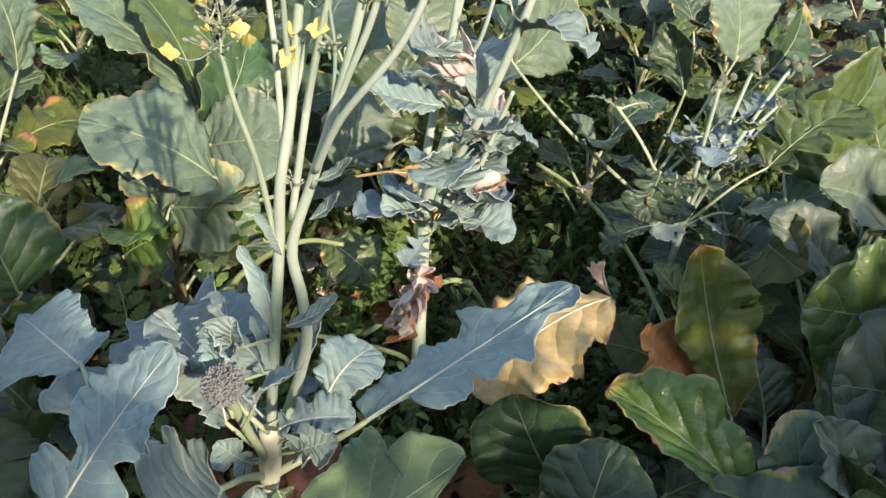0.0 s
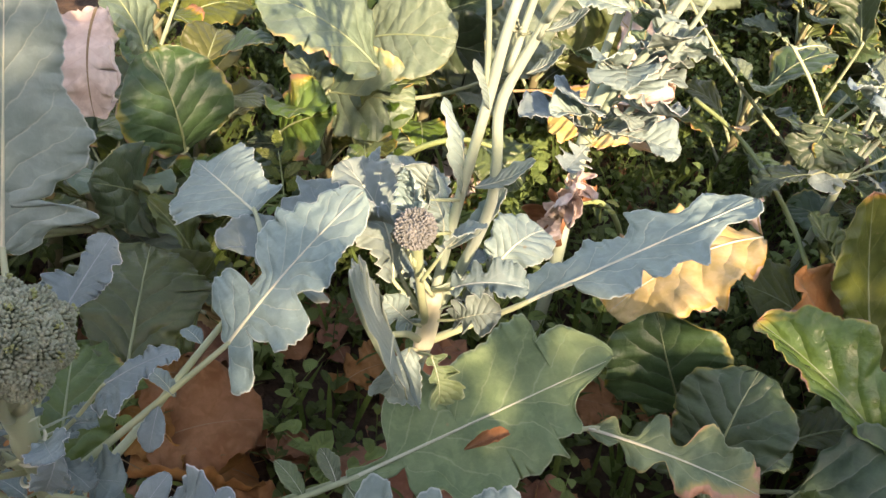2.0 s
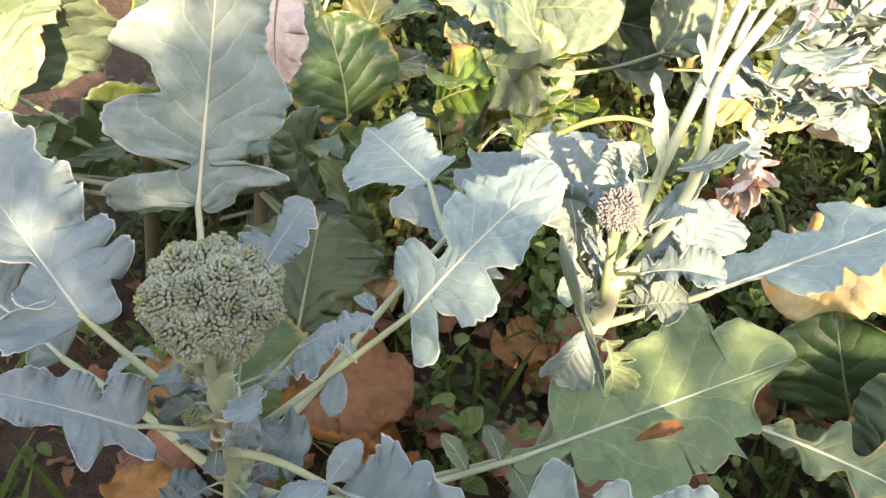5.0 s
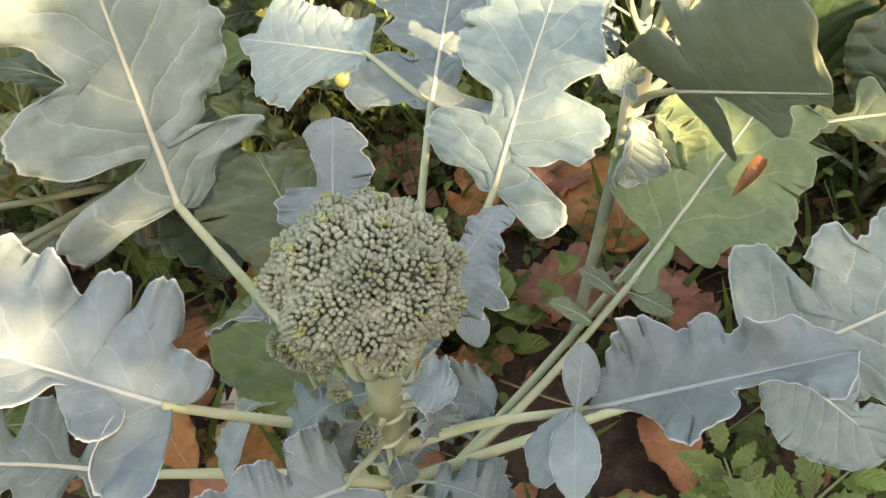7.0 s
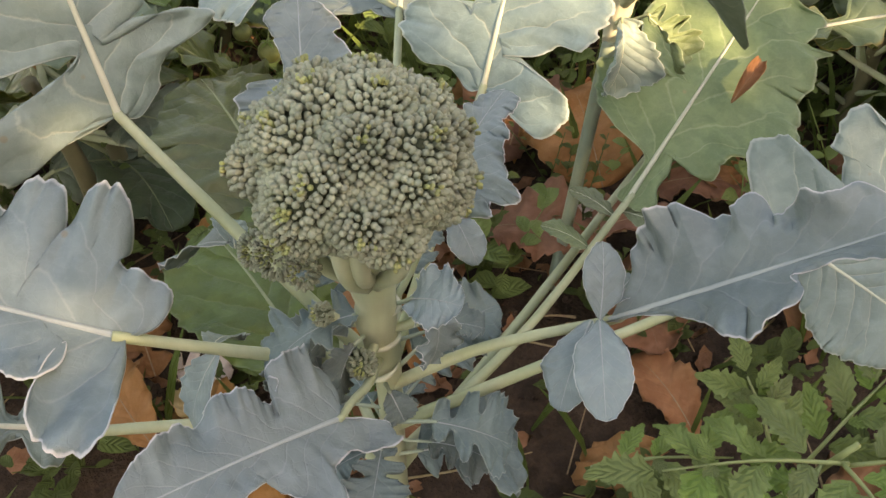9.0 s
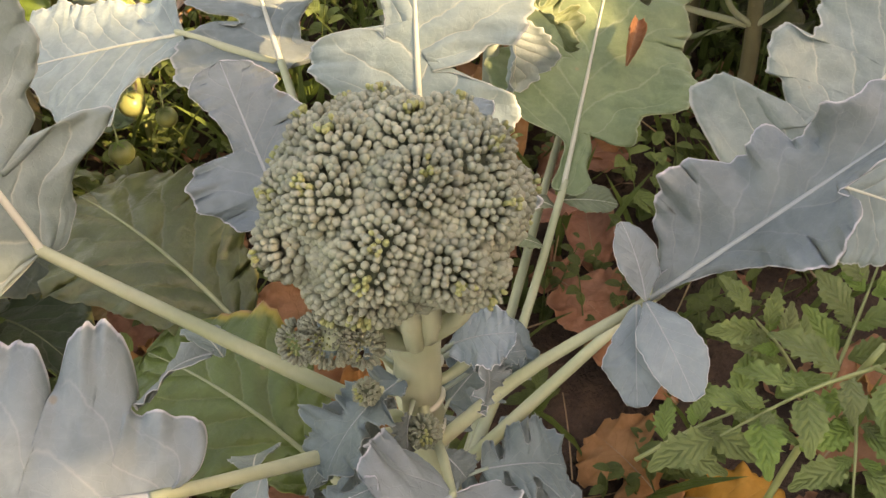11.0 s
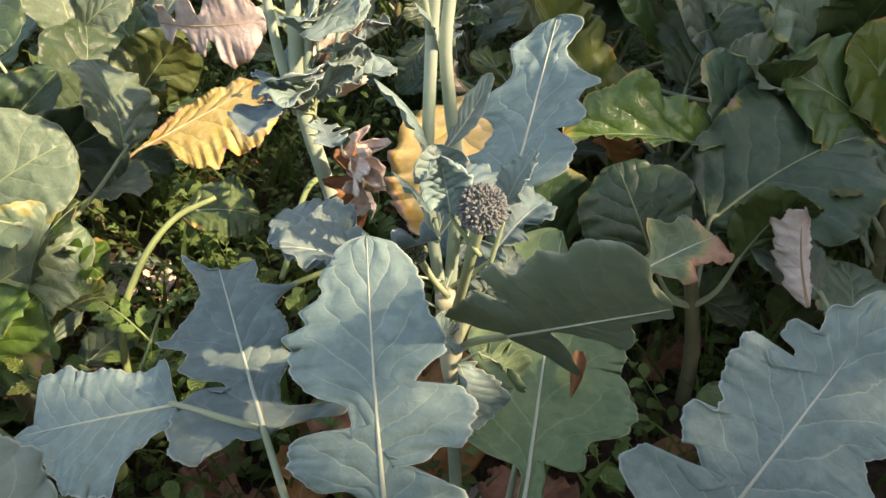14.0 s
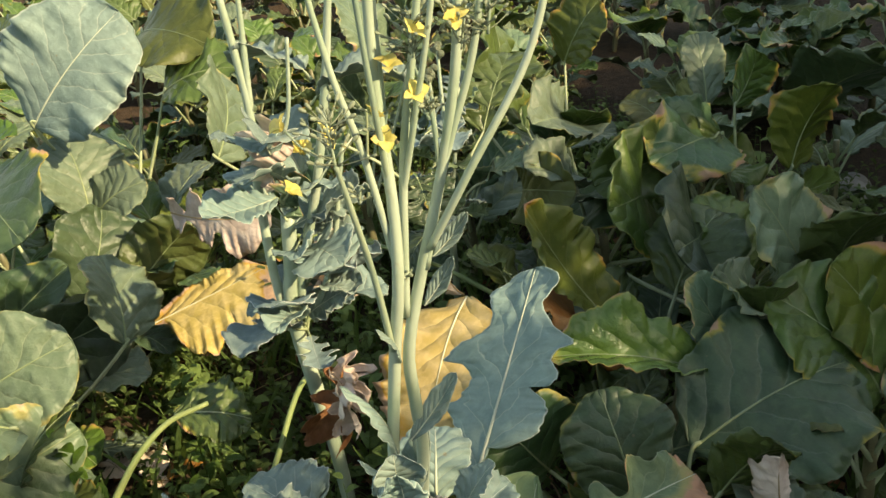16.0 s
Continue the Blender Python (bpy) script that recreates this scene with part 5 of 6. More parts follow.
def flower_truss(plant, root, spread, buds, flowers, seed):
    """A loose truss: thin flower stems, small closed buds and a few open yellow flowers."""
    rng = random.Random(seed)
    root = Vector(root)
    truss = stem("truss_stem", [root, root + Vector((rng.uniform(-0.006, 0.006), rng.uniform(-0.006, 0.006), spread * 0.9))], [0.0016, 0.0009], STALK_BLUE, plant, 6, 6)
    for k in range(buds):
        a, h = k * 2.4, spread * rng.uniform(0.1, 1.0)
        p = root + Vector((0, 0, h * 0.9))
        d = Vector((math.cos(a), math.sin(a), rng.uniform(0.2, 1.2))).normalized()
        e = p + d * spread * rng.uniform(0.25, 0.7) * (1.15 - h / spread * 0.6)
        v1, f1 = tube([p, p.lerp(e, 0.5) + Vector((0, 0, -0.001)), e], [0.0006, 0.0005], 4, 4)
        qm = np.array(d.to_track_quat("Z", "Y").to_matrix())
        v2 = (BUD_V * np.array((0.0036, 0.0036, 0.0068)) * rng.uniform(0.7, 1.2)) @ qm.T + np.array(e)
        part("bud", mesh_of("bud", list(v1) + [Vector(x) for x in v2], list(f1) + [tuple(i + len(v1) for i in f) for f in BUD_F]), BUD, truss)
    for c in flowers:
        c = Vector(c)
        holder = stem("flower_stem", [root + Vector((0, 0, spread * 0.3)), root.lerp(c, 0.5) + Vector((0, 0, -0.004)), c], [0.0008, 0.0008, 0.0012], STALK_BLUE, truss, 6, 5)
        part("flower", petal_mesh("flower", c, (rng.uniform(-0.6, 0.6), rng.uniform(-0.8, 0.2), 0.7), 0.0145, rng), PETAL, truss)


flower_truss(PLANT_B, (-0.157, 0.764, 0.985), 0.050, 34, [(-0.180, 0.80, 1.020), (-0.172, 0.79, 0.998), (-0.150, 0.79, 1.005), (-0.206, 0.758, 0.985)], 51)
flower_truss(PLANT_B, (-0.092, 0.79, 0.985), 0.03, 5, [(-0.100, 0.786, 1.010), (-0.094, 0.782, 0.988)], 52)
flower_truss(PLANT_B, (-0.062, 0.774, 1.045), 0.055, 38, [(-0.067, 0.765, 1.079), (-0.084, 0.778, 1.052)], 53)
flower_truss(PLANT_B, (-0.030, 0.748, 1.06), 0.04, 26, [(-0.038, 0.744, 1.088)], 54)
flower_truss(PLANT_B, (-0.056, 0.766, 1.00), 0.022, 16, [(-0.069, 0.767, 1.026)], 55)
flower_truss(PLANT_B, (-0.010, 0.735, 1.07), 0.035, 20, [], 56)
flower_truss(PLANT_B, (-0.086, 0.792, 0.835), 0.016, 14, [], 57)
flower_truss(PLANT_B, (-0.118, 0.80, 0.93), 0.016, 10, [], 58)

# ---- a second bolting plant with curly leaves and a cut stem ----
PLANT_C = thing("bolted_broccoli_plant", "older bolting broccoli plant with a cut stem and curly leaves", "broccoli")
stem("stem", [(0.170, 1.48, -0.30), (0.152, 1.475, 0.0), (0.135, 1.47, 0.15), (0.112, 1.478, 0.387), (0.123, 1.470, 0.50), (0.132, 1.464, 0.600)], [0.015, 0.015, 0.015, 0.0135, 0.0135], STALK, PLANT_C, 18, 12, "pale stem cut off square")
for points, radii in (
        ([(0.105, 1.485, 0.36), (0.096, 1.492, 0.489), (0.098, 1.490, 0.661), (0.106, 1.483, 0.796), (0.102, 1.486, 0.893), (0.095, 1.492, 1.0)], (0.0095, 0.0085, 0.0075, 0.006)),
        ([(0.130, 1.470, 0.42), (0.142, 1.456, 0.50), (0.179, 1.428, 0.652), (0.212, 1.404, 0.833), (0.235, 1.386, 1.0)], (0.009, 0.0085, 0.008, 0.006)),
        ([(0.15, 1.45, 0.40), (0.187, 1.422, 0.514), (0.210, 1.405, 0.648), (0.222, 1.395, 0.72)], (0.006, 0.005, 0.004)),
        ([(0.108, 1.482, 0.80), (0.116, 1.476, 0.929), (0.120, 1.473, 1.0)], (0.006, 0.005, 0.004)),
        ([(0.112, 1.478, 0.70), (0.150, 1.440, 0.78), (0.165, 1.42, 0.92)], (0.005, 0.004, 0.003))):
    stem("flower_stalk", points, radii, STALK, PLANT_C, 22, 9)
rng = random.Random(91)
for k in range(32):
    z = 0.36 + 0.52 * rng.random() ** 1.2
    a = rng.uniform(0, 6.28)
    x, y = 0.13 + 0.11 * max(0, z - 0.45) * rng.choice((-0.5, 1.6)), 1.465 - 0.10 * max(0, z - 0.45)
    d = Vector((math.cos(a), math.sin(a), rng.uniform(-0.1, 0.8))).normalized()
    p = Vector((x, y, z)) + d * rng.uniform(0.005, 0.05)
    leaf(PLANT_C, p, p + d * rng.uniform(0.08, 0.15), (-math.sin(a), math.cos(a), rng.uniform(-0.5, 0.5)), BLUISH if rng.random() < 0.2 else GLAUCOUS, [(x, y, z - 0.015)], 0.0018,
         outline=rng.choice(["lobed", "broad", "cut"]), width=rng.uniform(1.0, 1.4), bend=rng.uniform(-0.1, 0.25), fold=rng.uniform(0.1, 0.5), wave=0.06, waves=3, fine=0.02, ns=38, nv=5, seed=k + 300, name="curly_leaf")
for k, (base, tip, side, material) in enumerate((
        ((0.138, 1.452, 0.690), (0.142, 1.43, 0.760), (0.9, 0.3, 0.1), PINKISH), ((0.120, 1.46, 0.66), (0.150, 1.43, 0.735), (0.4, 0.9, 0.1), PINKISH), ((0.150, 1.44, 0.60), (0.165, 1.42, 0.665), (0.8, 0.4, 0.2), CABBAGE_LIT),
        ((0.10, 1.34, 0.335), (0.108, 1.305, 0.265), (0.9, 0.2, 0.3), PINKISH), ((0.105, 1.32, 0.37), (0.095, 1.305, 0.30), (0.8, 0.4, 0.1), PINKISH), ((0.115, 1.33, 0.29), (0.110, 1.29, 0.23), (0.7, -0.5, 0.1), PINKISH),
        ((0.16, 1.42, 0.26), (0.12, 1.36, 0.16), (0.7, -0.5, 0.1), BROWN), ((0.19, 1.50, 0.42), (0.25, 1.48, 0.50), (-0.4, 0.9, 0.1), PINKISH),
        ((0.17, 1.50, 0.40), (0.22, 1.54, 0.33), (-0.4, 0.9, 0.1), PINKISH))):
    leaf(PLANT_C, base, tip, side, material, (), 0.0015, rib_material=STRAW, outline="lobed", width=1.5, bend=0.25, fold=0.5, curl=(1.5, 1.2), twist=0.6, tip_curl=0.6, wave=0.13, waves=2.5, fine=0.03, ns=40, nv=8, seed=k + 500, name="dry_leaf", label="bleached shrivelled leaf")

# ---- a third bolting plant with pale bud clusters ----
PLANT_D = thing("bolted_broccoli_plant", "slender bolting broccoli plant with clusters of pale closed buds", "broccoli")
stem("stem", [(0.84, 1.90, -0.30), (0.83, 1.89, 0.0), (0.81, 1.87, 0.26)], [0.011, 0.011, 0.010], STALK_BLUE, PLANT_D, 12, 10)
for k, (points, bud) in enumerate((([(0.81, 1.87, 0.20), (0.79, 1.87, 0.42), (0.775, 1.86, 0.57), (0.775, 1.87, 0.615)], 0.026), ([(0.81, 1.87, 0.22), (0.84, 1.90, 0.42), (0.868, 1.94, 0.60), (0.880, 1.955, 0.645)], 0.020),
                                   ([(0.815, 1.87, 0.22), (0.87, 1.89, 0.42), (0.945, 1.95, 0.58), (0.978, 1.972, 0.640)], 0.026), ([(0.86, 1.89, 0.40), (0.93, 1.94, 0.48), (0.99, 1.98, 0.54)], 0.016))):
    stem("flower_stalk", points, (0.006, 0.005, 0.0042), STALK, PLANT_D, 16, 8)
    tip = Vector(points[-1])
    rng = random.Random(k + 640)
    for j in range(7 if bud > 0.018 else 4):
        off = Vector((rng.uniform(-1, 1), rng.uniform(-1, 1), rng.uniform(-0.6, 1.0))) * bud
        side_shoot(PLANT_D, tip - Vector((0, 0, 0.035)), tip + off, 0.0085, 0.0026, k * 10 + j + 600, BUD, off.normalized() + Vector((0, 0, 0.5)), 0.0014)
rng = random.Random(92)
for k in range(20):
    a, z = rng.uniform(0, 6.28), rng.uniform(0.12, 0.52)
    d = Vector((math.cos(a), math.sin(a), rng.uniform(-0.1, 0.9))).normalized()
    p = Vector((0.82 + 0.10 * rng.uniform(-1, 1.2) * z, 1.88 + 0.06 * z, z)) + d * 0.02
    leaf(PLANT_D, p, p + d * rng.uniform(0.06, 0.14), (-math.sin(a), math.cos(a), rng.uniform(-0.5, 0.5)), BLUISH if rng.random() < 0.5 else GREEN, [p - d * 0.025], 0.0018, outline=rng.choice(["lobed", "broad", "spear"]), width=rng.uniform(0.9, 1.3), bend=rng.uniform(-0.1, 0.2), fold=rng.uniform(0.1, 0.6), wave=0.09, waves=3, fine=0.03, ns=34, nv=5, seed=k + 900, name="curly_leaf")
for k, (base, tip, side, material, outline, wide) in enumerate((
        ((0.705, 1.86, 0.36), (0.665, 1.76, 0.27), (0.9, -0.3, 0.1), CABBAGE_BLUE, "lobed", 1.3), ((0.745, 1.85, 0.36), (0.720, 1.75, 0.28), (0.9, -0.2, 0.1), CABBAGE_BLUE, "lobed", 1.1),
        ((0.600, 2.02, 0.440), (0.520, 2.06, 0.445), (-0.4, -0.8, 0.2), GREEN, "cut", 1.0), ((0.605, 2.02, 0.440), (0.700, 2.06, 0.450), (-0.4, 0.8, 0.2), GREEN, "cut", 0.9),
        ((1.00, 1.93, 0.38), (1.235, 2.06, 0.53), (-0.5, 0.8, 0.1), CABBAGE, "lobed", 1.0), ((0.92, 1.84, 0.28), (0.99, 1.70, 0.36), (0.8, 0.4, 0.2), CABBAGE_LIT, "broad", 1.1), ((0.72, 1.83, 0.22), (0.60, 1.80, 0.14), (0.2, -0.9, 0.2), CABBAGE_BLUE, "broad", 1.2))):
    leaf(PLANT_D, base, tip, side, material, [(0.81, 1.87, 0.20), Vector(base).lerp(Vector((0.81, 1.87, 0.25)), 0.4)], 0.003, outline=outline, width=wide, bend=0.12, fold=0.2, wave=0.05, seed=k + 950)

# ---- yellowed leaves and fallen leaves ----
def loose_leaf(name, label, base, tip, side, material, **shape):
    """A single leaf that has dropped, with its rib and stalk."""
    root = thing(name, label, "leaf")
    stalk = shape.pop("stalk", ())
    leaf(root, base, tip, side, material, stalk, shape.pop("thick", 0.004), rib_material=shape.pop("rib", STRAW), stalk_material=STRAW, name="blade", **shape)
    return root


loose_leaf("yellow_leaf", "large yellow broccoli leaf turning orange, drooping to the soil", (0.035, 2.285, 0.008), (0.377, 2.135, 0.127), (0.36, 0.92, 0.13), YELLOW, stalk=[(-0.119, 2.29, -0.047)], rib=CREAM, bend=0.0, fold=-0.03, wave=0.02, sweep=0, seed=61, nv=9,
           outline=cut_lobes([(0, 0), (0.1, 0.05), (0.18, 0.12), (0.32, 0.19), (0.46, 0.26), (0.58, 0.23), (0.69, 0.24), (0.86, 0.19), (1, 0)],
                             [(0, 0), (0.12, 0.02), (0.20, 0.08), (0.25, 0.22), (0.29, 0.37), (0.39, 0.54), (0.52, 0.60), (0.58, 0.48), (0.68, 0.57), (0.79, 0.62), (0.93, 0.52), (1.01, 0.34), (1.03, 0.15), (1, 0)]))
loose_leaf("yellow_leaf", "large yellow leaf with pinkish dry edge under the green leaf", (0.555, 1.50, 0.22), (0.265, 1.30, 0.07), (0.5, -0.8, 0.1), YELLOW, outline="broad", width=1.15, bend=0.12, fold=0.05, wave=0.05, seed=62, rib=CREAM)
loose_leaf("dry_leaf", "pink bleached shrivelled leaf end", (0.555, 1.51, 0.22), (0.520, 1.505, 0.305), (0.8, 0.4, 0), PINKISH, outline="oval", bend=0.2, fold=0.6, curl=(1.2, 1.2), wave=0.1, seed=63)
loose_leaf("dry_leaf", "large pinkish dry leaf with a hole, hanging among cabbages", (0.180, 2.236, 0.33), (0.342, 1.992, 0.34), (-0.3, 0.5, 0.8), PINKISH, outline="lobed", width=0.85, bend=0.1, fold=0.1, wave=0.05, seed=64)
loose_leaf("orange_leaf", "orange-brown dying leaf behind the cabbages", (0.745, 1.25, 0.04), (0.570, 1.315, 0.275), (-0.5, -0.7, 0.3), ORANGE, outline="broad", width=1.35, bend=0.1, fold=0.3, wave=0.08, seed=65)
loose_leaf("red_dry_leaf", "small red-brown dry leaf lying on a green leaf", (0.002, 0.715, 0.245), (0.060, 0.752, 0.262), (-0.5, 0.7, 0.2), BROWN, outline="oval", width=0.9, bend=0.1, fold=0.5, curl=(0.8, 0.8), wave=0.05, ns=24, nv=4, seed=66, thick=0.001)
loose_leaf("dry_leaf", "large pinkish dry leaf hanging beside a blue cabbage leaf", (-0.728, 1.113, 0.553), (-0.688, 1.013, 0.423), (0.9, 0.2, 0.2), PINKISH, outline="broad", width=1.5, bend=0.2, fold=0.3, curl=(0.6, 0.4), wave=0.10, seed=67)
loose_leaf("dry_leaf", "upright curled dry leaf, cream and pink, among the cabbages", (0.505, 0.651, 0.12), (0.525, 0.699, 0.28), (0.8, -0.5, 0.1), PINKISH, outline="broad", width=0.75, bend=0.1, fold=0.5, curl=(0.8, 0.6), wave=0.08, seed=68)
rng = random.Random(23)
LITTER = [(rng.uniform(-0.85, 0.25), rng.uniform(0.22, 1.35), rng.uniform(0.13, 0.23), BROWN) for _ in range(38)]
rng = random.Random(19)
for k, (x, y, size, material) in enumerate(LITTER + [
        (-0.012, 0.533, 0.16, ORANGE), (-0.335, 0.90, 0.24, ORANGE), (-0.12, 0.43, 0.17, ORANGE), (-0.15, 1.16, 0.22, BROWN), (-0.50, 1.20, 0.16, YELLOW), (-0.26, 0.88, 0.17, BROWN), (-0.73, 0.90, 0.10, PINKISH), (0.06, 1.09, 0.12, PINKISH), (-0.04, 1.18, 0.12, BROWN), (-0.78, 1.12, 0.20, BROWN), (-0.42, 0.96, 0.17, BROWN), (-0.70, 0.73, 0.12, YELLOW), (-0.25, 0.98, 0.13, BROWN), (-0.34, 1.03, 0.09, PINKISH), (-0.13, 1.19, 0.20, BROWN), (-0.49, 1.40, 0.13, YELLOW), (0.05, 1.01, 0.12, PINKISH), (-0.45, 1.30, 0.14, BROWN), (0.06, 0.77, 0.14, BROWN), (-0.38, 0.66, 0.12, BROWN), (-0.24, 1.47, 0.13, BROWN), (0.51, 0.96, 0.15, BROWN), (-0.10, 1.97, 0.12, PINKISH), (0.03, 1.95, 0.12, BROWN), (-0.18, 2.16, 0.12, PINKISH), (-0.75, 2.22, 0.14, PINKISH), (0.49, 1.53, 0.12, BROWN), (0.05, 1.36, 0.13, BROWN), (0.44, 1.36, 0.12, BROWN)]):
    a = k * 1.7
    z = height(x, y) + 0.015 + (0.02 * (k % 4) if k < len(LITTER) else 0)
    d = Vector((math.cos(a), math.sin(a), rng.uniform(0.05, 0.35))) * size
    loose_leaf("fallen_leaf", {BROWN: "brown dry curled leaf lying on the soil", YELLOW: "orange-yellow fallen leaf lying on the soil", ORANGE: "orange-brown fallen leaf lying on the soil", PINKISH: "pale bleached dry leaf lying on the soil"}[material],
               (x, y, z), Vector((x, y, z)) + d, (-math.sin(a), math.cos(a), rng.uniform(-0.3, 0.3)), material, outline=rng.choice(["broad", "round", "lobed"]), width=rng.uniform(0.8, 1.2), bend=0.15, fold=0.25, curl=(rng.uniform(-0.4, 0.5), rng.uniform(-0.4, 0.5)), wave=0.10, waves=2.5, seed=k + 700, ns=36, nv=5, thick=0.0022)

# ---- tomato plants ----
def tomato_leaf(plant, base, tip, side, size, seed, material=None):
    """A tomato leaf: toothed leaflets in pairs along a thin stalk, and one at its end."""
    rng = random.Random(seed)
    base, tip, side = Vector(base), Vector(tip), Vector(side)
    d = (tip - base).normalized()
    length = (tip - base).length
    side = (side - d * side.dot(d)).normalized()
    up = d.cross(side)
    if up.z < 0:
        side, up = -side, -up
    rachis = stem("leaf_stalk", [base, base.lerp(tip, 0.5) + up * length * 0.08, tip], [0.0022, 0.0017, 0.001], WEED_STEM, plant, 10, 6)
    for k, f in enumerate((0.22, 0.45, 0.50, 0.72, 0.78, 1.0)):
        p = base.lerp(tip, f) + up * length * 0.08 * 4 * f * (1 - f)
        for sgn in ((1, -1) if f < 1 else (0,)):
            out = (d * 0.65 + side * sgn * rng.uniform(0.75, 1.1) + up * rng.uniform(-0.15, 0.3)).normalized() if sgn else d
            s = size * (0.55 if k in (1, 3) else 1.0) * rng.uniform(0.8, 1.15)
            q = p + out * s * 0.12
            v, f4, uv, rib, ln = blade(q, q + out * s + up * (-0.12 * s), d if sgn < 0 else -d if sgn > 0 else side, outline="toothed", width=1.15, bend=0.1, fold=0.2, wave=0.05, sweep=0.25, seed=seed * 31 + k * 2 + sgn, ns=30, nv=4)
            if (v[len(v) // 2 + 4] - v[len(v) // 2]).length < 1e-6:
                continue
            part("leaflet", mesh_of("leaflet", v, f4, uv), material or TOMATO_LEAF, rachis)
    return rachis


TOMATO_PLANT = thing("tomato_plant", "young bright green tomato plant with toothed leaves beside the broccoli", "tomato plant")
stem("stem", [(-0.14, 0.33, -0.30), (-0.138, 0.328, -0.1), (-0.13, 0.322, 0.08), (-0.125, 0.312, 0.17), (-0.11, 0.305, 0.23)], [0.005, 0.004, 0.003], WEED_STEM, TOMATO_PLANT, 12, 8)
for k, (base, tip, side, size) in enumerate((
        ((-0.112, 0.300, 0.205), (-0.270, 0.345, 0.205), (-0.3, -0.9, 0), 0.058), ((-0.125, 0.312, 0.19), (-0.222, 0.245, 0.185), (0.6, -0.7, 0), 0.055), ((-0.125, 0.325, 0.15), (-0.015, 0.366, 0.215), (-0.3, 0.9, 0), 0.055),
        ((-0.30, 0.400, 0.120), (-0.185, 0.350, 0.165), (0.4, 0.9, 0), 0.050), ((-0.15, 0.345, 0.17), (-0.150, 0.405, 0.205), (-0.9, 0.1, 0), 0.045), ((-0.11, 0.30, 0.20), (-0.03, 0.26, 0.23), (0.4, 0.8, 0), 0.055), ((-0.12, 0.30, 0.21), (-0.13, 0.22, 0.23), (0.9, 0, 0), 0.055))):
    tomato_leaf(TOMATO_PLANT, base, tip, side, size, k + 71)
TOMATO_VINE = thing("tomato_vine", "withering tomato vine on the soil with small green tomatoes", "tomato plant")
stem("stem", [(-0.66, 1.40, -0.30), (-0.60, 1.37, -0.05), (-0.52, 1.32, 0.07), (-0.45, 1.33, 0.09), (-0.36, 1.40, 0.06), (-0.26, 1.48, 0.10)], [0.004, 0.0035, 0.003], WEED_STEM, TOMATO_VINE, 18, 7)
for k, (x, y, z, r) in enumerate(((-0.466, 1.262, 0.030, 0.0195), (-0.409, 1.340, 0.045, 0.021), (-0.500, 1.320, 0.035, 0.016), (-0.375, 1.30, 0.024, 0.017), (-0.545, 1.27, 0.022, 0.015))):
    fruit = part("tomato", dome_mesh("tomato", (x, y, z), r, r * 0.94, 18, 12, -1.0), TOMATO, TOMATO_VINE, "small unripe green tomato")
    items = []
    rng = random.Random(k)
    for j in range(5):
        a = j * 1.2566
        p = Vector((x, y, z + r * 0.92))
        items.append(small_blade(p, p + Vector((math.cos(a), math.sin(a), -0.15)) * r * 0.85, (-math.sin(a), math.cos(a), 0), 0.16, 0.1, rng))
    part("calyx", mesh_of("calyx", *gather(items)), TOMATO_LEAF, fruit)
    stem("fruit_stalk", [(x, y, z + r * 0.9), (x + 0.005, y + 0.01, z + r * 1.5), (x + 0.01, y + 0.03, z + r * 1.6)], [0.0012, 0.0014], WEED_STEM, fruit, 6, 5)
for k, (base, tip, side, size, material) in enumerate((
        ((-0.52, 1.32, 0.07), (-0.43, 1.27, 0.13), (0.4, 0.8, 0), 0.05, None), ((-0.45, 1.33, 0.09), (-0.50, 1.42, 0.16), (0.8, 0.3, 0), 0.05, OLIVE), ((-0.40, 1.36, 0.08), (-0.34, 1.27, 0.15), (0.8, 0.5, 0), 0.05, OLIVE), ((-0.36, 1.40, 0.06), (-0.30, 1.32, 0.12), (0.8, 0.5, 0), 0.05, None),
        ((-0.55, 1.34, 0.05), (-0.60, 1.24, 0.10), (0.9, -0.3, 0), 0.05, OLIVE), ((-0.26, 1.48, 0.10), (-0.20, 1.40, 0.16), (0.8, 0.5, 0), 0.045, None), ((-0.30, 1.45, 0.08), (-0.34, 1.55, 0.15), (0.8, 0.4, 0), 0.045, None))):
    tomato_leaf(TOMATO_VINE, base, tip, side, size, k + 91, material)

# ---- weeds that stand out, and bare leaf stalks ----
for x, y, tall, size, seed in ((0.572, 1.528, 0.27, 0.05, 1), (0.60, 1.56, 0.20, 0.045, 2), (-0.20, 1.70, 0.22, 0.06, 3), (-0.34, 1.62, 0.20, 0.06, 4), (-0.05, 1.50, 0.16, 0.05, 5), (1.10, 1.30, 0.36, 0.05, 6), (0.30, 1.75, 0.18, 0.05, 7), (0.45, 1.9, 0.2, 0.05, 8), (-0.02, 1.85, 0.22, 0.05, 9), (0.98, 1.05, 0.30, 0.05, 10), (0.05, 2.7, 0.4, 0.06, 11), (0.12, 2.9, 0.45, 0.06, 12), (-0.12, 2.6, 0.4, 0.06, 13)):
    tagged(part("weed_plant", mesh_of("weed_plant", *gather(weed(x, y, tall + 0.27, 20, size, random.Random(seed), 0.26))), WEED), "upright bright green weed growing between the plants", "weed", "upright weeds")
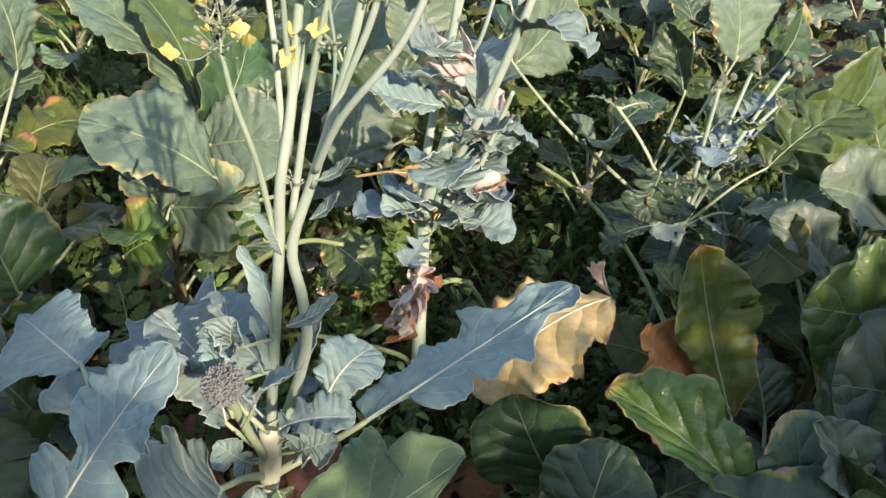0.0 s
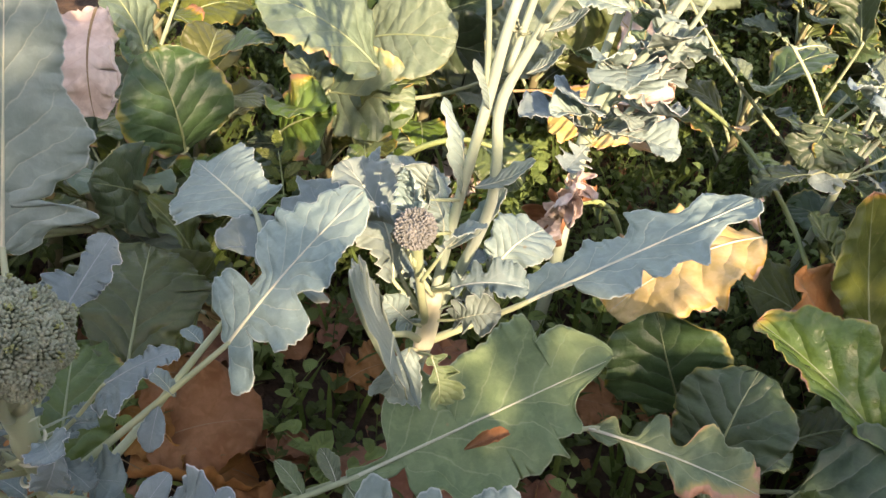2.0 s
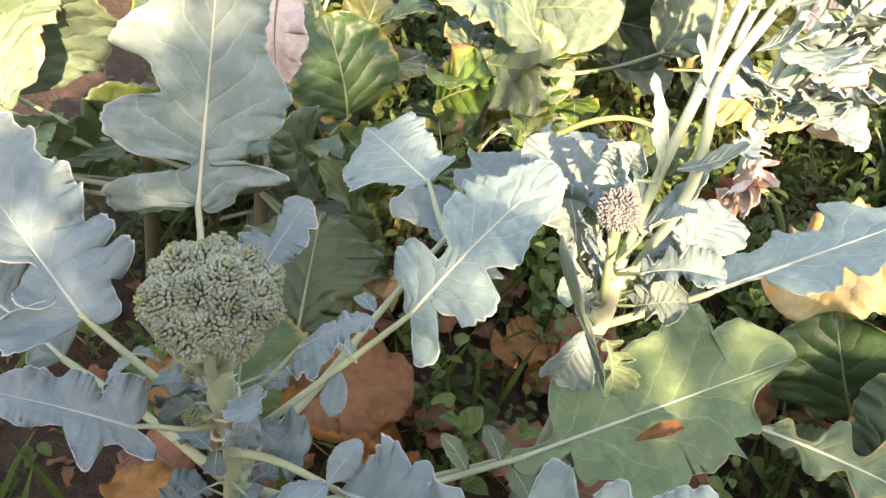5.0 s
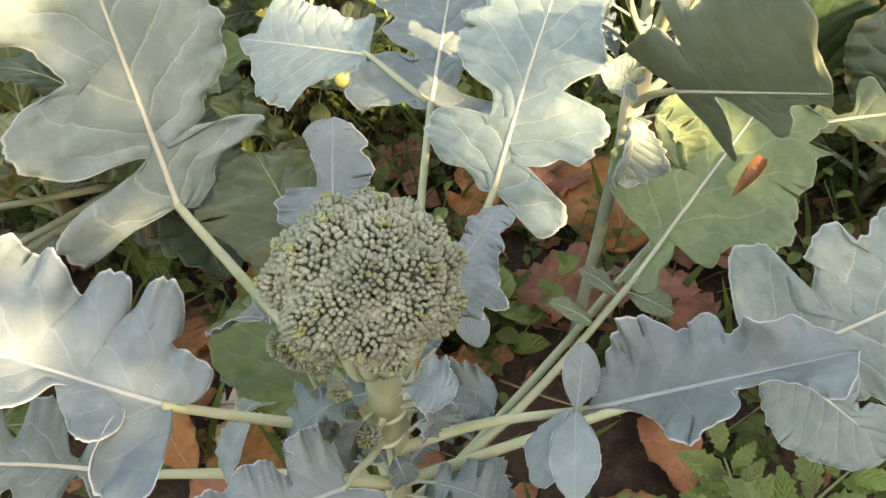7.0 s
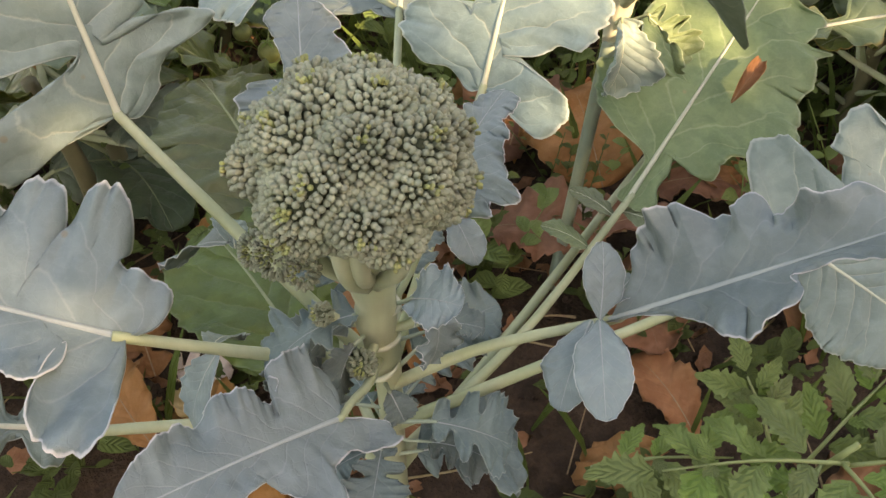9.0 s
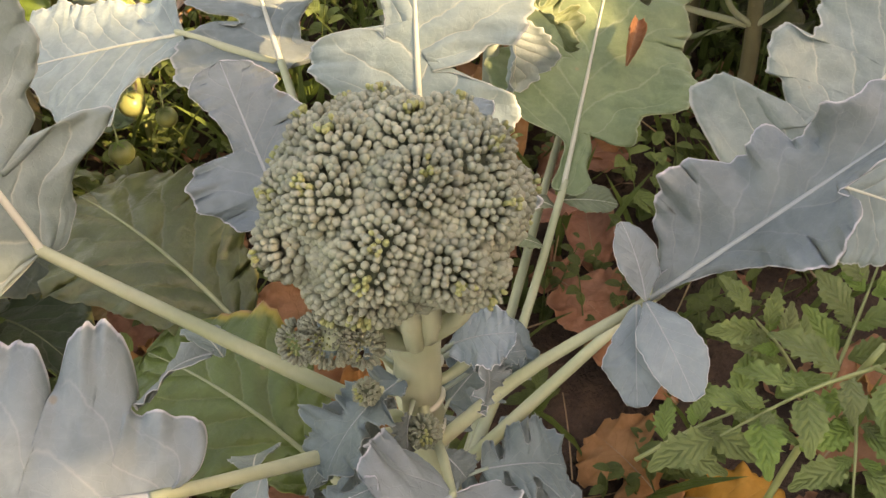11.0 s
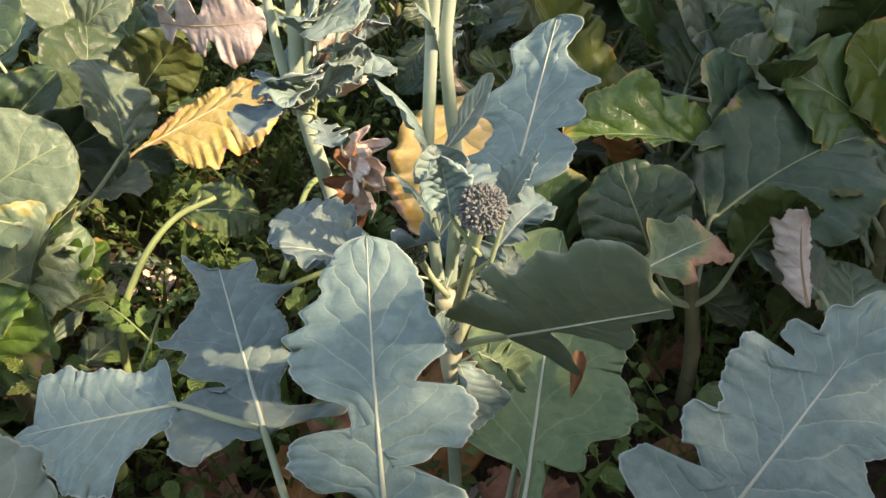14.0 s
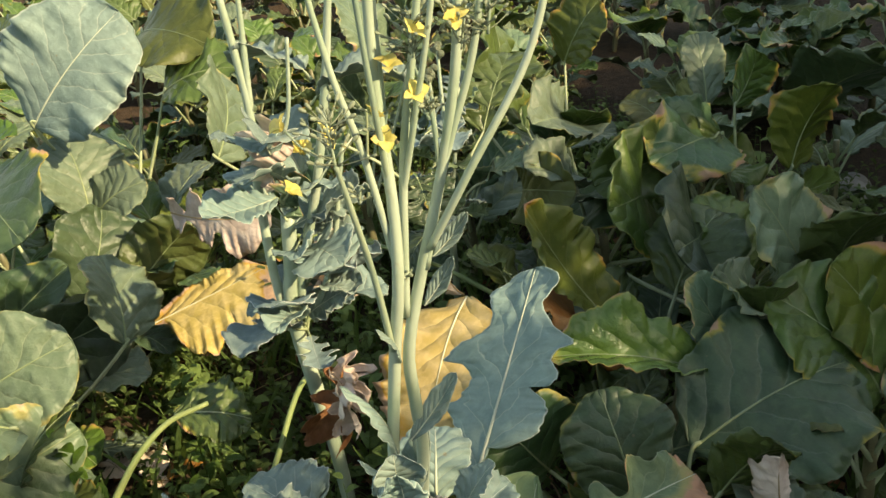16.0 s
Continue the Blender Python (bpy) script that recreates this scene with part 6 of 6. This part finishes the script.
for points, radii in (([(0.447, 2.114, 0.2), (0.553, 2.035, 0.18), (0.642, 1.916, 0.15), (0.720, 1.700, 0.11), (0.767, 1.515, 0.02), (0.775, 1.45, -0.30)], (0.006, 0.0065, 0.007)),
                      ([(-0.36, 1.58, -0.30), (-0.316, 1.595, 0.0), (-0.238, 1.609, 0.12), (-0.140, 1.623, 0.18), (-0.05, 1.60, 0.20)], (0.008, 0.0075, 0.005)),
                      ([(-0.24, 1.78, -0.28), (-0.10, 1.62, -0.10), (0.10, 1.50, -0.02), (0.15, 1.48, -0.05)], (0.006, 0.006)), ([(0.02, 1.55, -0.02), (0.25, 1.72, 0.05), (0.45, 1.75, -0.28)], (0.007, 0.007))):
    tagged(stem("bare_stalk", points, radii, WEED_STEM, None, 20, 8), "long bare yellowish leaf stalk lying over the weeds", "stalk")
loose_leaf("dark_leaf", "dark green leaf on a long pale stalk low in the weeds", (-0.10, 1.68, 0.15), (0.03, 1.60, 0.11), (0.5, 0.8, 0.3), CABBAGE, outline="broad", width=1.5, bend=0.12, fold=0.1, wave=0.05, seed=81, rib=PETIOLE)
loose_leaf("yellow_leaf", "small round yellow leaf on a bare stalk", (0.553, 2.03, 0.185), (0.575, 1.985, 0.21), (0.8, 0.4, 0), YELLOW, outline="round", width=1.0, ns=24, nv=5, seed=82, thick=0.001)
SHINY = thing("cabbage_plant", "cabbage plant with an upright olive leaf and a glossy folded leaf", "cabbage", "cabbages in the bed")
stem("stem", [(0.81, 1.10, -0.30), (0.80, 1.09, -0.1), (0.80, 1.08, 0.06)], [0.016, 0.015, 0.012], WOODY, SHINY, 10, 8)
leaf(SHINY, (0.755, 0.975, 0.170), (0.490, 1.175, 0.250), (-0.65, -0.65, -0.30), GLOSSY, [(0.80, 1.06, 0.02), (0.79, 1.02, 0.12)], 0.0045, outline="broad", width=0.92, bend=0.10, fold=0.72, wave=0.04, fine=0.006, sweep=0.1, seed=83)
leaf(SHINY, (0.803, 1.265, 0.120), (0.667, 1.418, 0.440), (-0.90, -0.25, -0.15), OLIVE, [(0.81, 1.12, 0.02)], 0.0045, outline="broad", width=0.82, bend=-0.05, fold=0.45, wave=0.032, fine=0.006, sweep=0.1, seed=84)

# ---- a pale stone on the bare soil ----
def stone(x, y, size, seed):
    me = dome_mesh("stone", (0, 0, 0), 1.0, 0.5, 22, 14, -1.0)
    for v in me.vertices:
        n = 1 + 0.16 * noise.noise(v.co * 1.6 + Vector((seed, 0, 0))) + 0.05 * noise.noise(v.co * 5.0)
        v.co = Vector((v.co.x * size * 1.5 * n, v.co.y * size * 0.75 * n, v.co.z * size * n))
    ob = tagged(part("stone", me, STONE), "pale grey weathered stone lying on the bare soil", "stone")
    ob.matrix_world = pose(x, y, height(x, y) + size * 0.30, 0, 0, 35)


stone(2.583, 1.589, 0.085, 3.0)

# ---- cabbages ----
CABBAGES = [
  ((0.51, 0.87), [
    ((0.577, 0.893, 0.140), (0.937, 0.798, 0.200), (0.196, 0.934, 0.299), CABBAGE_BLUE, "round", dict(bend=0.12, fold=0.12, width=0.95, seed=10)),
    ((0.439, 0.904, 0.100), (0.473, 1.030, 0.260), (-0.790, 0.552, -0.266), CABBAGE_BLUE, "round", dict(bend=0.14, fold=0.1, width=1.0, seed=11)),
    ((0.430, 1.120, 0.030), (0.305, 1.150, 0.230), (-0.85, 0.10, -0.50), CABBAGE_BLUE, "round", dict(bend=0.08, fold=0.12, width=1.05, seed=9)),
    ((0.527, 0.801, 0.120), (0.530, 0.700, 0.300), (0.553, -0.722, -0.416), CABBAGE, "broad", dict(bend=0.1, fold=0.2, seed=12)),
  ]),
  ((0.97, 1.06), [
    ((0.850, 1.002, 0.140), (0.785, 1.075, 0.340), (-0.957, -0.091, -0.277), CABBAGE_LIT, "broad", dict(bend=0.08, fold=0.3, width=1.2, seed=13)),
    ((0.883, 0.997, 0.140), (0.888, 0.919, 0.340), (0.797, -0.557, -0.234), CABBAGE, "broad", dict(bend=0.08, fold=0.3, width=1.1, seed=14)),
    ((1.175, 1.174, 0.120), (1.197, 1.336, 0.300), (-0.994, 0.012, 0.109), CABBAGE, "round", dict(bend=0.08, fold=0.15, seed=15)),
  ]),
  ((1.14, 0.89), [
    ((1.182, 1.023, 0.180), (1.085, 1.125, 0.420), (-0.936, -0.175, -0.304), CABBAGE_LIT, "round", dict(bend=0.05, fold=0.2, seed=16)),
    ((1.216, 0.987, 0.180), (1.179, 0.893, 0.400), (0.893, -0.449, -0.040), CABBAGE, "round", dict(bend=0.1, fold=0.2, seed=17)),
    ((1.138, 0.807, 0.120), (1.024, 0.903, 0.340), (-0.902, -0.110, -0.418), OLIVE, "round", dict(bend=0.08, fold=0.2, seed=18)),
    ((1.037, 0.761, 0.080), (0.906, 0.963, 0.300), (-0.915, -0.258, -0.311), CABBAGE, "round", dict(bend=0.12, fold=0.15, seed=19)),
  ]),
  ((1.71, 1.54), [
    ((1.472, 1.474, 0.340), (1.060, 1.570, 0.300), (-0.076, -0.644, -0.762), CABBAGE, "broad", dict(bend=0.1, fold=0.4, width=0.8, seed=20)),
    ((1.562, 1.524, 0.300), (1.159, 1.468, 0.360), (0.012, -0.773, -0.635), CABBAGE_BLUE, "broad", dict(bend=0.1, fold=0.3, seed=21)),
    ((1.595, 1.323, 0.240), (1.655, 1.261, 0.480), (0.918, -0.260, -0.299), OLIVE, "round", dict(bend=0.1, fold=0.2, width=0.9, seed=22)),
    ((1.726, 1.699, 0.300), (1.793, 1.806, 0.500), (-0.832, 0.555, -0.017), CABBAGE_LIT, "broad", dict(bend=0.1, fold=0.3, seed=23)),
    ((1.778, 1.633, 0.300), (1.744, 1.554, 0.500), (0.044, -0.932, -0.361), CABBAGE, "broad", dict(bend=0.1, fold=0.3, seed=24)),
    ((2.101, 1.583, 0.200), (2.039, 1.311, 0.420), (0.829, -0.453, -0.327), CABBAGE_BLUE, "round", dict(bend=0.1, fold=0.3, seed=25)),
  ]),
  ((1.35, 1.92), [
    ((1.574, 2.159, 0.400), (1.653, 2.081, 0.600), (0.088, 0.939, 0.332), OLIVE, "round", dict(bend=0.1, fold=0.2, seed=26)),
    ((1.065, 1.834, 0.200), (1.006, 1.580, 0.300), (0.409, 0.250, 0.877), OLIVE, "broad", dict(bend=0.2, fold=0.2, width=1.2, seed=27)),
    ((1.351, 1.948, 0.220), (1.359, 1.817, 0.360), (0.883, -0.314, -0.348), CABBAGE, "round", dict(bend=0.1, fold=0.2, seed=28)),
    ((1.397, 1.759, 0.200), (1.165, 1.504, 0.200), (0.492, -0.447, 0.747), CABBAGE_BLUE, "round", dict(bend=0.1, fold=0.2, seed=29)),
  ]),
  ((0.29, 2.96), [
    ((0.019, 2.710, 0.500), (0.293, 2.591, 0.780), (-0.357, 0.682, 0.638), GLAUCOUS, "round", dict(bend=0.1, fold=0.12, width=0.95, seed=30)),
    ((0.489, 2.954, 0.420), (0.676, 2.736, 0.500), (0.577, 0.667, 0.471), CABBAGE, "round", dict(bend=0.12, fold=0.2, seed=31)),
    ((0.559, 3.235, 0.560), (0.644, 2.867, 0.560), (0.804, 0.184, 0.565), OLIVE, "round", dict(bend=0.12, fold=0.2, seed=32)),
    ((0.073, 2.941, 0.400), (0.265, 3.146, 0.470), (-0.748, 0.611, 0.260), CABBAGE_BLUE, "broad", dict(bend=0.12, fold=0.2, seed=33)),
  ]),
  ((-0.10, 2.44), [
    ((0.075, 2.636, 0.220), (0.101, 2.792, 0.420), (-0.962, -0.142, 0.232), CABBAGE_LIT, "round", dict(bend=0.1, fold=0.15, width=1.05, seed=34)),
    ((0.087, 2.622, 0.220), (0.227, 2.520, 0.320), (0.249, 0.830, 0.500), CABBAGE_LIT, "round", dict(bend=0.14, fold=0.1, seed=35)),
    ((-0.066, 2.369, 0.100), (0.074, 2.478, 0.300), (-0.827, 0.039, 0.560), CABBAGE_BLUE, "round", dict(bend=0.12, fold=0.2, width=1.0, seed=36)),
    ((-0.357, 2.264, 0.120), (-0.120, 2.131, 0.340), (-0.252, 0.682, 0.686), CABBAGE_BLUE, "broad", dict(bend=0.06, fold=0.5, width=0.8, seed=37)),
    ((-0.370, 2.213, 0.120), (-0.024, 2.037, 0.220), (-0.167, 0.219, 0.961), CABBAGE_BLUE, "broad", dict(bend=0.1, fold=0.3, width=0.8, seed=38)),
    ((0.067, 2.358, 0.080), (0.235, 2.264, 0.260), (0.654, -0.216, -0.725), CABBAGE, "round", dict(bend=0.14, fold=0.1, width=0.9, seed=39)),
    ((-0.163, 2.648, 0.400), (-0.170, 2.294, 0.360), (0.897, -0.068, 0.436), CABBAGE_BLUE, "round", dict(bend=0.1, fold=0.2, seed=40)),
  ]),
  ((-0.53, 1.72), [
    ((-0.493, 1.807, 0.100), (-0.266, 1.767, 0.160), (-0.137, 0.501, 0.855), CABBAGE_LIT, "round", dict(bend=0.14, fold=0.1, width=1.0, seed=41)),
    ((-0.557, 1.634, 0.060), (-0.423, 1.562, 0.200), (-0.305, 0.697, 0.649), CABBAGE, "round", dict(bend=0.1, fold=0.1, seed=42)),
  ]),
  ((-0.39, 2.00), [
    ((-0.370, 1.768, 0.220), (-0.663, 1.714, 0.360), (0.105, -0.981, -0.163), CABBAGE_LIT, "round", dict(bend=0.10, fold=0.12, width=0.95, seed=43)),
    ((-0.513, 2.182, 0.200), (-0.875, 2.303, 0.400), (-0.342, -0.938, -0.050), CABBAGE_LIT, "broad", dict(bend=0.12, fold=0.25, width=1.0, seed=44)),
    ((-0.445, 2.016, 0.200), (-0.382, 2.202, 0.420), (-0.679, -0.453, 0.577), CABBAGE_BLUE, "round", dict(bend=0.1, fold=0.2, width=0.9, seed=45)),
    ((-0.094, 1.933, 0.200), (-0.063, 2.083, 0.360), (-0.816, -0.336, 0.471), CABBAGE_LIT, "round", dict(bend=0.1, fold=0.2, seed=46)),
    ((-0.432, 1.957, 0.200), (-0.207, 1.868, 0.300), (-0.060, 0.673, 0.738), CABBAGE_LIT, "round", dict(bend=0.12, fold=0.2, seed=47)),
    ((-0.487, 2.137, 0.200), (-0.738, 2.361, 0.450), (-0.489, -0.834, 0.256), CABBAGE, "broad", dict(bend=0.1, fold=0.3, seed=48)),
  ]),
  ((-0.82, 1.21), [
    ((-0.691, 1.384, 0.120), (-0.766, 1.385, 0.340), (-0.645, -0.733, -0.216), CABBAGE_BLUE, "round", dict(bend=0.14, fold=0.1, width=1.02, seed=49)),
    ((-0.800, 1.434, 0.300), (-0.883, 1.410, 0.450), (0.097, -0.990, -0.105), CABBAGE_LIT, "round", dict(bend=0.1, fold=0.1, width=0.9, seed=50)),
    ((-0.733, 1.214, 0.100), (-0.671, 0.952, 0.340), (0.291, -0.607, -0.739), CABBAGE_BLUE, "oval", dict(bend=0.1, fold=0.3, seed=51)),
    ((-0.504, 1.009, 0.060), (-0.574, 0.899, 0.200), (0.078, -0.801, -0.594), CABBAGE, "round", dict(bend=0.1, fold=0.2, seed=52)),
    ((-0.533, 1.080, 0.060), (-0.626, 1.055, 0.250), (0.080, -0.993, -0.092), CABBAGE, "oval", dict(bend=0.1, fold=0.4, seed=53)),
    ((-0.966, 2.113, 0.260), (-1.062, 2.183, 0.500), (-0.087, -0.966, 0.245), CABBAGE_LIT, "round", dict(bend=0.1, fold=0.1, seed=54)),
    ((-1.121, 0.910, 0.300), (-1.010, 0.971, 0.500), (0.621, 0.584, -0.523), CABBAGE_LIT, "round", dict(bend=0.1, fold=0.15, seed=55)),
    ((-1.020, 0.810, 0.250), (-0.980, 0.822, 0.360), (0.644, 0.702, -0.302), GREEN, "round", dict(bend=0.1, fold=0.15, seed=56)),
    ((-1.036, 0.944, 0.100), (-0.947, 1.099, 0.250), (0.091, 0.665, -0.741), CABBAGE, "round", dict(bend=0.1, fold=0.15, seed=57)),
  ]),
  ((0.86, 2.39), [
    ((0.347, 2.263, 0.420), (0.501, 2.514, 0.580), (-0.543, -0.187, 0.819), CABBAGE_LIT, "round", dict(bend=0.1, fold=0.15, width=0.8, seed=58)),
    ((0.868, 2.320, 0.380), (0.778, 2.404, 0.560), (-0.685, 0.466, -0.560), CABBAGE_BLUE, "broad", dict(bend=-0.1, fold=0.5, seed=59)),
    ((1.044, 2.474, 0.450), (0.997, 2.664, 0.680), (-0.893, -0.418, 0.166), CABBAGE_LIT, "round", dict(bend=0.1, fold=0.15, seed=60)),
    ((1.174, 2.504, 0.420), (1.289, 2.719, 0.600), (-0.550, -0.343, 0.761), CABBAGE_BLUE, "round", dict(bend=0.1, fold=0.15, seed=61)),
  ]),
  ((1.17, 1.62), [
    ((1.087, 2.041, 0.360), (1.416, 2.353, 0.560), (-0.462, -0.079, 0.883), CABBAGE, "round", dict(bend=0.1, fold=0.12, width=0.8, seed=62)),
    ((1.163, 1.729, 0.220), (0.933, 1.696, 0.360), (-0.219, -0.806, -0.550), CABBAGE_LIT, "broad", dict(bend=0.1, fold=0.5, seed=63)),
    ((1.408, 2.005, 0.250), (1.093, 1.828, 0.400), (0.096, -0.736, -0.670), CABBAGE_LIT, "broad", dict(bend=0.1, fold=0.5, seed=64)),
    ((1.214, 1.537, 0.240), (0.918, 1.398, 0.340), (-0.094, -0.441, -0.892), CABBAGE, "round", dict(bend=0.1, fold=0.2, seed=65)),
    ((1.225, 1.371, 0.150), (0.922, 1.204, 0.300), (-0.011, -0.658, -0.753), CABBAGE_BLUE, "round", dict(bend=0.1, fold=0.15, seed=66)),
    ((0.935, 1.016, 0.200), (0.795, 1.026, 0.360), (-0.572, -0.681, -0.458), CABBAGE_LIT, "broad", dict(bend=0.1, fold=0.5, seed=67)),
  ]),
]
for n, (spot, leaves) in enumerate(CABBAGES):
    plant = thing("cabbage_plant", "leafy cabbage plant with broad veined leaves, some with dry edges", "cabbage", "cabbages in the bed")
    foot = Vector((spot[0], spot[1], height(*spot)))
    stem("stem", [foot + Vector((0, 0, -0.03)), foot + Vector((0.02, 0, 0.15)), foot + Vector((0, 0.01, 0.36))], [0.016, 0.016, 0.012], WOODY, plant, 10, 8)
    for base, tip, side, material, outline, shape in leaves:
        leaf(plant, base, tip, side, material, [foot + Vector((0.01, 0.005, 0.26)), (foot + Vector((0, 0, 0.26))).lerp(Vector(base), 0.6) + Vector((0, 0, -0.02))], 0.0045, outline=outline, waves=2.2, wave=0.058, fine=0.006, sweep=0.1, **shape)

EDGE = thing("cabbage_plant", "cabbage plant with one pale blue-green sunlit leaf", "cabbage", "cabbages in the bed")
EDGE_FOOT = Vector((-1.02, 1.12, height(-1.02, 1.12)))
stem("stem", [EDGE_FOOT + Vector((0, 0, -0.03)), EDGE_FOOT + Vector((0.01, 0, 0.2)), EDGE_FOOT + Vector((0, 0.01, 0.40))], [0.016, 0.016, 0.012], WOODY, EDGE, 10, 8)
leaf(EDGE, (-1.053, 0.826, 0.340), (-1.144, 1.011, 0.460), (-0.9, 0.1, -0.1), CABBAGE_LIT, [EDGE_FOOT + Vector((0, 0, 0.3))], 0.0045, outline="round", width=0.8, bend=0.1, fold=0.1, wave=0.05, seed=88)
leaf(EDGE, (-0.989, 0.755, 0.300), (-1.001, 0.850, 0.330), (-0.9, 0.1, -0.1), GREEN, [EDGE_FOOT + Vector((0, 0, 0.26))], 0.0035, outline="round", width=0.9, bend=0.1, fold=0.15, wave=0.05, seed=89)


def wild_cabbage(x, y, seed, count=9, size=(0.13, 0.24), low=0.05):
    """A cabbage plant whose leaves spread in turn round its stem."""
    rng = random.Random(seed)
    plant = thing("cabbage_plant", "spreading cabbage plant with dark green broad leaves", "cabbage", "cabbages in the bed")
    foot = Vector((x, y, height(x, y)))
    stem("stem", [foot + Vector((0, 0, -0.03)), foot + Vector((0.015, 0, 0.15)), foot + Vector((0, 0.01, 0.36))], [0.016, 0.016, 0.010], WOODY, plant, 10, 8)
    for k in range(count):
        a = k * 2.39996 + rng.uniform(-0.35, 0.35)
        h = k / count
        rise = 0.0 + 1.15 * h + rng.uniform(-0.1, 0.25)
        d = Vector((math.cos(a), math.sin(a), rise)).normalized()
        p = foot + Vector((0, 0, low + 0.06 + 0.26 * h)) + d * rng.uniform(0.05, 0.11)
        s = rng.uniform(*size)
        tip = p + Vector((d.x, d.y, d.z - 0.25)).normalized() * s
        leaf(plant, p, tip, (-math.sin(a), math.cos(a), rng.uniform(-0.35, 0.35)), rng.choice((CABBAGE, CABBAGE, CABBAGE_BLUE, CABBAGE_LIT, OLIVE)), [foot + Vector((0.005, 0, 0.05 + 0.26 * h))], 0.0042,
             outline=rng.choice(("round", "round", "broad")), width=rng.uniform(0.85, 1.1), bend=rng.uniform(0.05, 0.18), fold=rng.uniform(0.05, 0.4), waves=2.2, wave=rng.uniform(0.05, 0.09), fine=0.006, sweep=0.1, seed=seed * 50 + k, ns=36, nv=6)
    return plant


rng = random.Random(8)
for k, (x, y) in enumerate(((0.62, 1.02), (0.95, 1.28), (1.22, 1.05), (1.50, 1.40), (1.30, 1.75), (1.75, 1.75), (0.85, 1.62), (1.10, 2.15), (1.55, 2.25), (2.05, 2.1), (0.75, 2.55), (1.25, 2.75), (1.85, 2.75), (0.30, 2.75), (0.55, 3.35), (1.05, 3.4), (1.6, 3.4), (2.3, 3.0),
                            (-0.15, 2.95), (-0.55, 2.6), (-0.45, 1.75), (-0.80, 1.75), (-0.95, 1.25), (-0.75, 1.30), (-1.10, 2.2), (-0.25, 2.15), (-0.02, 2.45), (-0.70, 3.2), (0.0, 3.7), (0.95, 0.75), (1.35, 0.70), (1.75, 1.15), (0.60, 0.62), (0.35, 4.2), (1.1, 4.2), (2.0, 3.9), (-0.6, 4.1), (2.6, 2.4), (2.7, 3.5), (2.2, 1.5), (-1.2, 3.1), (-1.15, 0.85))):
    wild_cabbage(x + rng.uniform(-0.05, 0.05), y + rng.uniform(-0.05, 0.05), k + 3, rng.randint(8, 11), (0.13, 0.25) if y > 1.2 else (0.10, 0.19), 0.04)
for k in range(56):
    x, y = rng.uniform(2.6, 6.8), rng.uniform(1.2, 6.5)
    if math.hypot(x - 4.3, y - 2.3) > 0.7:
        wild_cabbage(x, y, k + 503, 6, (0.18, 0.30), 0.05)
for k in range(60):
    wild_cabbage(-1.0 + 6.5 * rng.random(), 4.5 + 5.5 * rng.random(), k + 403, 6, (0.18, 0.30), 0.05)
for k in range(110):
    x, y = (rng.uniform(-1.8, 1.6), rng.uniform(3.3, 7.5)) if k % 2 else (rng.uniform(-1.6, 4.4), rng.uniform(3.3, 7.5))
    wild_cabbage(x, y, k + 103, 7, (0.16, 0.28), 0.05)
for k in range(14):
    x, y = rng.uniform(2.4, 4.2), rng.uniform(0.9, 4.0)
    if math.hypot(x - 2.58, y - 1.59) < 0.55:
        continue
    wild_cabbage(x, y, k + 303, 8, (0.14, 0.26), 0.05)
